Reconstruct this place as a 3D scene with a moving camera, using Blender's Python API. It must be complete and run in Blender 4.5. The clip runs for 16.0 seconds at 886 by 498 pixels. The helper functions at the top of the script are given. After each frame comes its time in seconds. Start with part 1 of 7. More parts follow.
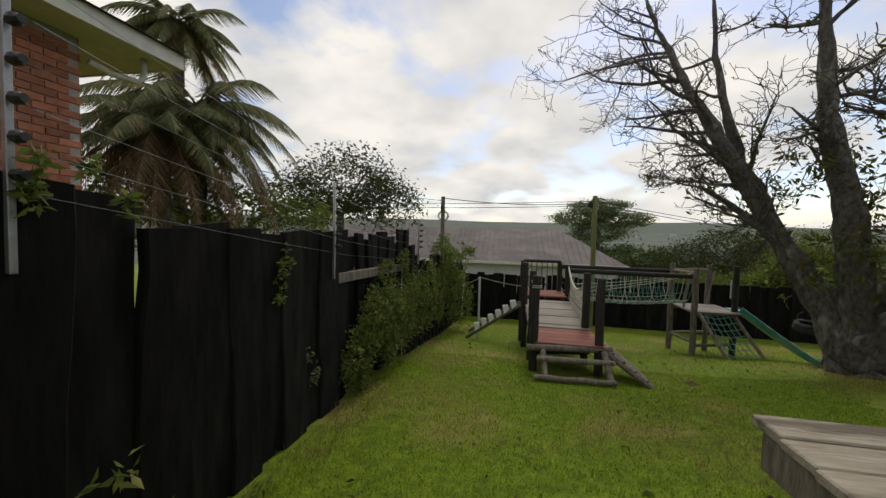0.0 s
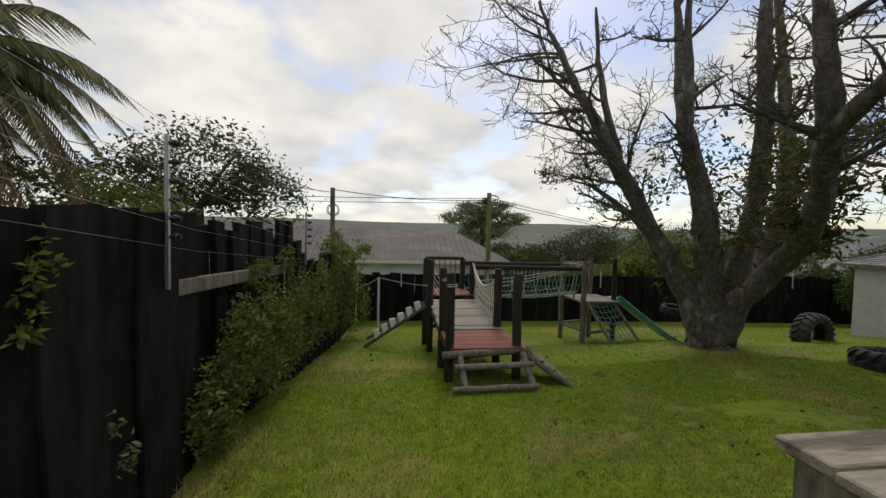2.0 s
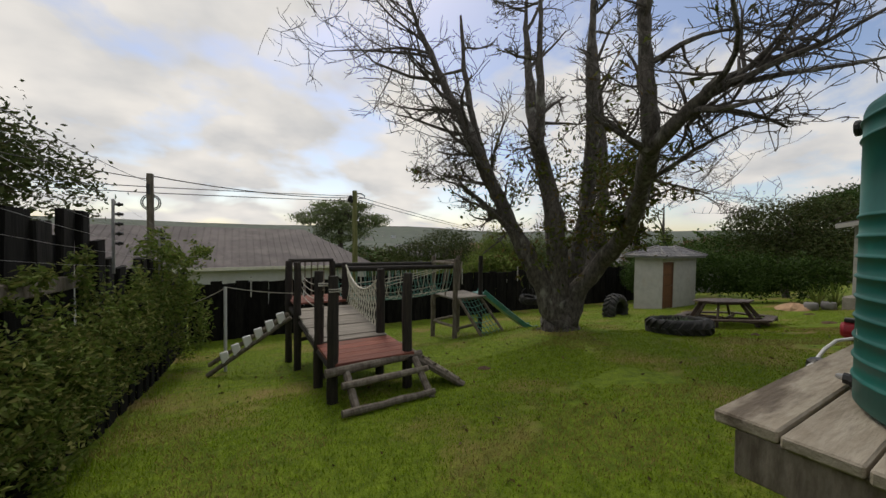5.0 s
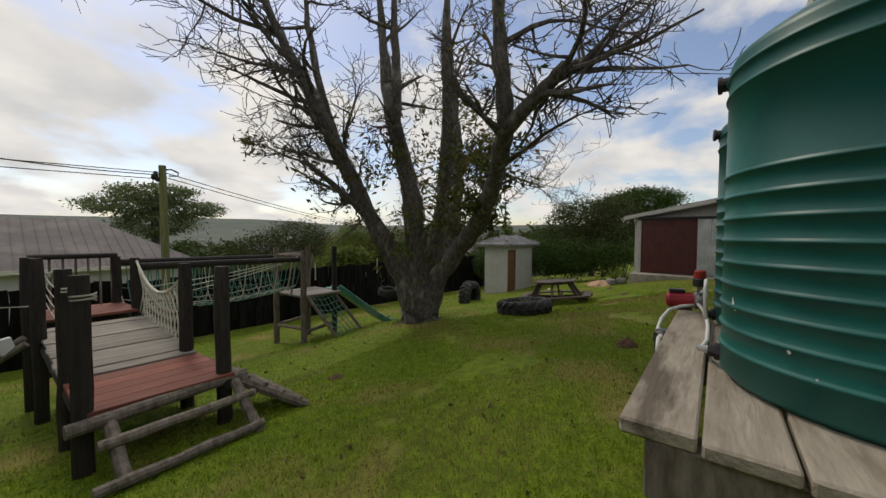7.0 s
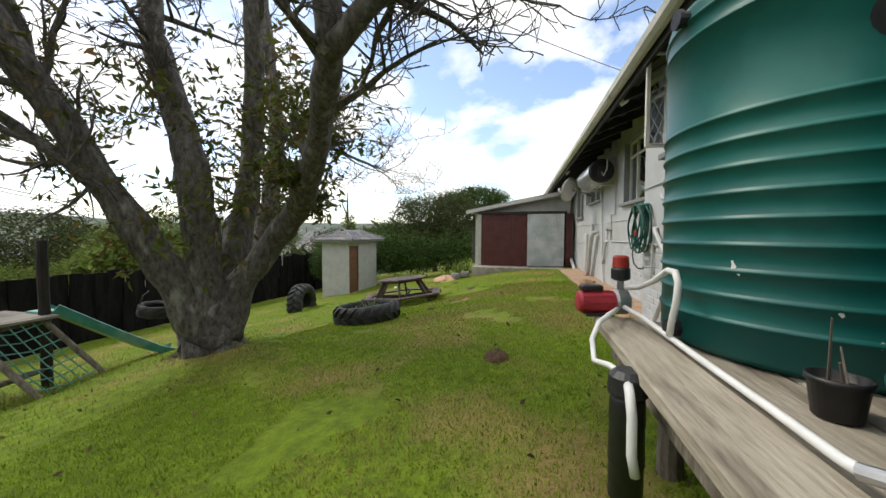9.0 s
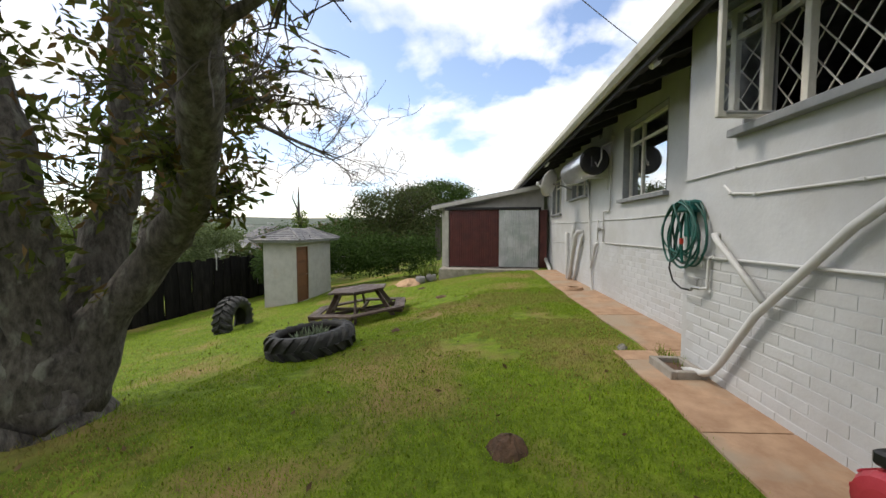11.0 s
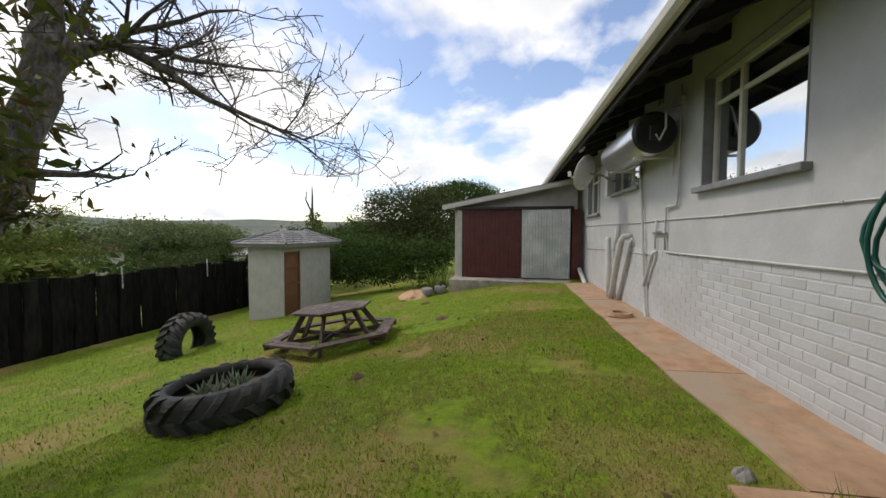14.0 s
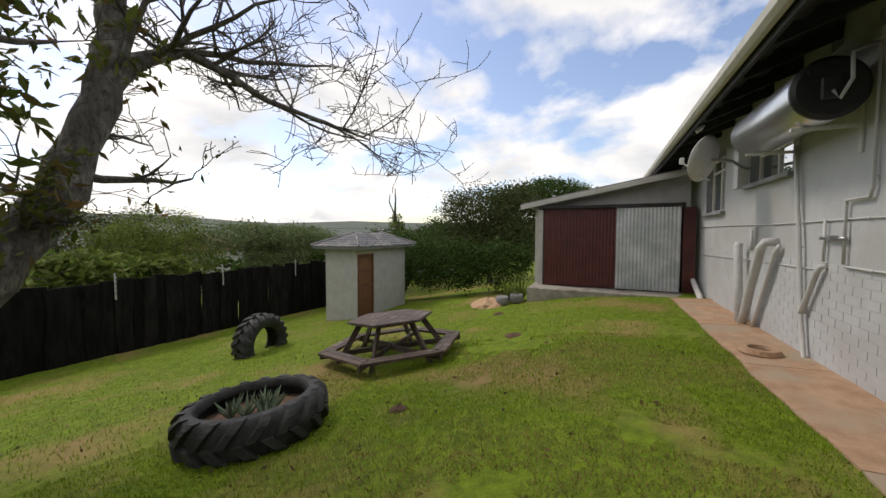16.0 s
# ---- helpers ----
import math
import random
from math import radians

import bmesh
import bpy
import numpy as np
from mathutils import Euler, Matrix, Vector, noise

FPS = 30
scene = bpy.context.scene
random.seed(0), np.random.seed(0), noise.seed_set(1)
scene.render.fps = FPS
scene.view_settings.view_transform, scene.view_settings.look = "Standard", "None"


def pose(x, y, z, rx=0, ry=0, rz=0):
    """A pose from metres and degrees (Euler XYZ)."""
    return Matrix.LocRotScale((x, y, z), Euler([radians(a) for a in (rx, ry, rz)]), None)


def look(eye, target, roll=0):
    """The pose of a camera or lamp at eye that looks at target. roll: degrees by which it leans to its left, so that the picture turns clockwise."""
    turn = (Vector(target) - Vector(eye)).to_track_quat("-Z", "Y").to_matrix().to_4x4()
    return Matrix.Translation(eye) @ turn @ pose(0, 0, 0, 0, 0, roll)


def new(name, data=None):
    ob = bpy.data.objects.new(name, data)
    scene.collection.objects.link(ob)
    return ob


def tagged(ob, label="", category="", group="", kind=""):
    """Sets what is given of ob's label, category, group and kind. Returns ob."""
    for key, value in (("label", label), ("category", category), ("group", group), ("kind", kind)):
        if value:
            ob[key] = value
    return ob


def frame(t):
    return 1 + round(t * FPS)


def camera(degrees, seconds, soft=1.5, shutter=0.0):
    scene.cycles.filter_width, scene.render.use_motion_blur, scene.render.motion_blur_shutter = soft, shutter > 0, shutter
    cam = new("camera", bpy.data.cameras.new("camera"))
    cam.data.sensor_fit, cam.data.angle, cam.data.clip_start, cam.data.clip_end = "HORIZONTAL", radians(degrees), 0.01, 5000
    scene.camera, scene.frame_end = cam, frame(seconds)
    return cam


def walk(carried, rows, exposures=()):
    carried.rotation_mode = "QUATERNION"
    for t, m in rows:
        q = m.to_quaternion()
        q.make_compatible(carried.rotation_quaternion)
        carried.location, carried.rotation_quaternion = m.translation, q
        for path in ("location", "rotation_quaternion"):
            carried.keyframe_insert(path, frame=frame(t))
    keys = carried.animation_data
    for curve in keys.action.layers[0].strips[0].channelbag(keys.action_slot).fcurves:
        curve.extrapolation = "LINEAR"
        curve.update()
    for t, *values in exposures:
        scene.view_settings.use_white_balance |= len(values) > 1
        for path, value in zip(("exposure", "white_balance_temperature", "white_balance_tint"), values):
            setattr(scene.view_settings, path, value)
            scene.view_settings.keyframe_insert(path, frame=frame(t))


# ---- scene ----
cam = camera(102.4, 16.0)
PATH = [
    (0, (-0.038, -0.021, 1.553), (-0.407, 1.942, 1.46), 1.5),
    (0.5, (-0.097, 0.223, 1.558), (-0.344, 2.206, 1.468), 1.5),
    (1, (-0.215, 0.466, 1.511), (-0.329, 2.461, 1.425), 1.6),
    (1.5, (-0.289, 0.638, 1.476), (-0.228, 2.636, 1.396), 1.4),
    (2, (-0.326, 0.81, 1.442), (-0.075, 2.793, 1.365), 1.3),
    (2.5, (-0.359, 0.916, 1.425), (0.045, 2.873, 1.353), 1.2),
    (3, (-0.439, 1.012, 1.402), (0.104, 2.936, 1.335), 1.2),
    (3.5, (-0.484, 1.096, 1.388), (0.16, 2.988, 1.323), 1.1),
    (3.7, (-0.509, 1.135, 1.374), (0.178, 3.012, 1.311), 1.3),
    (5.8, (-0.564, 1.494, 1.358), (0.645, 3.085, 1.294), 0.4),
    (6, (-0.507, 1.539, 1.339), (0.752, 3.091, 1.269), 0.5),
    (6.5, (-0.309, 1.661, 1.303), (1.088, 3.091, 1.233), 0.3),
    (7, (-0.044, 1.83, 1.245), (1.538, 3.051, 1.168), 0.3),
    (7.5, (0.313, 1.975, 1.211), (2.053, 2.958, 1.13), 0.0),
    (8, (0.709, 2.122, 1.177), (2.583, 2.818, 1.097), 0.1),
    (8.5, (1.02, 2.287, 1.132), (2.954, 2.789, 1.052), 0.2),
    (9, (1.402, 2.437, 1.086), (3.348, 2.89, 1.003), 0.2),
    (9.2, (1.546, 2.502, 1.095), (3.495, 2.94, 1.008), 0.3),
    (11.3, (2.969, 2.858, 1.218), (4.954, 3.078, 1.111), -0.0),
    (11.5, (3.106, 2.839, 1.216), (5.091, 3.061, 1.119), 0.1),
    (12, (3.462, 2.76, 1.225), (5.448, 2.977, 1.128), -0.0),
    (12.5, (3.756, 2.692, 1.238), (5.741, 2.909, 1.141), -0.0),
    (13, (4.078, 2.648, 1.219), (6.061, 2.891, 1.122), 0.0),
    (13.5, (4.357, 2.598, 1.191), (6.33, 2.912, 1.097), 0.1),
    (14, (4.655, 2.563, 1.193), (6.613, 2.962, 1.101), 0.2),
    (14.5, (4.91, 2.605, 1.183), (6.85, 3.081, 1.092), 0.3),
    (15, (5.124, 2.598, 1.182), (7.035, 3.182, 1.093), 0.4),
    (15.5, (5.311, 2.522, 1.209), (7.18, 3.227, 1.117), 0.3),
    (16, (5.496, 2.494, 1.238), (7.303, 3.347, 1.148), 0.2),
]
walk(cam, [(t, look(eye, target, roll)) for t, eye, target, roll in PATH],
     [(0.0, -0.36, 7200, 10), (3.5, -0.42, 7150, 10), (6.5, -0.55, 7200, 11), (8.0, 0.05, 7000, 9), (8.7, 0.46, 6900, 8), (11.5, 0.38, 6950, 10), (12.5, 0.27, 6800, 10), (14.0, 0.12, 6950, 11), (16.0, 0.0, 7100, 12)])

# ---- light ----
SUN_ELEV, SUN_AZ = 52.0, 12.0            # degrees above the horizon; degrees east of +y
world = bpy.data.worlds.new("sky")
scene.world = world
world.use_nodes = True


def sky_nodes():
    nt = world.node_tree
    N, L = nt.nodes, nt.links
    N.clear()
    out = N.new("ShaderNodeOutputWorld")
    bg = N.new("ShaderNodeBackground")
    sky = N.new("ShaderNodeTexSky")
    sky.sky_type = "NISHITA"
    sky.sun_disc = False
    sky.sun_elevation, sky.sun_rotation = radians(SUN_ELEV), radians(SUN_AZ)
    tc = N.new("ShaderNodeTexCoord")
    sep = N.new("ShaderNodeSeparateXYZ")
    L.new(tc.outputs["Generated"], sep.inputs[0])
    # clouds lie on a flat layer: x / (z + c), y / (z + c)
    addz = N.new("ShaderNodeMath")
    addz.operation = "ADD"
    addz.inputs[1].default_value = 0.30
    mx = N.new("ShaderNodeMath")
    mx.operation = "MAXIMUM"
    mx.inputs[1].default_value = 0.0
    L.new(sep.outputs[2], mx.inputs[0])
    L.new(mx.outputs[0], addz.inputs[0])
    comb = N.new("ShaderNodeCombineXYZ")
    for k in (0, 1):
        dv = N.new("ShaderNodeMath")
        dv.operation = "DIVIDE"
        L.new(sep.outputs[k], dv.inputs[0])
        L.new(addz.outputs[0], dv.inputs[1])
        L.new(dv.outputs[0], comb.inputs[k])
    big = N.new("ShaderNodeTexNoise")
    big.inputs["Scale"].default_value = 1.7
    big.inputs["Detail"].default_value = 7.0
    big.inputs["Roughness"].default_value = 0.52
    big.inputs["Distortion"].default_value = 0.15
    L.new(comb.outputs[0], big.inputs["Vector"])
    ramp = N.new("ShaderNodeValToRGB")
    ramp.color_ramp.elements[0].position, ramp.color_ramp.elements[0].color = 0.39, (0.0, 0.0, 0.0, 1)
    ramp.color_ramp.elements[1].position, ramp.color_ramp.elements[1].color = 0.50, (1, 1, 1, 1)
    # cover thins towards the east
    thin = N.new("ShaderNodeMath")
    thin.operation = "MULTIPLY_ADD"
    thin.inputs[1].default_value = -0.055
    L.new(sep.outputs[0], thin.inputs[0])
    L.new(big.outputs["Fac"], thin.inputs[2])
    L.new(thin.outputs[0], ramp.inputs[0])
    shade = N.new("ShaderNodeTexNoise")
    shade.inputs["Scale"].default_value = 2.3
    shade.inputs["Detail"].default_value = 5.0
    L.new(comb.outputs[0], shade.inputs["Vector"])
    grey = N.new("ShaderNodeValToRGB")
    grey.color_ramp.elements[0].position, grey.color_ramp.elements[0].color = 0.3, (0.62, 0.66, 0.72, 1)
    grey.color_ramp.elements[1].position, grey.color_ramp.elements[1].color = 0.62, (1.0, 1.0, 1.0, 1)
    L.new(shade.outputs["Fac"], grey.inputs[0])
    bright = N.new("ShaderNodeMixRGB")
    bright.blend_type = "MULTIPLY"
    bright.inputs[0].default_value = 1.0
    bright.inputs[2].default_value = (9.7, 9.8, 10.0, 1)
    L.new(grey.outputs[0], bright.inputs[1])
    blue = N.new("ShaderNodeMixRGB")
    blue.blend_type = "MULTIPLY"
    blue.inputs[0].default_value = 1.0
    blue.inputs[2].default_value = (1.5, 1.5, 1.6, 1)
    L.new(sky.outputs[0], blue.inputs[1])
    mix = N.new("ShaderNodeMixRGB")
    L.new(ramp.outputs[0], mix.inputs[0])
    L.new(blue.outputs[0], mix.inputs[1])
    L.new(bright.outputs[0], mix.inputs[2])
    L.new(mix.outputs[0], bg.inputs[0])
    bg.inputs[1].default_value = 0.12
    L.new(bg.outputs[0], out.inputs[0])


sky_nodes()
sun = new("sun", bpy.data.lights.new("sun", "SUN"))
sun.data.energy, sun.data.angle, sun.data.color = 1.5, radians(12), (1.0, 0.95, 0.88)
sun.matrix_world = look((0, 0, 30), (-30 * math.cos(radians(SUN_ELEV)) * math.sin(radians(SUN_AZ)),
                                    -30 * math.cos(radians(SUN_ELEV)) * math.cos(radians(SUN_AZ)),
                                    30 - 30 * math.sin(radians(SUN_ELEV))))


# ---- materials ----
def mat(name, a, b, scale=8.0, rough=0.7, bump=0.3, bump_scale=None, metal=0.0, stretch=(1, 1, 1), c=None, c_scale=1.5,
        c_lo=0.5, c_hi=0.62, spec=0.5, vary=0.25, per="object"):
    """Two tones mixed by fine noise, a third (c) in large patches, a relief, and a shift of value from piece to piece."""
    m = bpy.data.materials.new(name)
    m.use_nodes = True
    nt = m.node_tree
    N, L = nt.nodes, nt.links
    bs = N["Principled BSDF"]
    tc = N.new("ShaderNodeTexCoord")
    info = N.new("ShaderNodeObjectInfo") if per == "object" else N.new("ShaderNodeNewGeometry")
    rnd = info.outputs["Random"] if per == "object" else info.outputs["Random Per Island"]
    off = N.new("ShaderNodeVectorMath")
    off.operation = "MULTIPLY_ADD"
    off.inputs[1].default_value = stretch
    L.new(tc.outputs["Object"], off.inputs[0])
    mul = N.new("ShaderNodeMath")
    mul.operation = "MULTIPLY"
    mul.inputs[1].default_value = 37.0
    L.new(rnd, mul.inputs[0])
    L.new(mul.outputs[0], off.inputs[2])
    n1 = N.new("ShaderNodeTexNoise")
    n1.inputs["Scale"].default_value = scale
    n1.inputs["Detail"].default_value = 6.0
    n1.inputs["Roughness"].default_value = 0.65
    L.new(off.outputs[0], n1.inputs["Vector"])
    r1 = N.new("ShaderNodeValToRGB")
    r1.color_ramp.elements[0].position, r1.color_ramp.elements[0].color = 0.36, (*a, 1)
    r1.color_ramp.elements[1].position, r1.color_ramp.elements[1].color = 0.64, (*b, 1)
    L.new(n1.outputs["Fac"], r1.inputs[0])
    col = r1.outputs[0]
    if c:
        n2 = N.new("ShaderNodeTexNoise")
        n2.inputs["Scale"].default_value = c_scale
        n2.inputs["Detail"].default_value = 5.0
        n2.inputs["Roughness"].default_value = 0.6
        L.new(off.outputs[0], n2.inputs["Vector"])
        r2 = N.new("ShaderNodeValToRGB")
        r2.color_ramp.elements[0].position, r2.color_ramp.elements[0].color = c_lo, (0, 0, 0, 1)
        r2.color_ramp.elements[1].position, r2.color_ramp.elements[1].color = c_hi, (1, 1, 1, 1)
        L.new(n2.outputs["Fac"], r2.inputs[0])
        mx = N.new("ShaderNodeMixRGB")
        L.new(r2.outputs[0], mx.inputs[0])
        L.new(col, mx.inputs[1])
        mx.inputs[2].default_value = (*c, 1)
        col = mx.outputs[0]
    hsv = N.new("ShaderNodeHueSaturation")
    mr = N.new("ShaderNodeMapRange")
    mr.inputs["To Min"].default_value, mr.inputs["To Max"].default_value = 1 - vary, 1 + vary
    L.new(rnd, mr.inputs["Value"])
    L.new(mr.outputs[0], hsv.inputs["Value"])
    L.new(col, hsv.inputs["Color"])
    L.new(hsv.outputs[0], bs.inputs["Base Color"])
    bs.inputs["Roughness"].default_value = rough
    bs.inputs["Metallic"].default_value = metal
    bs.inputs["Specular IOR Level"].default_value = spec
    if bump:
        n3 = N.new("ShaderNodeTexNoise")
        n3.inputs["Scale"].default_value = bump_scale or scale * 3
        n3.inputs["Detail"].default_value = 5.0
        L.new(off.outputs[0], n3.inputs["Vector"])
        bp = N.new("ShaderNodeBump")
        bp.inputs["Strength"].default_value = bump
        bp.inputs["Distance"].default_value = 0.02
        L.new(n3.outputs["Fac"], bp.inputs["Height"])
        L.new(bp.outputs[0], bs.inputs["Normal"])
    return m


def leaf_mat(name, a, b, c=None, trans=0.3):
    m = mat(name, a, b, 3.0, 0.65, 0, c=c, c_scale=0.8, vary=0.35, per="island", spec=0.12)
    nt = m.node_tree
    bs = nt.nodes["Principled BSDF"]
    tr = nt.nodes.new("ShaderNodeBsdfTranslucent")
    src = bs.inputs["Base Color"].links[0].from_socket
    nt.links.new(src, tr.inputs[0])
    ms = nt.nodes.new("ShaderNodeMixShader")
    ms.inputs[0].default_value = trans
    nt.links.new(bs.outputs[0], ms.inputs[1])
    nt.links.new(tr.outputs[0], ms.inputs[2])
    nt.links.new(ms.outputs[0], nt.nodes["Material Output"].inputs[0])
    return m


M = dict(
    lawn=mat("lawn", (0.085, 0.130, 0.009), (0.165, 0.240, 0.014), 9, 0.85, 0.9, 60, c=(0.27, 0.195, 0.075), c_scale=0.7, c_lo=0.50, c_hi=0.68, vary=0, spec=0.2),
    blade=leaf_mat("grass_blade", (0.108, 0.188, 0.008), (0.21, 0.32, 0.014), (0.23, 0.27, 0.03)),
    dryblade=leaf_mat("dry_grass_blade", (0.20, 0.17, 0.05), (0.34, 0.26, 0.10), (0.15, 0.18, 0.03)),
    burnt=mat("burnt_slab", (0.0035, 0.0033, 0.0032), (0.014, 0.013, 0.012), 4, 0.9, 0.4, 7, stretch=(2.5, 2.5, 0.5), c=(0.022, 0.019, 0.017), c_scale=1.2, c_lo=0.58, c_hi=0.8, vary=0.45, spec=0.15),
    greywood=mat("weathered_board", (0.27, 0.23, 0.175), (0.40, 0.355, 0.285), 3, 0.88, 0.5, 9, stretch=(0.9, 5, 5), c=(0.12, 0.095, 0.07), c_scale=1.0, vary=0.15),
    deckgrey=mat("deck_board", (0.20, 0.18, 0.15), (0.33, 0.30, 0.26), 3, 0.85, 0.5, 8, stretch=(0.7, 10, 10), vary=0.2),
    deckred=mat("red_stained_board", (0.15, 0.042, 0.028), (0.26, 0.085, 0.055), 3, 0.75, 0.4, 8, stretch=(0.7, 10, 10), c=(0.16, 0.11, 0.09), c_scale=2, c_lo=0.56, c_hi=0.75, vary=0.2),
    post=mat("creosoted_pole", (0.010, 0.008, 0.007), (0.030, 0.023, 0.018), 5, 0.8, 0.5, 14, stretch=(5, 5, 0.8), c=(0.06, 0.048, 0.036), c_scale=1.5, c_lo=0.6, c_hi=0.75),
    pole=mat("weathered_pole", (0.10, 0.08, 0.06), (0.23, 0.20, 0.165), 5, 0.85, 0.5, 14, stretch=(4, 4, 1), vary=0.2),
    greenpole=mat("mossy_pole", (0.09, 0.10, 0.03), (0.17, 0.175, 0.07), 4, 0.85, 0.3, stretch=(4, 4, 0.6)),
    rope=mat("pale_rope", (0.42, 0.40, 0.33), (0.62, 0.60, 0.52), 30, 0.9, 0.4),
    greenrope=mat("green_rope", (0.06, 0.20, 0.17), (0.14, 0.33, 0.28), 30, 0.8, 0.3),
    slide=mat("green_slide_plastic", (0.03, 0.16, 0.14), (0.05, 0.24, 0.21), 4, 0.4, 0.05, c=(0.13, 0.25, 0.22), c_scale=2),
    bark=mat("rough_bark", (0.040, 0.035, 0.030), (0.135, 0.122, 0.105), 9, 0.92, 1.0, 22, stretch=(2.2, 2.2, 1), c=(0.22, 0.22, 0.19), c_scale=3.2, c_lo=0.55, c_hi=0.70, vary=0),
    twig=mat("dry_twig", (0.05, 0.043, 0.038), (0.10, 0.09, 0.08), 10, 0.9, 0.2, vary=0),
    leaf=leaf_mat("tree_leaf", (0.042, 0.066, 0.013), (0.12, 0.145, 0.030), (0.14, 0.088, 0.034)),
    creeper=leaf_mat("creeper_leaf", (0.06, 0.10, 0.016), (0.16, 0.22, 0.05), (0.24, 0.24, 0.08)),
    hedge=leaf_mat("hedge_leaf", (0.026, 0.058, 0.012), (0.075, 0.125, 0.028), (0.03, 0.06, 0.012), 0.2),
    dark=leaf_mat("dark_foliage", (0.034, 0.056, 0.018), (0.085, 0.11, 0.036), (0.075, 0.07, 0.03), 0.2),
    bright=leaf_mat("bright_foliage", (0.075, 0.125, 0.022), (0.16, 0.22, 0.045), (0.19, 0.20, 0.06)),
    silver=leaf_mat("silvery_foliage", (0.085, 0.12, 0.045), (0.20, 0.245, 0.125), (0.14, 0.18, 0.065)),
    palm=leaf_mat("palm_frond", (0.055, 0.080, 0.028), (0.13, 0.15, 0.065), (0.22, 0.16, 0.075)),
    drypalm=leaf_mat("dry_palm_frond", (0.11, 0.07, 0.035), (0.20, 0.14, 0.075), (0.06, 0.05, 0.03)),
    white=mat("white_wall_paint", (0.47, 0.48, 0.49), (0.53, 0.54, 0.55), 3, 0.75, 0.12, 40, c=(0.44, 0.44, 0.435), c_scale=0.7, vary=0.02),
    pipe=mat("grey_painted_pipe", (0.50, 0.50, 0.49), (0.58, 0.58, 0.57), 6, 0.5, 0.05, vary=0.06),
    sill=mat("grey_painted_sill", (0.20, 0.21, 0.22), (0.27, 0.28, 0.29), 6, 0.7, 0.1, vary=0.05),
    frame=mat("cream_window_frame", (0.62, 0.60, 0.53), (0.72, 0.70, 0.63), 8, 0.5, 0.08, vary=0.04),
    cream=mat("cream_fascia", (0.50, 0.49, 0.42), (0.62, 0.60, 0.52), 5, 0.55, 0.1, c=(0.33, 0.31, 0.25), c_scale=2.5, c_lo=0.58, c_hi=0.75, vary=0.04),
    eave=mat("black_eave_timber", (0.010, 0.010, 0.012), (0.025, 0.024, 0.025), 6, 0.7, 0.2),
    rooftin=mat("grey_roof_sheet", (0.20, 0.19, 0.19), (0.27, 0.26, 0.26), 3, 0.55, 0.08, c=(0.14, 0.13, 0.13), c_scale=1.0, vary=0.05),
    tilegrey=mat("grey_concrete_tile", (0.13, 0.13, 0.14), (0.21, 0.21, 0.22), 6, 0.85, 0.3, c=(0.28, 0.27, 0.26), c_scale=2, vary=0.15),
    farroof=mat("weathered_roof_sheet", (0.085, 0.072, 0.073), (0.12, 0.105, 0.104), 1.2, 0.75, 0.1, c=(0.145, 0.125, 0.122), c_scale=0.7, vary=0.05),
    redroof=mat("red_roof", (0.20, 0.10, 0.08), (0.28, 0.15, 0.12), 2, 0.8, 0.1),
    hut=mat("hut_plaster", (0.38, 0.38, 0.36), (0.45, 0.45, 0.43), 4, 0.85, 0.2, 30, c=(0.38, 0.34, 0.28), c_scale=1.4, c_lo=0.6, c_hi=0.8, vary=0),
    door=mat("brown_door_timber", (0.13, 0.055, 0.028), (0.21, 0.095, 0.05), 5, 0.55, 0.15, stretch=(6, 6, 0.8)),
    maroon=mat("maroon_corrugated", (0.060, 0.012, 0.012), (0.095, 0.020, 0.018), 3, 0.45, 0.05, c=(0.14, 0.03, 0.022), c_scale=1.5, c_lo=0.58, c_hi=0.8, vary=0),
    galv=mat("galvanised_corrugated", (0.42, 0.44, 0.46), (0.56, 0.58, 0.60), 3, 0.45, 0.05, metal=0.3, c=(0.36, 0.40, 0.40), c_scale=1.2, vary=0),
    cladding=mat("pale_shed_wall", (0.40, 0.39, 0.36), (0.50, 0.49, 0.46), 3, 0.8, 0.15, vary=0.03),
    concrete=mat("worn_concrete", (0.24, 0.22, 0.19), (0.36, 0.33, 0.29), 6, 0.9, 0.35, 25, c=(0.18, 0.16, 0.13), c_scale=1.6, vary=0.05),
    path=mat("orange_stained_concrete", (0.33, 0.20, 0.12), (0.46, 0.30, 0.19), 5, 0.9, 0.3, 25, c=(0.36, 0.28, 0.20), c_scale=1.1, vary=0.04),
    soil=mat("bare_soil", (0.060, 0.035, 0.022), (0.13, 0.075, 0.045), 14, 0.95, 1.0, 30),
    sand=mat("builders_sand", (0.30, 0.19, 0.11), (0.42, 0.28, 0.17), 9, 0.95, 0.6),
    rubber=mat("weathered_tyre_rubber", (0.016, 0.017, 0.017), (0.040, 0.041, 0.040), 6, 0.75, 0.3, 20, c=(0.06, 0.062, 0.058), c_scale=2.5, c_lo=0.55, c_hi=0.75, vary=0.1),
    table=mat("dark_stained_timber", (0.045, 0.029, 0.022), (0.095, 0.066, 0.053), 4, 0.7, 0.4, 10, stretch=(2, 2, 2), c=(0.24, 0.21, 0.185), c_scale=1.8, c_lo=0.55, c_hi=0.75, vary=0.25),
    tank=mat("green_tank_plastic", (0.001, 0.092, 0.082), (0.002, 0.115, 0.102), 2, 0.42, 0.04, 5, c=(0.008, 0.155, 0.13), c_scale=1.2, vary=0.03),
    black=mat("black_plastic", (0.012, 0.012, 0.013), (0.025, 0.025, 0.026), 10, 0.45, 0.1),
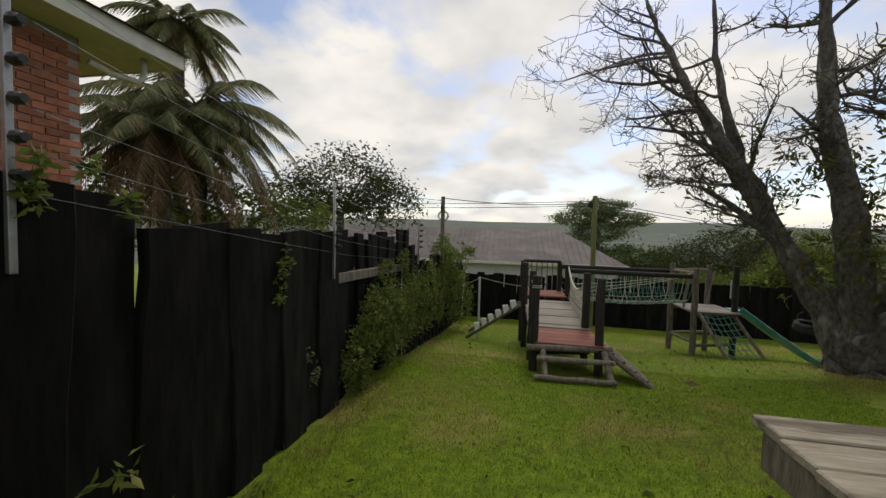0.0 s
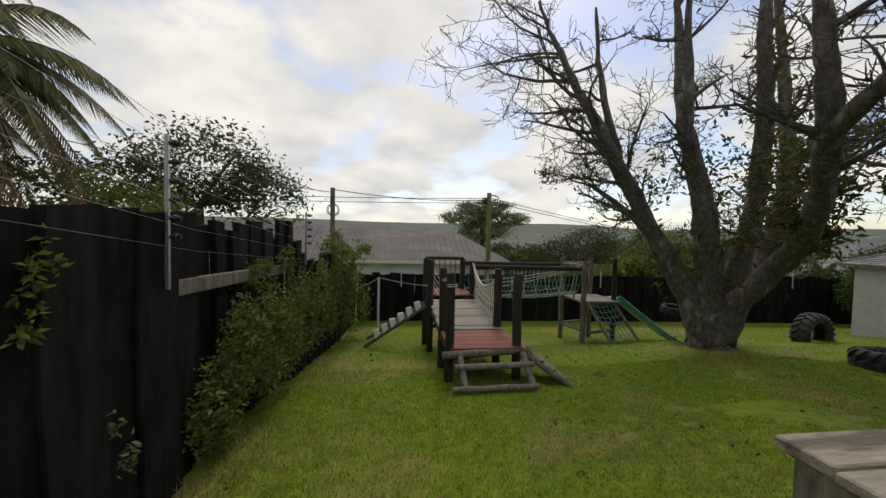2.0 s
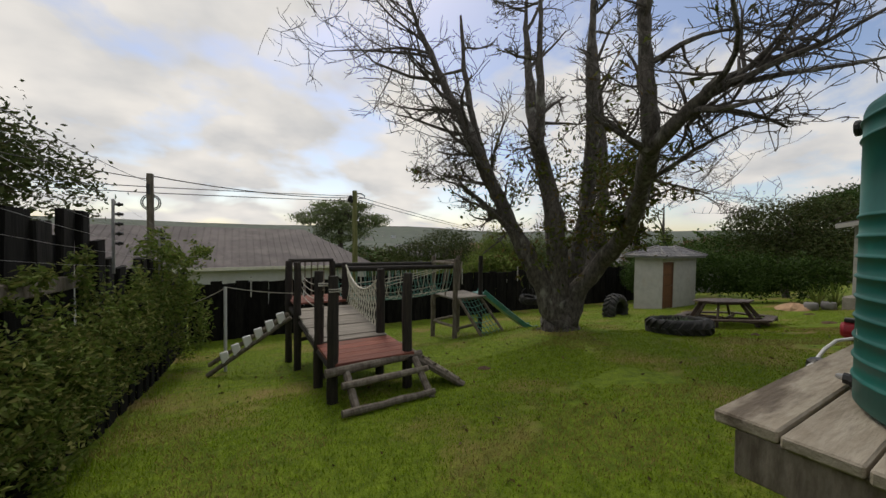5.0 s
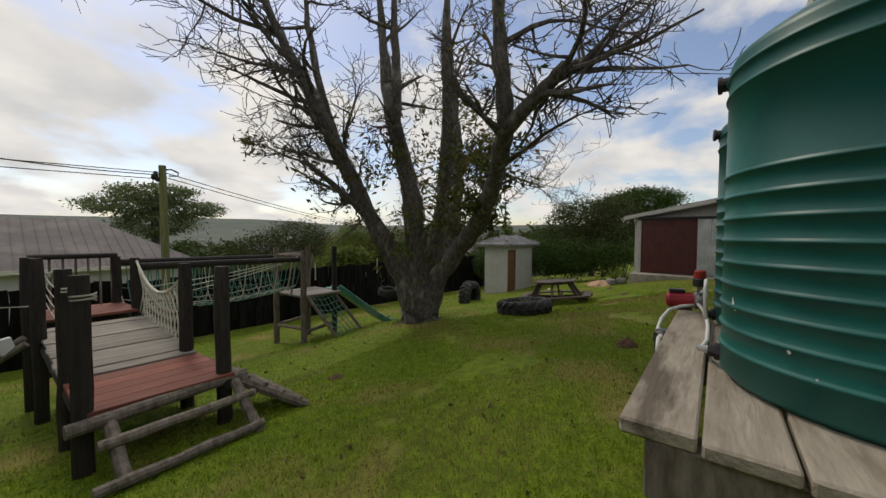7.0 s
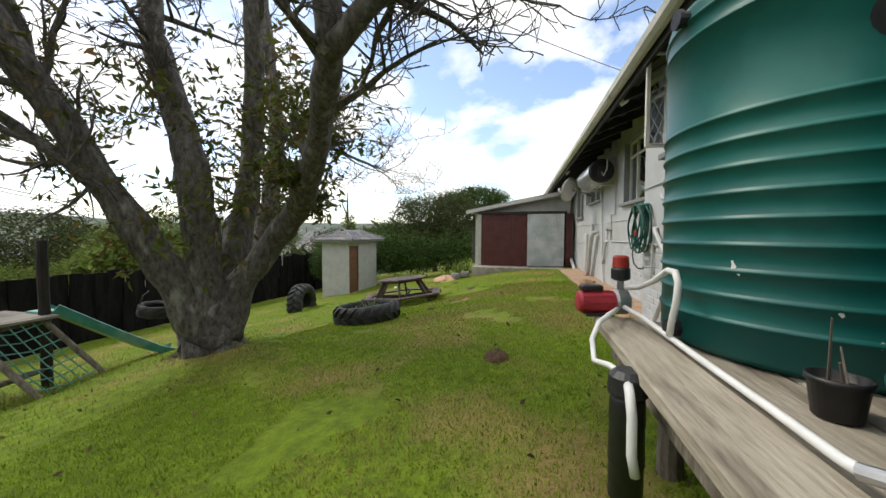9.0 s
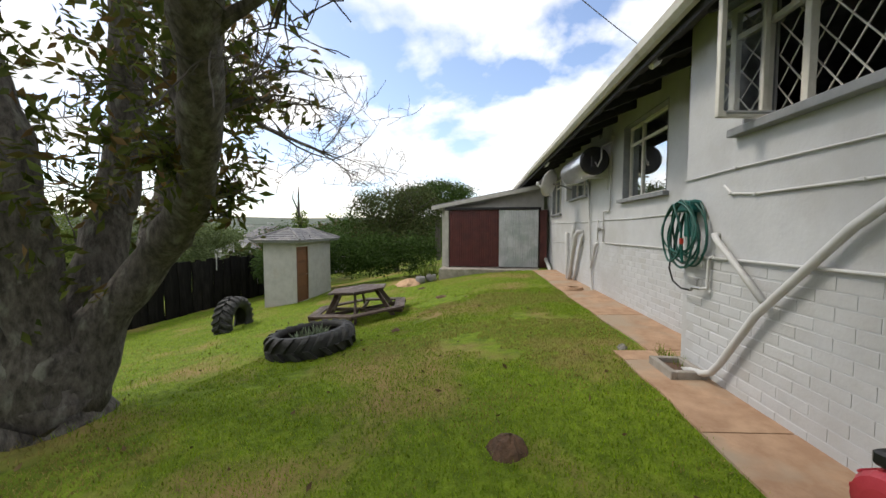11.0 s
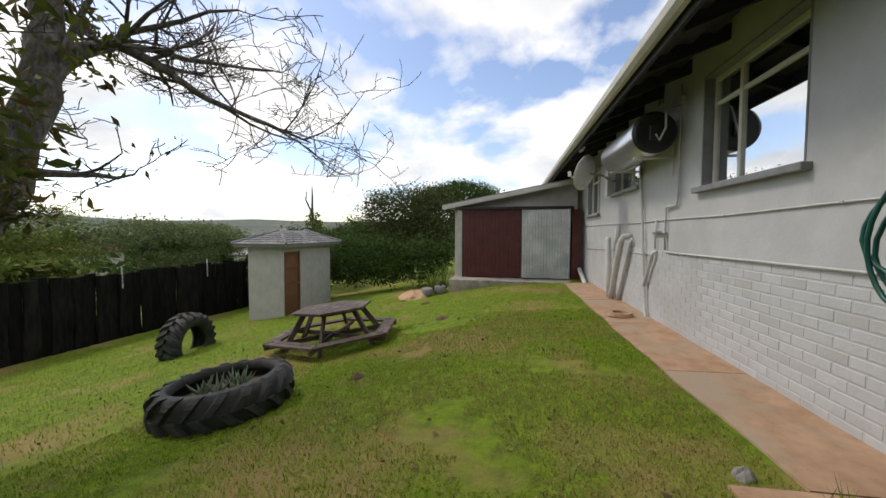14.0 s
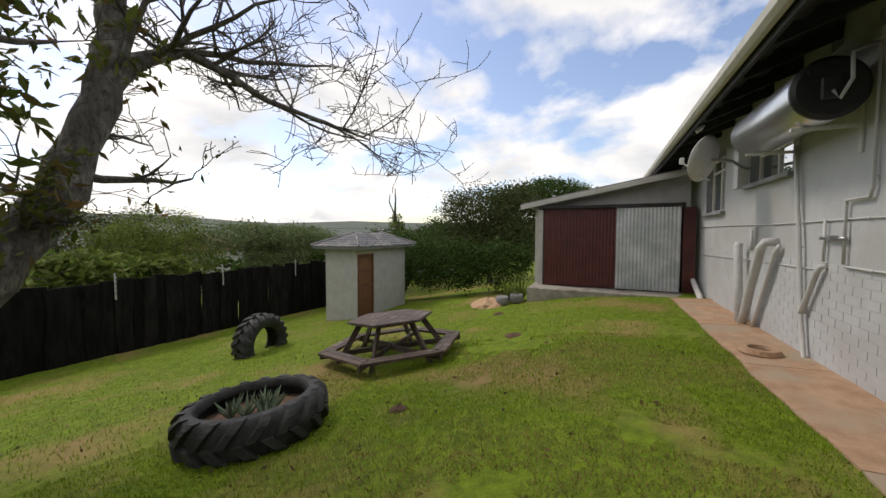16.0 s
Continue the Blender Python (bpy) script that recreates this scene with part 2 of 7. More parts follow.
    red=mat("red_plastic", (0.42, 0.03, 0.02), (0.55, 0.05, 0.03), 10, 0.4, 0.05),
    pumpred=mat("red_pump_casing", (0.35, 0.02, 0.035), (0.45, 0.04, 0.055), 10, 0.45, 0.1),
    steel=mat("dull_steel", (0.30, 0.30, 0.30), (0.42, 0.42, 0.42), 10, 0.4, 0.1, metal=0.8),
    chrome=mat("polished_cylinder", (0.62, 0.63, 0.64), (0.72, 0.73, 0.74), 4, 0.28, 0.03, metal=0.9, vary=0.02),
    whitepipe=mat("white_pvc", (0.70, 0.70, 0.68), (0.80, 0.80, 0.78), 6, 0.4, 0.05, vary=0.03),
    hose=mat("green_hose", (0.006, 0.075, 0.060), (0.012, 0.11, 0.085), 10, 0.4, 0.05),
    brickred=mat("red_facebrick", (0.26, 0.085, 0.045), (0.40, 0.15, 0.085), 9, 0.9, 0.4, 40, c=(0.15, 0.09, 0.08), c_scale=2.0, c_lo=0.58, c_hi=0.75, vary=0.3),
    mortar=mat("mortar", (0.25, 0.22, 0.19), (0.33, 0.30, 0.27), 20, 0.95, 0.4),
    stone=mat("grey_stone", (0.25, 0.24, 0.22), (0.40, 0.38, 0.35), 8, 0.9, 0.5),
    aloe=leaf_mat("aloe_leaf", (0.10, 0.14, 0.09), (0.19, 0.24, 0.16), None, 0.1),
    curtain=mat("room_curtain", (0.35, 0.36, 0.37), (0.50, 0.51, 0.52), 4, 0.9, 0.1),
    dim=mat("dim_room", (0.05, 0.045, 0.04), (0.08, 0.07, 0.06), 3, 0.9, 0),
    farhill=mat("far_hill", (0.050, 0.070, 0.050), (0.085, 0.105, 0.075), 0.02, 0.95, 0, c=(0.13, 0.135, 0.115), c_scale=0.03, c_lo=0.58, c_hi=0.72, vary=0),
)


def glass_mat():
    m = bpy.data.materials.new("window_glass")
    m.use_nodes = True
    nt = m.node_tree
    bs = nt.nodes["Principled BSDF"]
    bs.inputs["Base Color"].default_value = (0.85, 0.88, 0.90, 1)
    bs.inputs["Roughness"].default_value = 0.01
    bs.inputs["Transmission Weight"].default_value = 1.0
    bs.inputs["IOR"].default_value = 1.5
    gl = nt.nodes.new("ShaderNodeBsdfGlossy")
    gl.inputs["Color"].default_value = (0.82, 0.86, 0.90, 1)
    gl.inputs["Roughness"].default_value = 0.01
    ms = nt.nodes.new("ShaderNodeMixShader")
    ms.inputs[0].default_value = 0.72
    nt.links.new(bs.outputs[0], ms.inputs[1])
    nt.links.new(gl.outputs[0], ms.inputs[2])
    nt.links.new(ms.outputs[0], nt.nodes["Material Output"].inputs[0])
    return m


M["glass"] = glass_mat()


# ---- building helpers ----
def link(name, bm, material, parent=None, label="", smooth=False):
    me = bpy.data.meshes.new(name)
    bm.to_mesh(me)
    bm.free()
    me.materials.append(material)
    if smooth:
        for p in me.polygons:
            p.use_smooth = True
    ob = new(name, me)
    if parent:
        ob.parent = parent
    if label:
        tagged(ob, label)
    return ob


def part(name, bm, material, parent, label="", smooth=False):
    return link(name, bm, material, parent, label, smooth)


def thing(name, label, category, at=(0, 0, 0), rz=0.0, group="", kind=""):
    ob = new(name)
    ob.matrix_world = pose(*at, 0, 0, rz)
    return tagged(ob, label, category, group, kind)


def B():
    return bmesh.new()


def box(bm, c, s, rot=None, bev=0.0):
    """A box of size s about c, turned by the matrix rot, its edges bevelled."""
    m = Matrix.Translation(c) @ (rot.to_4x4() if rot else Matrix.Identity(4)) @ Matrix.Diagonal((*s, 1))
    r = bmesh.ops.create_cube(bm, size=1.0, matrix=m)
    if bev:
        es = list({e for v in r["verts"] for e in v.link_edges})
        bmesh.ops.bevel(bm, geom=es, offset=bev, segments=1, affect="EDGES", profile=0.5)
    return bm


def slab(bm, x0, x1, y0, y1, z0, z1, bev=0.0):
    return box(bm, ((x0 + x1) / 2, (y0 + y1) / 2, (z0 + z1) / 2), (x1 - x0, y1 - y0, z1 - z0), None, bev)


def tube(bm, pts, radii, n=8, caps=True):
    """A round tube through pts with the radius given at each."""
    pts = [Vector(p) for p in pts]
    if not isinstance(radii, (list, tuple)):
        radii = [radii] * len(pts)
    rings, side = [], None
    for i, p in enumerate(pts):
        d = (pts[min(i + 1, len(pts) - 1)] - pts[max(i - 1, 0)])
        d = d.normalized() if d.length > 1e-9 else Vector((0, 0, 1))
        if side is None:
            side = d.orthogonal().normalized()
        else:
            side = side - d * side.dot(d)
            side = side.normalized() if side.length > 1e-6 else d.orthogonal().normalized()
        up = d.cross(side)
        rings.append([bm.verts.new(p + (side * math.cos(a) + up * math.sin(a)) * radii[i])
                      for a in (2 * math.pi * k / n for k in range(n))])
    for r0, r1 in zip(rings, rings[1:]):
        for k in range(n):
            bm.faces.new((r0[k], r0[(k + 1) % n], r1[(k + 1) % n], r1[k]))
    if caps:
        bm.faces.new(rings[0][::-1])
        bm.faces.new(rings[-1])
    return bm


def rod(bm, a, b, r0, r1=None, n=8):
    return tube(bm, [a, b], [r0, r1 if r1 is not None else r0], n)


def spin(bm, profile, n=32, centre=(0, 0, 0), close=False):
    """Turns (radius, z) pairs about the upright axis through centre."""
    cx, cy, cz = centre
    rings = [[bm.verts.new((cx + r * math.cos(a), cy + r * math.sin(a), cz + z)) for a in (2 * math.pi * k / n for k in range(n))]
             for r, z in profile]
    pairs = list(zip(rings, rings[1:])) + ([(rings[-1], rings[0])] if close else [])
    for r0, r1 in pairs:
        for k in range(n):
            bm.faces.new((r0[k], r0[(k + 1) % n], r1[(k + 1) % n], r1[k]))
    return bm


def raw_mesh(name, verts, faces, material, parent=None, smooth=False):
    """A mesh from numpy arrays of corners and of faces with equal corner counts."""
    verts, faces = np.asarray(verts, dtype=np.float32), np.asarray(faces, dtype=np.int32)
    me = bpy.data.meshes.new(name)
    me.vertices.add(len(verts))
    me.vertices.foreach_set("co", verts.ravel())
    k = faces.shape[1]
    me.loops.add(faces.size)
    me.loops.foreach_set("vertex_index", faces.ravel())
    me.polygons.add(len(faces))
    me.polygons.foreach_set("loop_start", np.arange(0, faces.size, k, dtype=np.int32))
    me.polygons.foreach_set("loop_total", np.full(len(faces), k, dtype=np.int32))
    me.update(calc_edges=True)
    me.materials.append(material)
    if smooth:
        me.polygons.foreach_set("use_smooth", np.ones(len(faces), dtype=bool))
    ob = new(name, me)
    if parent:
        ob.parent = parent
    return ob


def leaves(name, centres, size, material, parent, rng, droop=0.0, slim=0.42):
    """One pointed leaf, folded along its midrib, at each centre."""
    c = np.asarray(centres, dtype=float)
    n = len(c)
    d = rng.normal(size=(n, 3))
    d[:, 2] = d[:, 2] * 0.7 - droop
    d /= np.linalg.norm(d, axis=1, keepdims=True)
    s = np.cross(d, rng.normal(size=(n, 3)))
    s /= np.linalg.norm(s, axis=1, keepdims=True)
    up = np.cross(d, s)
    L = (size * rng.uniform(0.6, 1.3, n))[:, None]
    v = np.stack([c, c + d * L * 0.45 + s * L * slim * 0.5 + up * L * 0.06, c + d * L - up * L * 0.08, c + d * L * 0.45 - s * L * slim * 0.5 + up * L * 0.06], 1).reshape(-1, 3)
    i = np.arange(n)[:, None] * 4
    f = np.concatenate([i + (0, 1, 2), i + (0, 2, 3)], 0)
    return raw_mesh(name, v, f, material, parent)


def ground_z(x, y):
    """Height of the yard and the land around it."""
    yy = min(max(y, -6.0), 13.0)
    xx = min(max(x, -4.0), 20.0)
    q = max(yy, 0.0)
    z = -0.0904 + 0.0052 * xx + 0.044 * q - 0.0275 * q * q + 0.00124 * q ** 3 - 0.00107 * xx * q - 0.00041 * xx * xx
    d = max(y - 13.0, 0.0)
    z -= 0.16 * d / (1 + d / 40.0) if d else 0.0
    e = max(x - 20.0, 0.0)
    z -= 0.05 * e / (1 + e / 60.0)
    return z


def ground_at(x, y):
    """The yard's height with its hollow and the rise round the tree, and the hills that rise far off."""
    z = ground_z(x, y) - 0.17 * math.exp(-((x - 10.8) ** 2 / 18.0 + (y - 4.9) ** 2 / 2.2))
    z += 0.19 * math.exp(-((x - 5.35) ** 2 + (y - 6.55) ** 2) / 2.2)
    z += 0.012 * noise.noise((x * 1.3, y * 1.3, 0.5)) if abs(x) < 40 and abs(y) < 40 else 0.0
    r = math.hypot(x, y)
    if r > 120:
        k = min((r - 120) / 1700.0, 1.0)
        z += -9.0 * math.sin(min(k * 6, 1) * math.pi) + 92.0 * k * k * (0.75 + 0.35 * noise.noise((x / 700.0, y / 700.0, 3.1)))
    return z


# ---- ground ----
def build_ground():
    def steps(lo, hi, fine):
        near = list(np.arange(lo, hi + 1e-6, fine))
        out, d = [], fine
        while d < 3600:
            d *= 1.22
            out.append(d)
        return np.array([lo - k for k in reversed(np.cumsum(out)) if k < 3000] + near + [hi + k for k in np.cumsum(out) if k < 3000])

    xs, ys = steps(-3, 17, 0.25), steps(-2, 13, 0.25)
    v = [(x, y, ground_at(x, y)) for y in ys for x in xs]
    w = len(xs)
    f = [(j * w + i, j * w + i + 1, (j + 1) * w + i + 1, (j + 1) * w + i) for j in range(len(ys) - 1) for i in range(w - 1)]
    g = raw_mesh("ground", v, f, M["lawn"], None, True)
    g.data.materials.append(M["farhill"])
    mid = np.array([(v[a][0] + v[c][0]) ** 2 + (v[a][1] + v[c][1]) ** 2 for a, b, c, d in f]) / 4 > 70.0 ** 2
    g.data.polygons.foreach_set("material_index", mid.astype(np.int32))
    tagged(g, "short green lawn with dry yellow patches, sloping downhill", "lawn", kind="structure")


build_ground()
AT = lambda x, y, dz=0.0: (x, y, ground_at(x, y) + dz)

# ---- house with painted walls ----
HOUSE = thing("house", "single-storey house with white painted walls and dark eaves", "house", (7.0, 0.53, 0.0), 1.15, kind="structure")


def holed(bm, u0, u1, z0, z1, v0, v1, holes):
    """A wall between v0 and v1 with rectangular holes (u0, u1, z0, z1) through it."""
    us = sorted({u0, u1, *[h[0] for h in holes], *[h[1] for h in holes]})
    for a, b in zip(us, us[1:]):
        cuts = sorted([(h[2], h[3]) for h in holes if h[0] <= a + 1e-6 and h[1] >= b - 1e-6])
        z = z0
        for lo, hi in cuts:
            slab(bm, a, b, v0, v1, z, lo)
            z = hi
        slab(bm, a, b, v0, v1, z, z1)
    return bm


WIN = [(0.68, 2.09, 1.70, 2.88), (3.97, 5.31, 1.97, 2.52), (6.50, 7.75, 1.66, 2.75)]
NEARWIN = [(-2.75, -1.33, 1.95, 2.92)]
EXT = 0.48
STEP = -0.65                             # where the near part of the wall steps forward
part("wall_main", holed(B(), STEP, 13.0, -0.6, 3.34, -0.22, 0.0, WIN), M["white"], HOUSE)
part("wall_near", holed(B(), -4.8, STEP, -0.6, 3.30, EXT - 0.22, EXT, NEARWIN), M["white"], HOUSE)
bm = B()
slab(bm, STEP - 0.02, STEP - 0.002, -0.22, EXT - 0.001, -0.6, 3.3)
part("wall_return", bm, M["white"], HOUSE)
for nm, (a, b, c, d) in {"wall_back": (-4.8, 13.0, -7.2, -7.0), "wall_side": (12.8, 13.0, -7.0, -0.22), "wall_side_b": (-4.8, -4.6, -7.0, 0.1)}.items():
    part(nm.replace("_b", ""), slab(B(), a, b, c, d, -0.6, 3.3), M["white"], HOUSE)
part("room_floor", slab(B(), -4.6, 13, -7.0, -0.22, 0.55, 0.65), M["dim"], HOUSE)
part("room_ceiling", slab(B(), -4.6, 12.8, -7.0, -0.22, 3.05, 3.12), M["curtain"], HOUSE)
part("room_partition", slab(B(), -4.6, 12.8, -2.6, -2.5, 0.65, 3.05), M["curtain"], HOUSE)


def window(u0, u1, z0, z1, v, panes, opened=False):
    """A steel window: reveal, sill, casements with glass, and burglar bars behind."""
    w = thing("window_1", "cream steel window with burglar bars in a white wall", "window", kind="structure")
    w.matrix_world = pose(7.0, 0.53, 0.0, 0, 0, 1.15)
    b = B()
    slab(b, u0 - 0.06, u1 + 0.06, v - 0.10, v + 0.075, z0 - 0.06, z0, 0.006)
    part("window_sill", b, M["sill"], w, "grey painted sill")
    b = B()
    slab(b, u0, u0 + 0.018, v - 0.19, v + 0.004, z0, z1)
    slab(b, u1 - 0.018, u1, v - 0.19, v + 0.004, z0, z1)
    slab(b, u0, u1, v - 0.19, v + 0.004, z1 - 0.018, z1)
    part("reveal", b, M["sill"], w)
    ys = v - 0.12
    b = B()
    t = 0.045
    for a, c in ((u0 + 0.02, u0 + 0.02 + t), (u1 - 0.02 - t, u1 - 0.02)):
        slab(b, a, c, ys - 0.025, ys + 0.025, z0, z1 - 0.02, 0.004)
    slab(b, u0 + 0.02, u1 - 0.02, ys - 0.024, ys + 0.024, z0, z0 + t, 0.004)
    slab(b, u0 + 0.02, u1 - 0.02, ys - 0.024, ys + 0.024, z1 - 0.02 - t, z1 - 0.02, 0.004)
    for p in panes[1:-1]:
        slab(b, p - 0.025, p + 0.025, ys - 0.026, ys + 0.026, z0 + t, z1 - 0.065, 0.004)
    part("window_frame", b, M["frame"], w)
    for a, c in zip(panes, panes[1:]):
        top = z0 + (z1 - z0) * 0.74
        b = B()
        slab(b, a + 0.03, c - 0.03, ys - 0.022, ys + 0.022, top - 0.02, top + 0.02, 0.003)
        part("transom", b, M["frame"], w)
        for lo, hi in ((z0 + t, top - 0.02), (top + 0.02, z1 - 0.065)):
            if opened and a > panes[0]:
                continue
            g = part("pane", slab(B(), a + 0.03, c - 0.03, ys - 0.003, ys + 0.003, lo, hi), M["glass"], w)
            g.visible_shadow = False
    b = B()
    n = max(int((u1 - u0) / 0.16), 3)
    for k in range(n):
        a = u0 + 0.05 + (u1 - u0 - 0.1) * k / n
        c = u0 + 0.05 + (u1 - u0 - 0.1) * (k + 1) / n
        for m in range(4):
            za, zb = z0 + 0.05 + (z1 - z0 - 0.1) * m / 4, z0 + 0.05 + (z1 - z0 - 0.1) * (m + 1) / 4
            rod(b, (a, ys - 0.07, za), (c, ys - 0.07, zb), 0.005, n=4)
            rod(b, (c, ys - 0.07, za), (a, ys - 0.07, zb), 0.005, n=4)
    part("burglar_bars", b, M["frame"], w, "white diamond burglar bars")
    return w


window(*WIN[0], 0.0, [0.70, 1.62, 2.07])
part("curtain", slab(B(), 0.6, 2.2, -0.40, -0.38, 1.5, 3.0), M["curtain"], HOUSE, "pale closed curtain")
window(*WIN[1], 0.0, [3.99, 4.64, 5.29])
window(*WIN[2], 0.0, [6.52, 7.12, 7.73])
window(*NEARWIN[0], EXT, [-2.73, -2.40, -1.70, -1.35], True)


def casement():
    """The near window's sash, swung open."""
    w = thing("open_casement", "open steel casement sash with glass", "window sash", kind="structure")
    w.matrix_world = pose(7.0, 0.53, 0.0, 0, 0, 1.15) @ pose(-1.42, EXT - 0.08, 1.99, 0, 0, 97)
    b = B()
    for a, c in ((0, 0.04), (0.31, 0.35)):
        slab(b, a, c, -0.018, 0.018, 0, 0.98, 0.004)
    for a, c in ((0, 0.04), (0.94, 0.98)):
        slab(b, 0.0, 0.35, -0.017, 0.017, a, c, 0.004)
    part("sash_frame", b, M["frame"], w)
    g = part("pane", slab(B(), 0.04, 0.31, -0.003, 0.003, 0.04, 0.94), M["glass"], w)
    g.visible_shadow = False
    b = B()
    rod(b, (0.30, 0.03, 0.03), (0.08, 0.16, -0.01), 0.012, n=6)
    part("stay", b, M["sill"], w)


casement()


def house_roof():
    b = B()
    p = [(-5.3, 0.80, 2.98), (14.0, 0.80, 2.98), (14.0, -3.6, 4.60), (-5.3, -3.6, 4.60), (14.0, -8.0, 2.98), (-5.3, -8.0, 2.98)]
    for f in ((0, 1, 2, 3), (3, 2, 4, 5)):
        lo = [b.verts.new(p[k]) for k in f]
        hi = [b.verts.new((p[k][0], p[k][1], p[k][2] + 0.05)) for k in f]
        b.faces.new(hi)
        b.faces.new(lo[::-1])
        for k in range(4):
            b.faces.new((lo[k], lo[(k + 1) % 4], hi[(k + 1) % 4], hi[k]))
    part("roof", b, M["rooftin"], HOUSE)
    b = B()
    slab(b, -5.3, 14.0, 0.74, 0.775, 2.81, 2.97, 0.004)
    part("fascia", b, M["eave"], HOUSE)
    # half-round gutter with a rolled lip
    b = B()
    prof = [(0.78, 2.98), (0.775, 2.87), (0.80, 2.825), (0.85, 2.82), (0.885, 2.86), (0.89, 2.935), (0.875, 2.94), (0.872, 2.87), (0.845, 2.835), (0.80, 2.84), (0.79, 2.98)]
    ends = [[b.verts.new((u, v, z + 0.05)) for v, z in prof] for u in (-5.3, 14.0)]
    n = len(prof)
    for k in range(n):
        b.faces.new((ends[0][k], ends[0][(k + 1) % n], ends[1][(k + 1) % n], ends[1][k]))
    part("gutter", b, M["cream"], HOUSE, "cream painted gutter")
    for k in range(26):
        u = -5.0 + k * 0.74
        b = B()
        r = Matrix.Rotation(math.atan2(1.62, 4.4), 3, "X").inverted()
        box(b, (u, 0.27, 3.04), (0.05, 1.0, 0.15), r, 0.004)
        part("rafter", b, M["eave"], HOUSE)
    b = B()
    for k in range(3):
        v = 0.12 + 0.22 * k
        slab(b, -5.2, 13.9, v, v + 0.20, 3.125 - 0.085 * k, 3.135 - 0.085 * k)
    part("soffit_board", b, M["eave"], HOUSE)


house_roof()

# ---- paving along the house ----
def build_path():
    pv = thing("pavement", "orange-stained concrete path along the house wall", "path", kind="structure")
    edges = [-3.9, -2.9, -1.9, STEP, -0.36, 1.2, 3.0, 4.8, 6.4, 7.2]
    for a, b_ in zip(edges, edges[1:]):
        bm = B()
        n = 6
        rows = []
        for k in range(n + 1):
            u = a + 0.006 + (b_ - a - 0.012) * k / n
            x = 7.0 + u
            wall = 0.53 + 0.02 * u + (EXT if b_ <= STEP else 0.0)
            out = (1.50 if u < -0.355 else wall + 0.62 + 0.06 * min(max(u, 0.0) / 1.5, 1.0)) + 0.05 * noise.noise((u * 1.7, 2.0, 0))
            za, zb = ground_at(x, wall) + 0.03, ground_at(x, out) + 0.015
            rows.append([bm.verts.new(q) for q in ((x, wall, za), (x, out, zb), (x, out + 0.01, zb - 0.12), (x, wall, za - 0.12))])
        for r0, r1 in zip(rows, rows[1:]):
            for k in range(4):
                bm.faces.new((r0[k], r1[k], r1[(k + 1) % 4], r0[(k + 1) % 4]))
        bm.faces.new(rows[0])
        bm.faces.new(rows[-1][::-1])
        part("paving_slab", bm, M["path"], pv)


build_path()

# ---- fences ----
def plank_mesh(w, h, t, seed):
    """A rough-sawn slab: wany edges, a ragged top, a slight bow."""
    rg = random.Random(seed)
    bm = B()
    rows, n = [], 9
    ph, amp = rg.uniform(0, 6), rg.uniform(0.008, 0.024)
    tilt = rg.uniform(-0.05, 0.05)
    for k in range(n + 1):
        z = h * k / n
        l = -w / 2 + amp * math.sin(z * 4 + ph) + rg.uniform(-1, 1) * 0.006
        r = w / 2 + amp * math.sin(z * 3.2 + ph * 2) + rg.uniform(-1, 1) * 0.006
        bow = 0.012 * math.sin(math.pi * k / n + ph)
        zl, zr = (z - tilt * w, z + tilt * w) if k == n else (z, z)
        c = 0.012
        rows.append([bm.verts.new(q) for q in ((l, -t / 2 + c + bow, zl), (l + c, -t / 2 + bow, zl), (r - c, -t / 2 + bow, zr), (r, -t / 2 + c + bow, zr),
                                              (r, t / 2 + bow, zr), (l, t / 2 + bow, zl))])
    for a, b in zip(rows, rows[1:]):
        for k in range(6):
            bm.faces.new((a[k], a[(k + 1) % 6], b[(k + 1) % 6], b[k]))
    bm.faces.new(rows[0][::-1])
    bm.faces.new(rows[-1])
    me = bpy.data.meshes.new("plank")
    bm.to_mesh(me)
    bm.free()
    me.materials.append(M["burnt"])
    return me


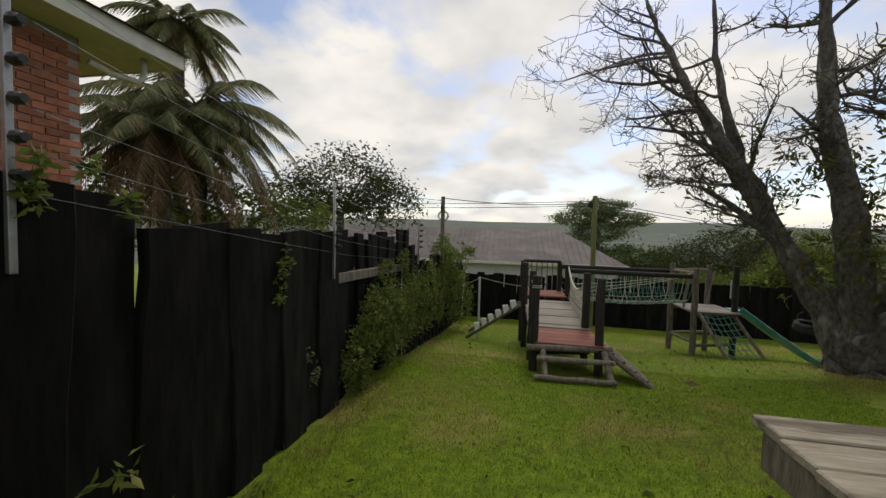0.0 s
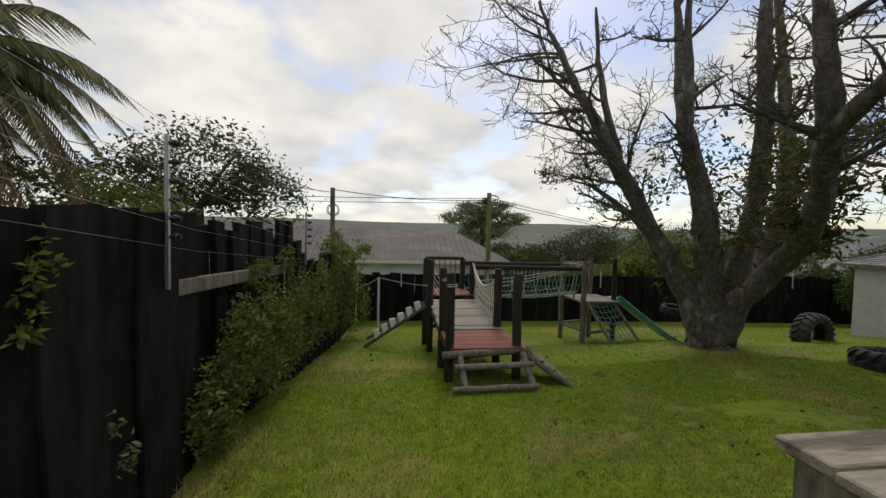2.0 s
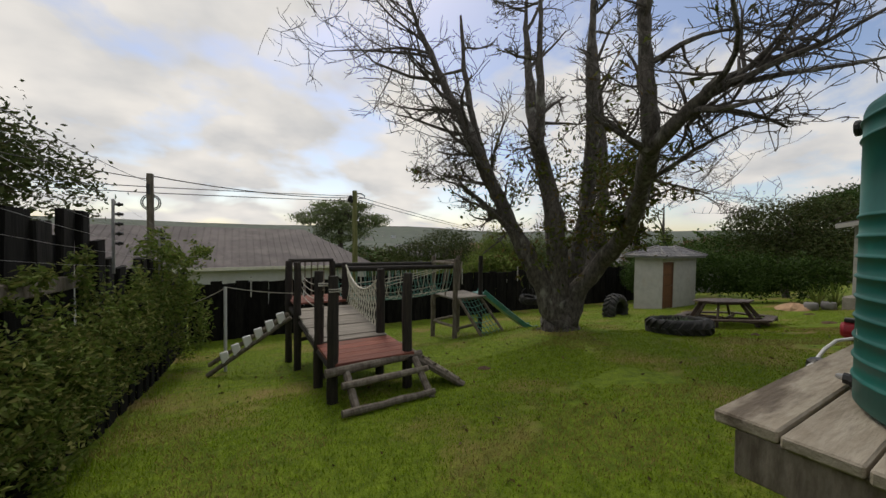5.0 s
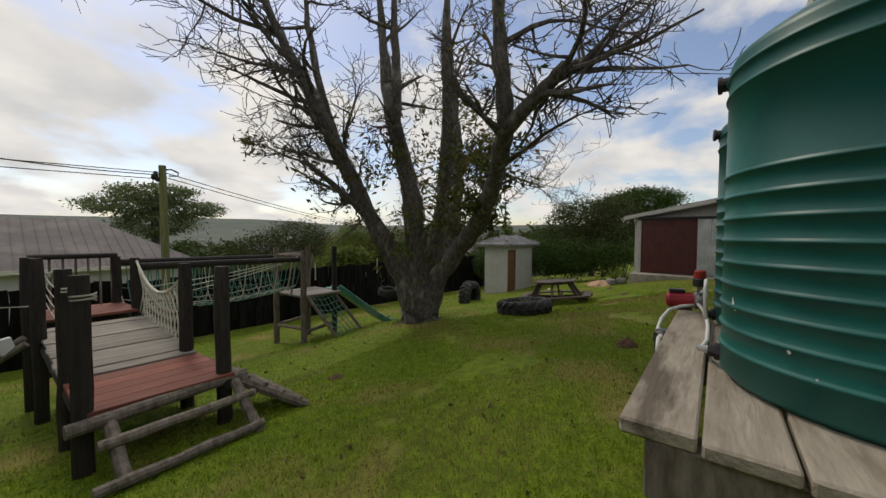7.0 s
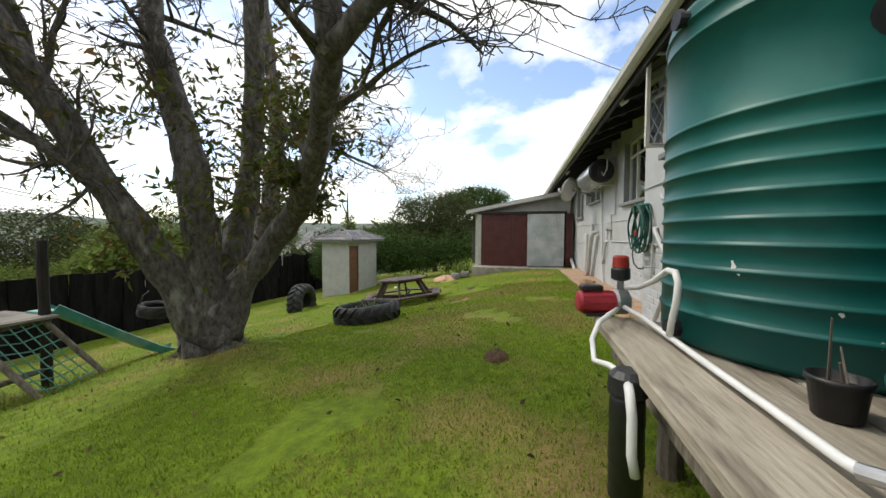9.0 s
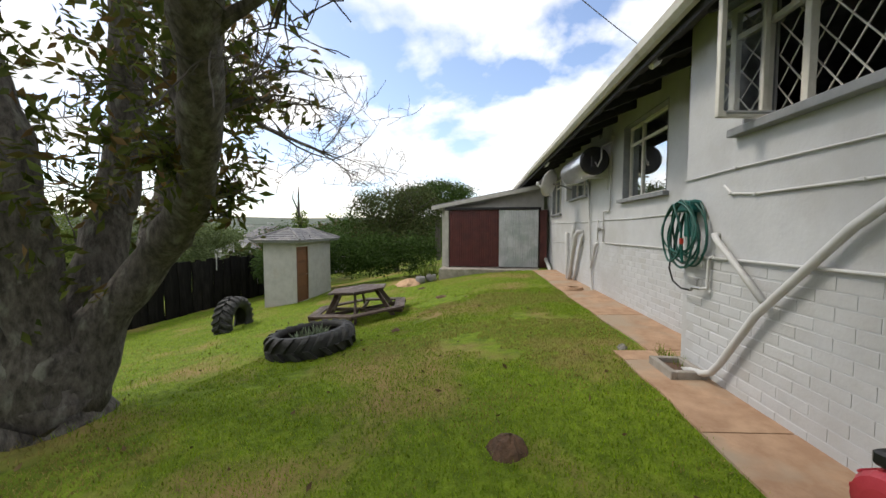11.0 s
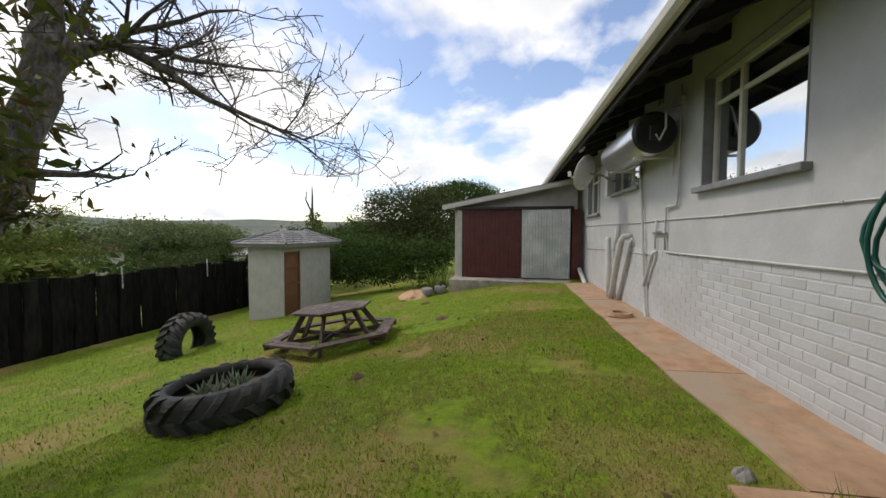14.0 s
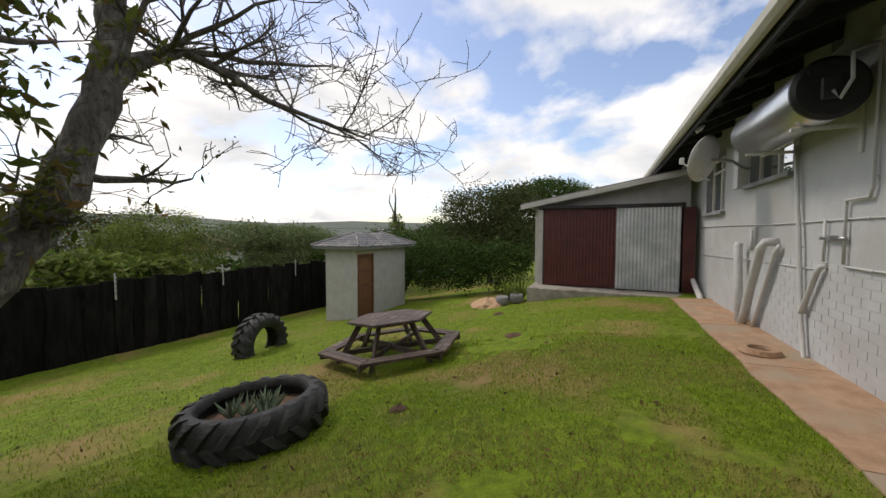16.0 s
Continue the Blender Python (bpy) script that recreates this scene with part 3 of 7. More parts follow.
def build_fences():
    rg = random.Random(4)
    west = thing("west_fence", "tall black creosoted timber slab fence with ragged tops", "fence", kind="structure")
    north = thing("north_fence", "black creosoted timber slab fence at the foot of the lawn", "fence", kind="structure")
    lows = [(-3.0, 1.80), (0.8, 1.76), (1.0, 1.70), (1.3, 1.60), (1.67, 1.53), (2.3, 1.54), (3.1, 1.57), (3.3, 1.58), (5.2, 1.42), (5.6, 1.5), (6.2, 1.05), (8.3, 0.93), (9.5, 0.75), (12.1, 0.52)]
    y = -3.0
    while y < 12.5:
        back = 3.2 < y < 5.45
        w = rg.uniform(0.15, 0.24) if y > 3.1 else rg.uniform(0.22, 0.32)
        y1 = y + w
        top = np.interp(y + w / 2, [q[0] for q in lows], [q[1] for q in lows]) + rg.uniform(-0.05, 0.05) * (2.4 if y > 3.2 else 0.8)
        g = ground_at(-1.70, y + w / 2) - 0.12
        ob = new("plank", plank_mesh(w + 0.035, top - g, 0.05, rg.randrange(9999)))
        ob.parent = west
        ob.matrix_basis = pose(-1.70 - (0.09 if back else 0.0) + (0.018 if len(west.children) % 2 else -0.018), y + w / 2, g, 0, rg.uniform(-0.6, 0.6), 90 + rg.uniform(-2, 2))
        y = y1
    bm = B()
    box(bm, (-1.70, 4.35, 1.03), (0.05, 2.35, 0.105), Matrix.Rotation(-0.04, 3, "X"), 0.006)
    part("rail", bm, M["pole"], west, "weathered grey fence rail")
    x = -1.6
    while x < 18.5:
        w = rg.uniform(0.19, 0.31)
        xm = x + w / 2
        g = ground_at(xm, 12.6) - 0.12
        ob = new("plank", plank_mesh(w + 0.03, 0.14 + rg.uniform(-0.05, 0.05) - g, 0.05, rg.randrange(9999)))
        ob.parent = north
        ob.matrix_basis = pose(xm, 12.6 + (0.02 if len(north.children) % 2 else -0.02), g, 0, rg.uniform(-0.8, 0.8), rg.uniform(-2, 2))
        x += w
    bm = B()
    rod(bm, (-1.6, 12.67, -0.15), (18.5, 12.67, -0.15), 0.04, n=6)
    part("rail", bm, M["post"], north)


build_fences()


def fence_wires():
    wire = thing("electric_fence", "electric fence wires on steel poles above the timber fence", "electric fence")
    for (x, y, z0, z1, n) in ((-1.650, 3.055, 1.09, 1.985, 6), (-1.640, 0.86, 1.38, 2.36, 6), (-1.585, 5.92, 1.0, 1.72, 5), (-1.6, 8.4, 0.7, 1.5, 5)):
        b = B()
        slab(b, x - 0.011, x + 0.011, y - 0.011, y + 0.011, z0, z1, 0.002)
        p = part("pole", b, M["steel"], wire)
        for k in range(n):
            z = z1 - 0.05 - k * (z1 - z0 - 0.25) / n
            b = B()
            tube(b, [(x + 0.015, y, z), (x + 0.03, y, z), (x + 0.035, y, z), (x + 0.05, y, z), (x + 0.055, y, z), (x + 0.075, y, z)], [0.012, 0.012, 0.022, 0.022, 0.014, 0.014], 8)
            part("insulator", b, M["black"], p)
    for k in range(6):
        b = B()
        a, m, c = 2.31 - k * 0.135, 1.94 - k * 0.125, 1.67 - k * 0.12
        tube(b, [(-1.52, 0.86, a), (-1.52, 2.0, (a + m) / 2 - 0.01), (-1.52, 3.1, m), (-1.53, 4.5, (m + c) / 2 - 0.01), (-1.53, 5.92, c), (-1.54, 8.4, c - 0.22)], 0.0011, 4)
        part("wire", b, M["steel"], wire)
    for x, k in ((9.55, 0), (12.0, 1), (14.6, 2), (6.8, 3), (3.9, 4), (-0.2, 5)):
        b = B()
        slab(b, x - 0.015, x + 0.015, 12.53, 12.56, -0.28, 0.30, 0.002)
        p = part("pole", b, M["pipe"], wire)
        for q in range(5):
            b = B()
            rod(b, (x, 12.53, 0.27 - q * 0.1), (x, 12.48, 0.27 - q * 0.1), 0.016, n=6)
            part("insulator", b, M["black"], p)


fence_wires()

# ---- pump hut ----
def build_hut():
    h = thing("pump_hut", "small grey plastered hut with a tiled hip roof and brown door", "hut", (13.10, 8.64, 0.0), 1.1)
    W, D, z0, z1 = 2.54, 1.06, -1.45, 0.80
    part("wall", holed(B(), 0, W, z0, z1, 0, 0.12, [(0.04, 0.80, -1.10, 0.65)]), M["hut"], h)
    part("wall", slab(B(), 0, 0.12, 0.12, D, z0, z1), M["hut"], h)
    part("wall", slab(B(), W - 0.12, W, 0.12, D, z0, z1), M["hut"], h)
    part("wall", slab(B(), 0.12, W - 0.12, D - 0.12, D, z0, z1), M["hut"], h)
    d = part("door", slab(B(), 0.07, 0.77, 0.045, 0.085, -1.10, 0.62, 0.003), M["door"], h, "brown panelled timber door")
    for k in range(4):
        b = B()
        slab(b, 0.15, 0.69, 0.036, 0.05, -1.02 + k * 0.41, -0.69 + k * 0.41, 0.006)
        part("panel", b, M["door"], d)
    b = B()
    rod(b, (0.72, 0.045, -0.25), (0.72, 0.0, -0.25), 0.012)
    part("door_handle", b, M["steel"], d, "steel handle")
    b = B()
    slab(b, 0.042, 0.07, 0.02, 0.10, -1.10, 0.65)
    slab(b, 0.77, 0.798, 0.02, 0.10, -1.10, 0.65)
    slab(b, 0.07, 0.77, 0.02, 0.10, 0.62, 0.649)
    part("door_frame", b, M["door"], h)
    b = B()
    slab(b, -0.24, W + 0.24, -0.24, D + 0.24, z1, z1 + 0.07)
    part("fascia", b, M["sill"], h, "dark grey fascia")
    # hip roof in courses of tiles
    zr, zp = z1 + 0.07, 1.24
    e = 0.28
    c = [(-e, -e), (W + e, -e), (W + e, D + e), (-e, D + e)]
    p = [(W / 2 - 0.62, D / 2), (W / 2 + 0.62, D / 2), (W / 2 + 0.62, D / 2), (W / 2 - 0.62, D / 2)]
    for k in range(4):
        a0, a1, p0, p1 = c[k], c[(k + 1) % 4], p[k], p[(k + 1) % 4]
        b = B()
        n = 7
        for r in range(n):
            f0, f1 = r / n, (r + 1) / n
            q = []
            for f, dz in ((f0, 0.022), (f1, 0.0)):
                q.append([(a[0] + (t[0] - a[0]) * f, a[1] + (t[1] - a[1]) * f, zr + (zp - zr) * f + dz) for a, t in ((a0, p0), (a1, p1))])
            tiles = max(int(9 * (1 - f0)), 2)
            for m in range(tiles):
                g0, g1 = m / tiles + 0.006, (m + 1) / tiles - 0.006
                lerp = lambda A, g: Vector(A[0]).lerp(Vector(A[1]), g)
                vs = [lerp(q[0], g0), lerp(q[0], g1), lerp(q[1], g1), lerp(q[1], g0)]
                top = [b.verts.new(v) for v in vs]
                low = [b.verts.new(v - Vector((0, 0, 0.03))) for v in vs]
                b.faces.new(top)
                b.faces.new(low[::-1])
                for s in range(4):
                    b.faces.new((low[s], low[(s + 1) % 4], top[(s + 1) % 4], top[s]))
        part("roof_tiles", b, M["tilegrey"], h)
    for k in range(4):
        b = B()
        rod(b, (*c[k], zr + 0.03), (*p[k], zp + 0.02), 0.035, n=6)
        part("hip_ridge", b, M["tilegrey"], h)
    return h


build_hut()

# ---- garage with corrugated sliding doors ----
def corrugated(b, y0, y1, x, z0, z1, pitch=0.076, amp=0.009):
    n = int((y1 - y0) / pitch * 8)
    cols = []
    for k in range(n + 1):
        y = y0 + (y1 - y0) * k / n
        dx = amp * math.cos(2 * math.pi * (y - y0) / pitch)
        cols.append([b.verts.new((x + dx, y, z)) for z in (z0, z1)] + [b.verts.new((x + dx + 0.004, y, z)) for z in (z1, z0)])
    for a, c in zip(cols, cols[1:]):
        for k in range(4):
            b.faces.new((a[k], c[k], c[(k + 1) % 4], a[(k + 1) % 4]))
    return b


def build_garage():
    g = thing("garage", "pale garage with maroon and galvanised corrugated sliding doors", "garage", (0.02, 0.09, 0.045))
    part("slab", slab(B(), 14.35, 16.0, 0.95, 4.28, -0.75, -0.15, 0.015), M["concrete"], g, "raised concrete floor slab")
    b = B()
    x0, x1, ya, yb, za, zb = 15.45, 15.6, 0.75, 4.30, 2.0, 2.62
    pts = [(yb, -0.15), (yb, za), (ya, zb), (ya, -0.15)]
    A = [b.verts.new((x0, *p)) for p in pts]
    C = [b.verts.new((x1, *p)) for p in pts]
    b.faces.new(A)
    b.faces.new(C[::-1])
    for k in range(4):
        b.faces.new((A[k], C[k], C[(k + 1) % 4], A[(k + 1) % 4]))
    part("wall_front", b, M["cladding"], g)
    part("wall_side", slab(B(), 15.6, 20.0, 4.15, 4.30, -0.6, 1.98), M["cladding"], g)
    b = B()
    r0 = [(15.1, 4.62, 1.93), (20.2, 4.62, 1.93), (20.2, 0.70, 2.66), (15.1, 0.70, 2.66)]
    lo = [b.verts.new(p) for p in r0]
    hi = [b.verts.new((p[0], p[1], p[2] + 0.05)) for p in r0]
    b.faces.new(hi)
    b.faces.new(lo[::-1])
    for k in range(4):
        b.faces.new((lo[k], lo[(k + 1) % 4], hi[(k + 1) % 4], hi[k]))
    part("roof", b, M["rooftin"], g)
    b = B()
    ang = math.atan2(0.73, 3.92)
    box(b, (15.09, 2.66, 2.25), (0.03, 4.0, 0.12), Matrix.Rotation(-ang, 3, "X"), 0.004)
    part("bargeboard", b, M["cladding"], g)
    d = part("door", corrugated(B(), 2.26, 3.98, 14.98, -0.12, 1.80), M["maroon"], g, "maroon painted corrugated sheet")
    for a, c, z0, z1 in ((2.23, 2.29, -0.14, 1.82), (3.95, 4.01, -0.14, 1.82), (2.29, 3.95, 1.75, 1.82), (2.29, 3.95, 0.70, 0.76)):
        part("door_rail", slab(B(), 14.99, 15.03, a, c, z0, z1), M["eave"], d)
    d = part("door", corrugated(B(), 1.00, 2.30, 14.93, -0.12, 1.80), M["galv"], g, "bare galvanised corrugated sheet")
    for y in (1.02, 2.28):
        part("door_rail", slab(B(), 14.94, 14.97, y - 0.02, y + 0.02, -0.14, 1.82), M["steel"], d)
    part("track", slab(B(), 14.88, 15.06, 0.95, 4.1, 1.82, 1.86), M["eave"], g)
    part("lintel", slab(B(), 15.06, 15.45, 0.90, 4.15, 1.80, 1.90), M["eave"], g)
    part("shade_wall", slab(B(), 15.06, 15.45, 0.70, 0.94, -0.15, 1.80), M["maroon"], g)
    part("jamb", slab(B(), 15.02, 15.45, 4.02, 4.14, -0.15, 1.80), M["cladding"], g)


build_garage()

# ---- water tanks on their stand ----
def build_stand():
    s = thing("tank_stand", "weathered timber stand of thick boards on posts", "stand")
    z = 0.65
    for k in range(7):
        y1 = 2.075 - k * 0.224
        b = B()
        slab(b, 1.235 - 0.02 * ((k * 7) % 3), 3.44 - 0.03 * (k % 2), y1 - 0.212, y1, z - 0.055, z - 0.003 * ((k * 5) % 3), 0.008)
        part("board", b, M["greywood"], s)
    for x in (1.34, 2.36, 3.30):
        b = B()
        slab(b, x - 0.05, x + 0.05, 0.55, 1.98, z - 0.21, z - 0.062, 0.008)
        part("bearer", b, M["pole"], s)
        for y in (1.74, 0.75):
            g = ground_at(x, y)
            b = B()
            rod(b, (x, y, g - 0.1), (x, y, z - 0.21), 0.06, 0.055, 10)
            part("post", b, M["pole"], s)
    b = B()
    box(b, (2.34, 1.97, z - 0.135), (2.12, 0.045, 0.14), None, 0.006)
    part("front_beam", b, M["pole"], s)
    b = B()
    box(b, (1.265, 1.28, z - 0.15), (0.05, 1.44, 0.19), None, 0.006)
    part("end_beam", b, M["pole"], s)


build_stand()


def tank_profile(z0, r):
    """Radius and height pairs: plain foot, nine ribs, a smooth band, two ribs, a domed top."""
    pr = [(0.0, 0.0), (r - 0.03, 0.0), (r, 0.03)]
    for z in [0.138 + k * 0.0885 for k in range(9)] + [1.185, 1.262]:
        pr += [(r, z - 0.009), (r + 0.006, z - 0.007), (r + 0.0085, z - 0.002), (r + 0.007, z + 0.003), (r + 0.002, z + 0.009), (r, z + 0.013)]
    pr += [(r, 1.30), (r - 0.008, 1.325), (r - 0.04, 1.35), (r * 0.7, 1.43), (r * 0.42, 1.48), (r * 0.42, 1.54), (r * 0.40, 1.58), (0.0, 1.585)]
    return pr


def build_tank(cx, cy, flow):
    t = thing("water_tank", "ribbed green plastic rainwater tank on the timber stand", "water tank", (cx, cy, 0.65), flow, group="water tanks")
    part("body", spin(B(), tank_profile(0, 0.54), 96), M["tank"], t, "", True)
    b = B()
    spin(b, [(0.0, 1.58), (0.23, 1.585), (0.245, 1.595), (0.245, 1.63), (0.23, 1.645), (0.0, 1.65)], 32)
    part("lid", b, M["tank"], t, "", True)
    b = B()
    rod(b, (0, 0.53, 1.28), (0, 0.565, 1.28), 0.03, n=12)
    rod(b, (0, 0.565, 1.28), (0, 0.58, 1.28), 0.038, n=12)
    part("overflow", b, M["black"], t, "black overflow fitting")
    b = B()
    rod(b, (0, 0.53, 0.062), (0, 0.56, 0.062), 0.040, n=8)
    rod(b, (0, 0.56, 0.062), (0, 0.585, 0.062), 0.028, n=8)
    part("outlet", b, M["black"], t, "black outlet nut")
    for (a, z, w, h) in ((115, 0.33, 0.012, 0.022), (117, 0.31, 0.007, 0.01), (142, 0.22, 0.008, 0.016), (150, 0.14, 0.006, 0.012)):
        q = radians(a)
        b = B()
        c = Vector((math.cos(q) * 0.5425, math.sin(q) * 0.5425, z))
        s = Vector((-math.sin(q), math.cos(q), 0))
        pts = [c + s * w * math.cos(k) * (0.6 + 0.4 * math.sin(k * 3 + a)) + Vector((0, 0, h * math.sin(k))) for k in [j * 0.7 for j in range(9)]]
        b.faces.new([b.verts.new(p) for p in pts])
        part("scuff", b, M["whitepipe"], t, "pale scuffed spot")
    return t


TANK_A = build_tank(1.99, 1.27, -4)
TANK_B = build_tank(3.09, 1.30, 8)


def tank_badge():
    """A plain dark ring shape stands in for the maker's badge."""
    b = B()
    a0, r = radians(156), 0.5425
    for k in range(20):
        q0, q1 = 2 * math.pi * k / 20, 2 * math.pi * (k + 1) / 20
        vs = []
        for q, rr in ((q0, 0.07), (q1, 0.07), (q1, 0.11), (q0, 0.11)):
            a = a0 + rr * math.cos(q) / r
            vs.append(b.verts.new((r * math.cos(a), r * math.sin(a), 1.02 + rr * 0.8 * math.sin(q))))
        b.faces.new(vs)
    part("badge", b, M["black"], TANK_B, "dark ring-shaped badge")


tank_badge()


def build_pump():
    p = thing("water_pump", "red electric water pump with a pressure controller", "pump", (3.47, 2.035, 0.65), -80)
    b = B()
    tube(b, [(x, 0, 0.075) for x, r in ((-0.13, 0), (-0.125, 0), (-0.11, 0), (0.0, 0), (0.06, 0))], [0.03, 0.05, 0.058, 0.058, 0.058], 20)
    motor = part("motor", b, M["pumpred"], p)
    for k in range(10):
        a = 2 * math.pi * k / 10
        b = B()
        box(b, (-0.03, 0.060 * math.cos(a), 0.075 + 0.060 * math.sin(a)), (0.16, 0.004, 0.008), Matrix.Rotation(a, 3, "X"))
        part("cooling_fin", b, M["pumpred"], motor)
    b = B()
    tube(b, [(x, 0, 0.075) for x in (0.06, 0.075, 0.13, 0.145)], [0.05, 0.068, 0.068, 0.045], 20)
    part("pump_head", b, M["steel"], p)
    b = B()
    slab(b, -0.11, 0.0, -0.035, 0.035, 0.135, 0.165, 0.006)
    part("terminal_box", b, M["black"], p)
    b = B()
    slab(b, -0.09, 0.05, -0.05, 0.05, 0.0, 0.018, 0.004)
    part("foot", b, M["black"], p)
    b = B()
    rod(b, (0.10, 0, 0.14), (0.10, 0, 0.19), 0.018)
    part("riser", b, M["steel"], p)
    b = B()
    tube(b, [(0.10, 0, 0.19), (0.10, 0, 0.20), (0.10, 0, 0.25), (0.10, 0, 0.262)], [0.03, 0.048, 0.048, 0.04], 16)
    part("controller", b, M["black"], p, "black pressure controller body")
    b = B()
    tube(b, [(0.10, 0, 0.262), (0.10, 0, 0.315), (0.10, 0, 0.325)], [0.043, 0.040, 0.03], 16)
    part("cap", b, M["red"], p, "red controller cap")


build_pump()


def plumbing():
    w = thing("white_hose_line", "white plastic pipe running along the tank stand", "pipe")
    tube_main = B()
    tube(tube_main, [(2.12, 1.885, 0.692), (2.17, 1.88, 0.684), (2.4, 1.862, 0.672), (2.75, 1.865, 0.672), (3.0, 1.875, 0.68), (3.2, 1.90, 0.70), (3.38, 1.94, 0.715)], 0.0115, 10)
    part("main_pipe", tube_main, M["whitepipe"], w, "", True)
    b = B()
    tube(b, [(2.03, 1.825, 0.712), (2.05, 1.84, 0.71), (2.055, 1.845, 0.709), (2.085, 1.865, 0.702), (2.09, 1.868, 0.70), (2.125, 1.89, 0.692)], [0.014, 0.014, 0.019, 0.019, 0.015, 0.015], 10)
    part("valve", b, M["steel"], w, "grey valve and union")
    b = B()
    tube(b, [(2.96, 1.88, 0.69), (2.93, 1.885, 0.75), (2.89, 1.885, 0.84), (2.88, 1.885, 0.91), (2.91, 1.885, 0.945), (2.98, 1.885, 0.945), (3.12, 1.89, 0.885), (3.28, 1.90, 0.835), (3.42, 1.92, 0.81)], 0.013, 10)
    part("suction_hose", b, M["whitepipe"], w, "", True)
    b = B()
    tube(b, [(3.40, 1.97, 0.70), (3.22, 2.04, 0.712), (3.12, 2.11, 0.69), (3.05, 2.15, 0.63), (2.93, 2.16, 0.575), (2.82, 2.13, 0.60), (2.74, 2.10, 0.60)], 0.0115, 10)
    part("loop_hose", b, M["whitepipe"], w, "", True)
    f = thing("water_filter", "black cylinder water filter housing hung on the stand", "water filter", (2.70, 2.095, 0.13))
    b = B()
    tube(b, [(0, 0, 0.04), (0, 0, 0.06), (0, 0, 0.18), (0, 0, 0.185), (0, 0, 0.32), (0, 0, 0.325), (0, 0, 0.40), (0, 0, 0.42)], [0.04, 0.055, 0.055, 0.058, 0.055, 0.058, 0.055, 0.05], 20)
    part("housing", b, M["black"], f, "", True)
    b = B()
    tube(b, [(0, 0, 0.42), (0, 0, 0.43), (0, 0, 0.48), (0, 0, 0.50)], [0.062, 0.064, 0.06, 0.04], 20)
    part("head", b, M["black"], f)
    b = B()
    tube(b, [(-0.04, 0.01, 0.47), (-0.10, 0.02, 0.46), (-0.13, 0.02, 0.40), (-0.135, 0.02, 0.28), (-0.14, 0.01, 0.22)], 0.015, 8)
    part("outlet_hose", b, M["whitepipe"], f, "", True)
    b = B()
    slab(b, -0.03, 0.03, -0.10, -0.02, 0.44, 0.48)
    part("bracket", b, M["steel"], f)
    pot = thing("plant_pot", "black plastic plant pot with a dead stem", "plant pot", (2.44, 1.70, 0.65))
    b = B()
    spin(b, [(0.0, 0.0), (0.046, 0.0), (0.056, 0.084), (0.061, 0.084), (0.061, 0.098), (0.055, 0.098), (0.052, 0.075), (0.0, 0.07)], 24)
    part("pot", b, M["black"], pot, "", True)
    b = B()
    spin(b, [(0.0515, 0.076), (0.0, 0.083)], 16)
    part("soil", b, M["soil"], pot)
    b = B()
    rod(b, (0.0, 0.02, 0.07), (-0.06, 0.06, 0.25), 0.004, 0.002, 5)
    rod(b, (0.0, -0.02, 0.07), (0.04, -0.03, 0.16), 0.004, 0.002, 5)
    rod(b, (-0.02, 0.0, 0.07), (-0.03, 0.02, 0.14), 0.004, 0.003, 5)
    part("stem", b, M["pole"], pot, "dry broken stems")


plumbing()

# ---- playground: raised walkway ----
def prope(b, a, c, sag, r=0.008, n=8):
    a, c = Vector(a), Vector(c)
    tube(b, [a.lerp(c, k / n) - Vector((0, 0, sag * 4 * (k / n) * (1 - k / n))) for k in range(n + 1)], r, 5)


def knob_post(name, x, y, top, r, parent, material="post"):
    g = ground_at(x, y) - 0.12
    rg = random.Random(int(x * 977 + y * 131))
    b = B()
    n = 6
    pts = [(x + rg.uniform(-1, 1) * 0.006, y + rg.uniform(-1, 1) * 0.006, g + (top - g) * k / n) for k in range(n + 1)]
    rr = [r * rg.uniform(0.95, 1.06) for k in range(n)] + [r * 0.9]
    tube(b, pts, rr, 10)
    return part(name, b, M[material], parent)


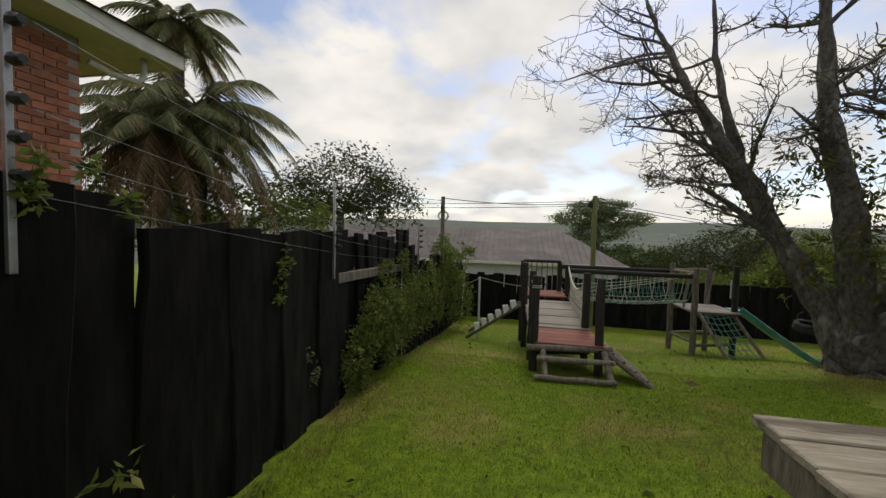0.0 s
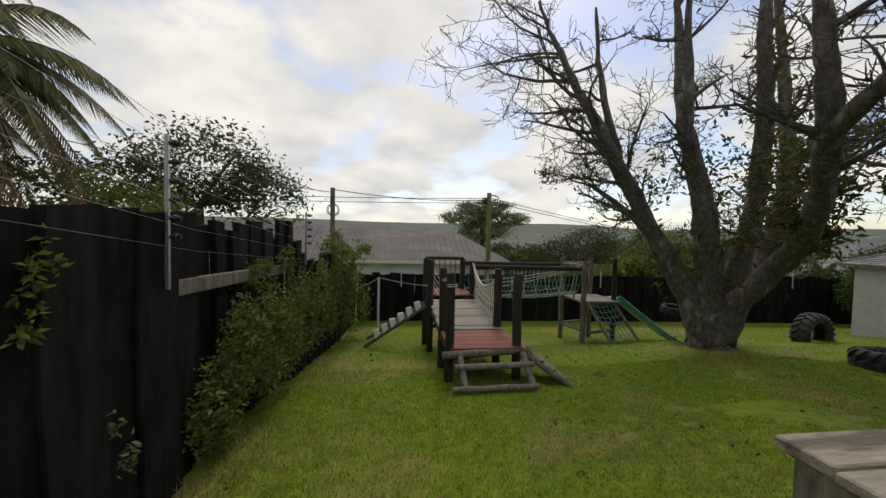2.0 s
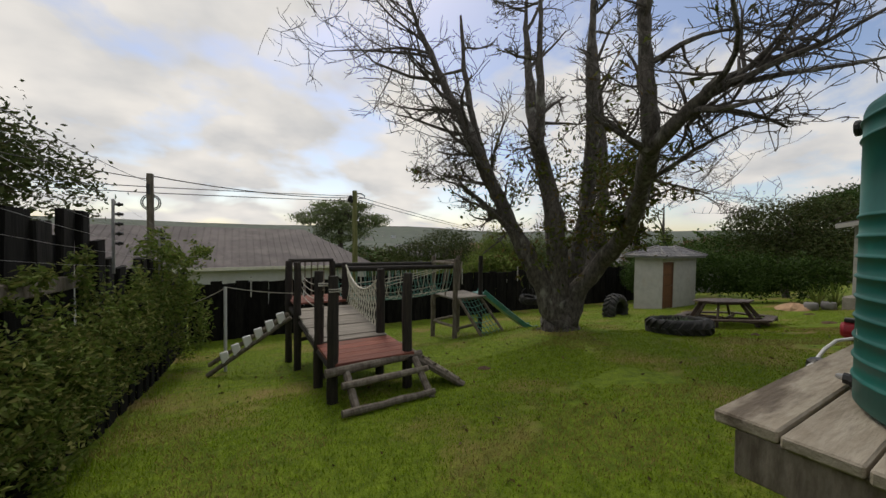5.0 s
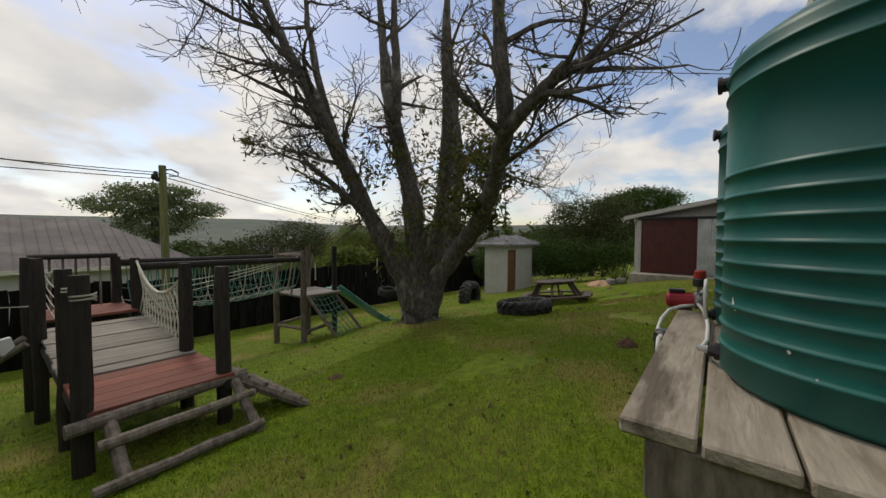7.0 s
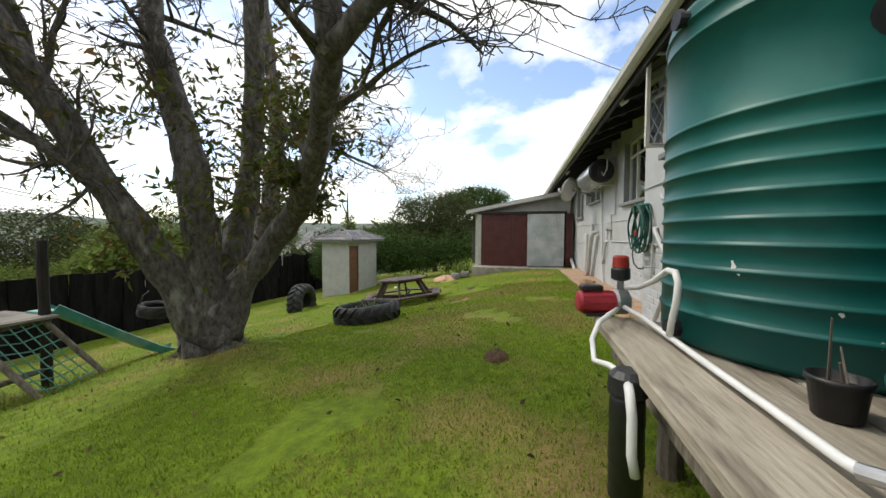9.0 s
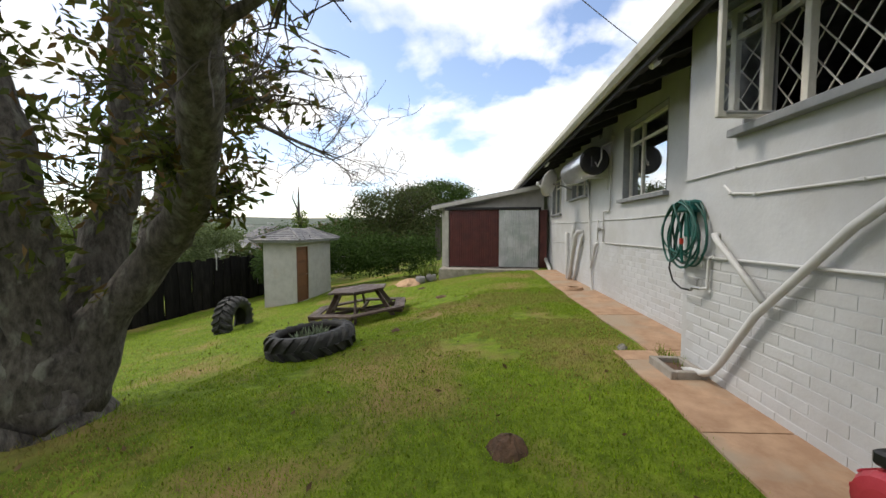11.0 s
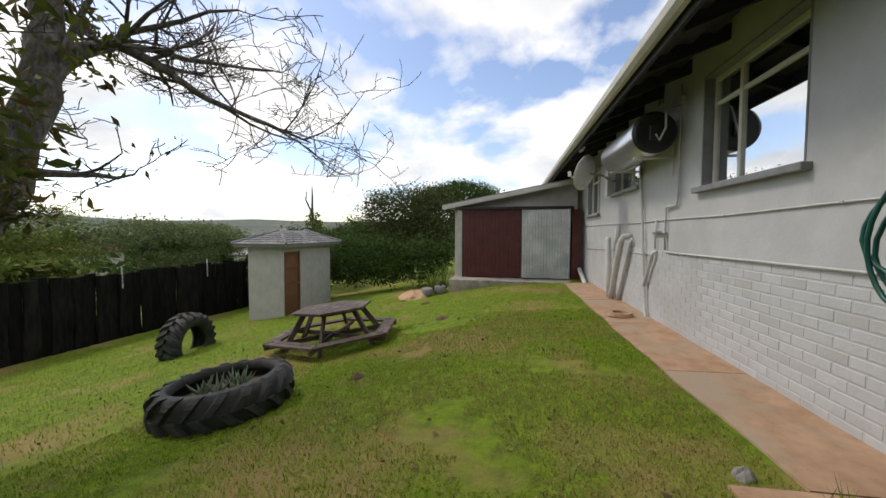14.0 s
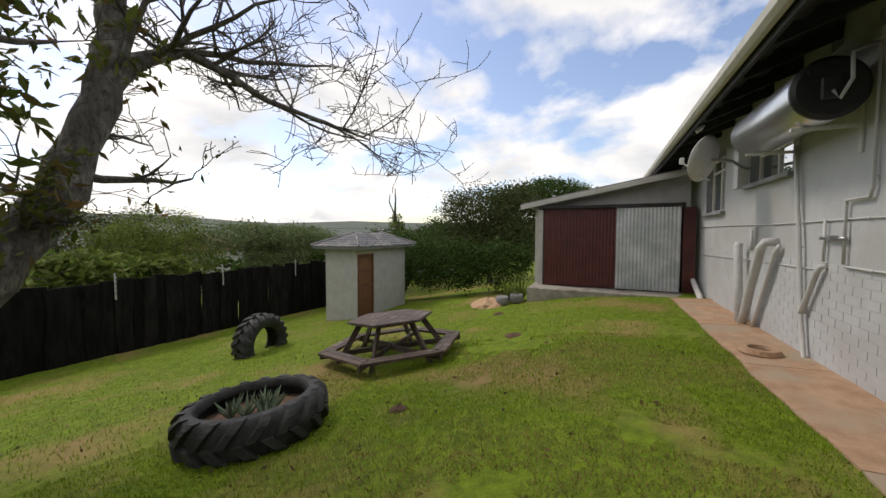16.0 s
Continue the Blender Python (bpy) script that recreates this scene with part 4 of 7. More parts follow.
def build_walkway():
    w = thing("play_walkway", "raised timber play walkway with rope sides and log steps", "climbing frame", (0.0, 0.0, -0.08))
    P = dict(A=(0.35, 5.28, 1.04), A2=(0.36, 6.10, 1.03), B=(1.25, 5.31, 1.04), B2=(1.24, 6.22, 1.02),
             C=(0.30, 7.50, 1.06), D=(1.23, 8.10, 1.0), E=(0.28, 8.45, 1.03), F=(1.15, 8.80, 0.99))
    for x, y, z in P.values():
        knob_post("post", x, y, z, 0.062, w)
    for k in range(5):                                   # front platform, red boards across
        y = 5.22 + k * 0.172
        b = B()
        slab(b, 0.33, 1.31, y, y + 0.165, 0.055, 0.09, 0.004)
        part("board", b, M["deckred"], w, "red stained board")
    for k in range(11):                                  # weathered middle, rising a little
        y = 6.10 + k * 0.165
        z = 0.09 + 0.011 * k + 0.004 * ((k * 5) % 3)
        b = B()
        box(b, (0.81, y + 0.08, z), (0.97 + 0.015 * (k % 3), 0.158, 0.034), Matrix.Rotation(0.06, 3, "X"), 0.004)
        part("board", b, M["deckgrey"], w, "weathered grey board")
    for k in range(5):                                   # rear platform, a step higher
        y = 7.98 + k * 0.172
        b = B()
        slab(b, 0.30, 1.22, y, y + 0.165, 0.28, 0.315, 0.004)
        part("board", b, M["deckred"], w, "red stained board")
    for x in (0.37, 1.26):
        b = B()
        tube(b, [(x, 5.2, 0.0), (x, 6.2, 0.0), (x - 0.03, 7.9, 0.12), (x - 0.07, 8.85, 0.18)], 0.05, 8)
        part("joist", b, M["post"], w)
    b = B()
    rod(b, (0.25, 5.17, 0.02), (1.42, 5.27, 0.04), 0.048, 0.045, 10)
    part("beam", b, M["pole"], w)
    b = B()
    rod(b, (0.30, 8.62, 1.02), (1.16, 8.80, 1.01), 0.035, n=8)
    part("top_rail", b, M["post"], w)
    for k in range(7):
        b = B()
        t = (k + 0.5) / 7
        rod(b, (0.3 + 0.86 * t, 8.66 + 0.15 * t, 0.3), (0.3 + 0.86 * t, 8.66 + 0.15 * t, 1.01), 0.014, n=6)
        part("baluster", b, M["pole"], w)
    for x, yy in ((0.36, 7.85), (0.40, 5.98)):
        b = B()
        rod(b, (x, yy, -0.3), (x + 0.9, yy + 0.2, -0.3), 0.035, n=7)
        part("brace", b, M["post"], w)
    # log steps down at the front
    for x in (0.47, 1.30):
        b = B()
        rod(b, (x, 5.2, 0.02), (x + 0.02, 4.78, ground_at(x, 4.78) + 0.06), 0.042, n=9)
        part("stringer", b, M["pole"], w)
    for (x0, y0, x1, y1, z) in ((0.38, 5.00, 1.40, 5.05, -0.07), (0.32, 4.75, 1.36, 4.80, -0.245)):
        b = B()
        rg = random.Random(int(z * 100))
        tube(b, [(x0 + (x1 - x0) * k / 5, y0 + (y1 - y0) * k / 5, z + rg.uniform(-1, 1) * 0.006) for k in range(6)], [0.037, 0.04, 0.036, 0.039, 0.036, 0.034], 9)
        part("rung", b, M["pole"], w, "worn grey log rung")
    # log ramp at the side
    for k in range(5):
        t = k / 4
        b = B()
        rod(b, (1.31, 5.30 + 0.16 * k, 0.03), (1.83, 4.92 + 0.13 * k, ground_at(1.83, 5.1) + 0.11), 0.05, 0.046, 8)
        part("ramp_log", b, M["pole"], w, "mossy grey ramp log")
    for k in range(4):
        b = B()
        t = 0.2 + 0.23 * k
        rod(b, (1.31 + 0.52 * t, 5.27 - 0.38 * t, 0.085 - 0.36 * t), (1.31 + 0.52 * t, 5.98 - 0.48 * t, 0.085 - 0.36 * t), 0.022, n=6)
        part("cleat", b, M["pole"], w)
    # sagging rope net on one side
    b = B()
    a, c = Vector((1.25, 6.25, 0.94)), Vector((1.23, 8.10, 0.99))
    low0, low1 = Vector((1.27, 6.3, 0.11)), Vector((1.25, 8.05, 0.25))
    n = 15
    tops = [a.lerp(c, k / n) - Vector((0.0, 0, 0.34 * 4 * (k / n) * (1 - k / n))) for k in range(n + 1)]
    lows_ = [low0.lerp(low1, k / n) for k in range(n + 1)]
    tube(b, tops, 0.016, 6)
    for k in range(n + 1):
        for m in (k - 2, k + 2):
            if 0 <= m <= n:
                mid = tops[k].lerp(lows_[m], 0.5) + Vector((0.03, 0, -0.01))
                tube(b, [tops[k], mid, lows_[m]], 0.008, 4)
    part("rope_net", b, M["rope"], w, "pale sagging rope net")
    b = B()
    for k in range(4):
        prope(b, (0.36, 7.85, 0.62 + 0.1 * k), (0.40, 5.98, 0.60 + 0.1 * k), 0.12, 0.006)
    for p in ((0.37, 5.27, 0.86), (0.40, 5.98, 0.84), (0.36, 7.85, 0.83)):
        tube(b, [(p[0] + 0.067 * math.cos(q), p[1] + 0.067 * math.sin(q), p[2] + 0.004 * q) for q in [j * 0.6 for j in range(22)]], 0.007, 5)
    part("rope", b, M["rope"], w, "pale rope lashing")
    return w


build_walkway()


def build_balance_ramp():
    r = thing("balance_ramp", "slanting pole ramp with white foot blocks beside the walkway", "climbing ramp", (0.0, 0.0, 0.0))
    g = ground_at(-1.0, 8.0)
    top, bot = Vector((0.22, 7.66, 0.06)), Vector((-0.96, 8.12, g + 0.01))
    for d in (0.0, 0.34):
        b = B()
        rod(b, top + Vector((0, d, 0)), bot + Vector((0, d * 1.6, 0.0)), 0.035, 0.04, 8)
        part("pole", b, M["pole"], r)
    for k in range(6):
        t = 0.12 + 0.135 * k
        c = top.lerp(bot, t) + Vector((0, 0.02, 0.085))
        b = B()
        box(b, c + Vector((0, -0.03, 0.02)), (0.12, 0.05, 0.18), Matrix.Rotation(-0.25, 3, "Y"), 0.012)
        box(b, c + Vector((0.0, 0.035, 0.04)), (0.05, 0.05, 0.05), Matrix.Rotation(-0.25, 3, "Y"), 0.01)
        part("foot_block", b, M["whitepipe"], r, "chipped white foot block")
    b = B()
    rod(b, (-0.72, 8.45, ground_at(-0.72, 8.45) - 0.05), (-0.72, 8.45, 0.52), 0.026, n=10)
    part("upright", b, M["pipe"], r, "pale steel upright")
    b = B()
    prope(b, (-0.72, 8.45, 0.52), (0.36, 7.9, 0.42), 0.03, 0.006)
    prope(b, (-0.72, 8.45, 0.5), (-1.6, 9.0, 0.1), 0.05, 0.006)
    part("rope", b, M["rope"], r)


build_balance_ramp()


def build_net_bridge():
    n = thing("net_bridge", "hanging green rope net bridge under dark poles", "rope bridge", (0.0, 0.0, -0.05))
    A0, A1 = Vector((1.28, 8.12, 0.84)), Vector((3.85, 8.42, 0.80))
    C0, C1 = Vector((1.18, 8.9, 0.86)), Vector((3.75, 9.3, 0.82))
    for p, q in ((A0, A1), (C0, C1)):
        b = B()
        rod(b, p, q, 0.055, 0.05, 9)
        part("pole", b, M["post"], n)
    cols = 26
    grid = []
    for i in range(cols + 1):
        t = i / cols
        a, c = A0.lerp(A1, t), C0.lerp(C1, t)
        sag = 0.62 + 0.10 * math.sin(math.pi * t)
        row = []
        for j in range(11):
            s = j / 10
            p = a.lerp(c, s)
            row.append(p - Vector((0, 0, sag * (1 - (2 * s - 1) ** 4))))
        grid.append(row)
    for half, lbl, mt in ((0, "green rope", "greenrope"), (1, "pale rope", "rope")):
        b = B()
        for i, row in enumerate(grid):
            if i % 3 == 0 and half == 1 or i % 3 and half == 0:
                tube(b, row, 0.007, 4, False)
        for j in range(11):
            if (j % 2 == 0) == bool(half):
                tube(b, [grid[i][j] + Vector((0, 0, 0.012 * math.sin(i * 2.1 + j))) for i in range(cols + 1)], 0.009, 4, False)
        part("net", b, M[mt], n, lbl)
    b = B()
    for k in range(3):
        prope(b, (3.8, 8.45, 0.86 - 0.02 * k), (1.25, 8.1, 0.55 - 0.1 * k), 0.05, 0.007)
    part("line", b, M["rope"], n)


build_net_bridge()


def build_tower():
    t = thing("play_tower", "timber play tower with a net ramp, deck and slide", "play tower", (0.0, -0.08, -0.05))
    posts = [(3.85, 8.42, 0.98), (4.70, 8.60, 1.04), (3.75, 9.30, 1.02), (4.60, 9.48, 1.0)]
    for x, y, z in posts:
        knob_post("post", x, y, z, 0.058, t, "post" if x > 4.65 else "pole")
    for k in range(6):
        y = 8.40 + k * 0.17
        b = B()
        slab(b, 3.78 + 0.0 * k, 4.74, y, y + 0.16, 0.04, 0.075, 0.004)
        part("board", b, M["deckgrey"], t)
    for (a, c, z, r) in (((3.85, 8.42), (4.70, 8.60), 0.0, 0.04), ((3.75, 9.3), (4.6, 9.48), 0.0, 0.04), ((3.75, 9.3), (3.85, 8.42), -0.62, 0.035), ((3.85, 8.42), (4.7, 8.6), -0.66, 0.035),
                         ((3.75, 9.3), (4.6, 9.48), -0.62, 0.035), ((3.75, 9.3), (4.6, 9.48), 0.86, 0.035), ((3.75, 9.3), (3.85, 8.42), 0.86, 0.035)):
        b = B()
        rod(b, (*a, z), (*c, z + 0.02), r, n=8)
        part("rail", b, M["pole"], t)
    g = lambda x, y: ground_at(x, y) - 0.03
    net = B()
    tl, tr, bl, br = Vector((3.92, 8.38, 0.05)), Vector((4.62, 8.52, 0.05)), Vector((4.28, 7.85, g(4.28, 7.85))), Vector((5.02, 7.98, g(5.02, 7.98)))
    for p, q in ((tl, bl), (tr, br)):
        b = B()
        rod(b, p, q, 0.036, 0.034, 9)
        part("ramp_pole", b, M["pole"], t, "weathered grey slanting pole")
    for k in range(7):
        f = k / 6
        tube(net, [tl.lerp(tr, f), tl.lerp(tr, f).lerp(bl.lerp(br, f), 0.5) - Vector((0, 0, 0.06)), bl.lerp(br, f)], 0.008, 5)
    for k in range(8):
        f = (k + 0.5) / 8
        tube(net, [tl.lerp(bl, f), tl.lerp(bl, f).lerp(tr.lerp(br, f), 0.5) - Vector((0, 0, 0.06)), tr.lerp(br, f)], 0.008, 5)
    part("rope_net", net, M["greenrope"], t, "green rope climbing net")
    for (x, y) in ((3.8, 8.8), (4.55, 9.4), (4.0, 9.3)):
        b = B()
        rod(b, (x, y, 0.05), (x + 0.15, y + 0.05, 0.85), 0.02, n=6)
        part("brace", b, M["pole"], t)
    s = thing("slide", "green plastic slide leaning on the play tower", "slide", (0.0, -0.08, -0.05))
    a, c = Vector((4.82, 8.78, 0.10)), Vector((6.20, 8.55, ground_at(6.2, 8.55) + 0.05))
    d = (c - a).normalized()
    side = d.cross(Vector((0, 0, 1))).normalized()
    up = side.cross(d)
    b = B()
    prof = [(-0.20, 0.09), (-0.18, 0.10), (-0.165, 0.0), (0.165, 0.0), (0.18, 0.10), (0.20, 0.09), (0.18, -0.02), (-0.18, -0.02)]
    path = [a, a.lerp(c, 0.45) - Vector((0, 0, 0.03)), a.lerp(c, 0.85) - Vector((0, 0, 0.03)), c + Vector((0.02, 0, 0.0)), c + d * 0.0 + Vector((0.18, -0.03, 0.01))]
    rings = [[b.verts.new(p + side * x + up * z) for x, z in prof] for p in path]
    for r0, r1 in zip(rings, rings[1:]):
        for k in range(len(prof)):
            b.faces.new((r0[k], r0[(k + 1) % 8], r1[(k + 1) % 8], r1[k]))
    b.faces.new(rings[0][::-1])
    b.faces.new(rings[-1])
    part("chute", b, M["slide"], s)
    b = B()
    slab(b, 4.70, 4.90, 8.62, 8.95, 0.076, 0.10, 0.004)
    part("top_plate", b, M["slide"], s)


build_tower()

# ---- the big tree ----
def build_tree():
    rg = random.Random(11)
    rng = np.random.default_rng(11)
    t = thing("big_tree", "large rough-barked tree with bare twigs and sparse leaves", "tree")
    limbs = dict(
        trunk=([(5.36, 6.58, -0.80), (5.36, 6.58, -0.50), (5.36, 6.57, -0.36), (5.35, 6.56, -0.1), (5.34, 6.56, 0.25), (5.34, 6.56, 0.55)], [0.50, 0.41, 0.345, 0.31, 0.28, 0.12]),
        west=([(5.25, 6.62, -0.40), (5.08, 6.72, 0.30), (4.82, 6.92, 0.95), (4.50, 7.18, 1.70), (4.12, 7.34, 2.50), (3.68, 7.44, 3.40), (3.36, 7.80, 4.30), (3.10, 8.15, 5.2), (2.9, 8.5, 6.0), (2.75, 8.8, 6.8)],
              [0.25, 0.21, 0.18, 0.16, 0.14, 0.12, 0.095, 0.07, 0.05, 0.03]),
        west_inner=([(4.60, 7.12, 1.50), (4.46, 7.50, 2.30), (4.34, 7.95, 3.05), (4.05, 8.05, 4.1), (3.85, 8.1, 5.2), (3.8, 8.2, 6.4)], [0.13, 0.115, 0.10, 0.08, 0.055, 0.03]),
        middle=([(5.32, 6.56, -0.40), (5.28, 6.58, 0.35), (5.20, 6.58, 1.20), (5.13, 6.60, 1.95), (5.09, 6.80, 2.75), (5.20, 7.20, 3.55), (5.36, 7.55, 4.4), (5.42, 7.7, 5.3), (5.38, 7.8, 6.4), (5.4, 7.8, 7.4)],
                [0.30, 0.25, 0.205, 0.19, 0.17, 0.14, 0.12, 0.10, 0.06, 0.03]),
        mid_fork=([(5.10, 6.75, 2.60), (4.80, 6.70, 3.20), (4.65, 6.55, 4.0), (4.5, 6.45, 5.0), (4.35, 6.3, 6.2)], [0.13, 0.11, 0.09, 0.06, 0.03]),
        upright=([(5.50, 6.55, -0.10), (5.68, 6.56, 0.55), (5.95, 6.57, 1.40), (6.12, 6.56, 2.35), (6.08, 6.45, 3.25), (5.88, 6.28, 4.1), (5.76, 6.25, 4.9), (5.7, 6.2, 6.2), (5.75, 6.1, 7.4)], [0.24, 0.20, 0.17, 0.155, 0.14, 0.12, 0.10, 0.06, 0.03]),
        east=([(5.42, 6.56, -0.40), (5.56, 6.57, 0.10), (5.98, 6.64, 0.46), (6.45, 6.70, 0.86), (6.90, 6.88, 1.58), (7.25, 7.0, 2.48), (7.42, 7.12, 3.2), (7.45, 7.2, 4.0), (7.35, 7.25, 5.0), (7.2, 7.3, 6.2), (7.25, 7.4, 7.2)],
              [0.27, 0.21, 0.185, 0.17, 0.16, 0.15, 0.135, 0.115, 0.09, 0.06, 0.03]),
        south=([(5.42, 6.48, -0.35), (5.56, 6.32, 0.35), (5.74, 5.90, 0.95), (5.56, 5.40, 1.38), (5.22, 4.96, 1.72), (4.85, 4.62, 2.05), (4.40, 4.25, 2.40), (4.12, 4.04, 2.62), (4.05, 4.05, 3.3), (4.0, 4.1, 4.2), (3.9, 4.15, 5.2)],
               [0.26, 0.20, 0.165, 0.15, 0.135, 0.125, 0.12, 0.115, 0.095, 0.07, 0.04]),
        stub=([(4.14, 4.06, 2.58), (4.02, 3.68, 2.82), (3.98, 3.42, 2.98), (3.94, 3.20, 3.13)], [0.10, 0.085, 0.08, 0.075]),
        low_east=([(7.30, 7.03, 2.62), (7.65, 7.15, 3.08), (8.16, 7.25, 3.44), (8.6, 7.05, 3.28), (9.0, 6.85, 3.06), (9.5, 6.3, 2.83), (9.95, 5.8, 2.63)], [0.11, 0.09, 0.065, 0.05, 0.04, 0.028, 0.012]),
        west_low=([(4.62, 7.08, 1.40), (4.3, 7.4, 1.9), (3.95, 7.7, 2.3), (3.6, 7.9, 2.6)], [0.09, 0.07, 0.055, 0.035]),
    )
    leafy = []
    for nm, (pts, rad) in limbs.items():
        b = B()
        P, R = [], []
        for k in range(len(pts) - 1):
            a, c = Vector(pts[k]), Vector(pts[k + 1])
            for q in range(4):
                P.append(a.lerp(c, q / 4) + Vector((rg.uniform(-1, 1), rg.uniform(-1, 1), 0)) * rad[k] * 0.09)
                R.append((rad[k] + (rad[k + 1] - rad[k]) * q / 4) * rg.uniform(0.94, 1.08))
        P.append(Vector(pts[-1]))
        R.append(rad[-1])
        tube(b, P, R, 14)
        for v in b.verts:
            v.co += Vector((noise.noise(v.co * 7), noise.noise(v.co * 7 + Vector((9, 0, 0))), 0)) * 0.035
        part("trunk" if nm == "trunk" else "limb", b, M["bark"], t, "", True)
    # boughs and twigs
    twig = B()

    def grow(p, d, length, r, depth, leafiness, bm):
        steps = 5 if depth < 2 else 4
        pts, rr = [p.copy()], [r]
        q = p.copy()
        for k in range(steps):
            d = (d + Vector((rg.uniform(-1, 1), rg.uniform(-1, 1), rg.uniform(-0.7, 0.9))) * 0.30).normalized()
            q = q + d * length / steps
            pts.append(q.copy())
            rr.append(max(r * (1 - (k + 1) / steps * 0.72), 0.0048))
        tube(bm, pts, rr, 6 if r > 0.02 else 4, False)
        if leafiness > 0 and depth >= 1:
            leafy.extend((pts[k], leafiness) for k in range(1, steps + 1))
        if depth < 3:
            for k in range(1, steps + 1):
                for m in range(2 if depth < 2 else 1):
                    if rg.random() < (0.52 if depth < 2 else 0.40):
                        nd = (d * 0.55 + Vector((rg.uniform(-1, 1), rg.uniform(-1, 1), rg.uniform(-0.6, 0.8))).normalized() * 0.85).normalized()
                        grow(pts[k], nd, length * rg.uniform(0.38, 0.62), max(rr[k] * 0.62, 0.006), depth + 1, leafiness, twig)

    def boughs(nm, n, f0, f1, length, leafiness, bias=(0, 0, 0)):
        pts, rad = limbs[nm]
        for k in range(n):
            f = f0 + (f1 - f0) * (k + rg.random() * 0.6) / n
            s = f * (len(pts) - 1)
            i = min(int(s), len(pts) - 2)
            p = Vector(pts[i]).lerp(Vector(pts[i + 1]), s - i)
            d = (Vector((rg.uniform(-1, 1), rg.uniform(-1, 1), rg.uniform(-0.15, 0.7))) + Vector(bias)).normalized()
            bough = B()
            grow(p, d, length * rg.uniform(0.6, 1.2), min(rad[i] * 0.5, 0.045), 0, leafiness if rg.random() < 0.75 else 0.0, bough)
            part("bough", bough, M["bark"], t)

    boughs("west", 8, 0.42, 1.0, 1.6, 0.35, (-0.9, 0.3, 0.0))
    boughs("west", 8, 0.42, 0.95, 1.9, 0.15, (-1.3, -0.2, -0.1))
    boughs("west_inner", 6, 0.2, 1.0, 1.2, 0.35, (-0.4, 0.1, 0.0))
    boughs("west", 2, 0.28, 0.42, 1.2, 0.5, (-0.8, 0.2, 0.1))
    boughs("west_low", 4, 0.3, 1.0, 1.1, 0.5, (-0.4, 0.2, 0))
    boughs("middle", 8, 0.36, 1.0, 1.3, 0.4, (-0.2, -0.1, 0.1))
    boughs("mid_fork", 5, 0.2, 1.0, 1.1, 0.4, (0, 0.2, 0.1))
    boughs("east", 8, 0.35, 1.0, 1.3, 0.4, (0.4, 0.0, 0.1))
    boughs("east", 4, 0.2, 0.45, 0.9, 1.6, (0.1, -0.3, -0.2))
    boughs("south", 7, 0.55, 1.0, 1.2, 0.45, (-0.2, -0.2, 0.2))
    boughs("south", 5, 0.3, 0.5, 0.6, 1.0, (0.2, -0.2, 0.1))
    boughs("upright", 7, 0.3, 1.0, 1.1, 0.4, (0.2, -0.1, 0.1))
    boughs("stub", 10, 0.5, 1.0, 1.5, 0.0, (0.5, -0.6, -0.05))
    boughs("low_east", 14, 0.2, 1.0, 1.5, 0.25, (0.8, -0.3, -0.25))
    boughs("low_east", 2, 0.1, 0.7, 0.8, 0.5, (0.2, -0.1, 0.0))
    tw = part("twig_mass", twig, M["twig"], t, "bare grey twigs")
    tagged(tw, kind="stuff")
    cs = []
    for p, l in leafy:
        if p.x > 6.9 or (p.x > 6.2 and p.z < 1.7):       # the east side is nearly bare
            l *= 0.35
        for k in range(int(l * 0.55 + rg.random() * min(1.0, l + 0.4))):
            cs.append(p + Vector((rg.gauss(0, 0.07), rg.gauss(0, 0.07), rg.gauss(0, 0.06))))
    # foliage sprouting round the fork
    for c, n, s in (((5.0, 6.2, 0.95), 60, 0.26), ((5.55, 6.0, 1.5), 60, 0.28), ((4.6, 7.0, 1.2), 120, 0.28), ((5.5, 5.2, 2.05), 70, 0.24), ((6.0, 6.5, 1.9), 130, 0.30), ((5.1, 5.1, 2.4), 60, 0.24),
                    ((4.8, 6.7, 2.6), 110, 0.30), ((5.3, 6.7, 2.3), 110, 0.28), ((4.6, 7.6, 2.5), 90, 0.30), ((6.2, 6.4, 2.8), 120, 0.32), ((5.6, 6.2, 3.0), 90, 0.30), ((5.2, 7.0, 3.4), 50, 0.30), ((4.1, 7.4, 3.2), 50, 0.30),
                    ((5.9, 6.2, 3.8), 40, 0.32), ((4.7, 4.7, 2.5), 80, 0.22), ((5.3, 4.8, 2.9), 70, 0.26), ((6.6, 6.5, 1.5), 70, 0.26), ((7.2, 6.8, 2.9), 60, 0.28), ((7.6, 6.9, 3.3), 60, 0.24),
                    ((5.95, 5.65, 2.2), 220, 0.30), ((5.75, 5.25, 2.6), 170, 0.30), ((5.0, 6.3, 1.7), 90, 0.28), ((6.3, 6.2, 3.2), 120, 0.34)):
        for q in range(n // 4):                           # leaves sit in small sprays
            e = Vector(c) + Vector((rg.gauss(0, s), rg.gauss(0, s), rg.gauss(0, s)))
            for k in range(7):
                cs.append(e + Vector((rg.gauss(0, 0.06), rg.gauss(0, 0.06), rg.gauss(0, 0.05))))
    lv = leaves("leaves", [tuple(c) for c in cs], 0.125, M["leaf"], t, rng, 0.5, 0.36)
    tagged(lv, "small dark green and bronze leaves", kind="stuff")
    return t


build_tree()


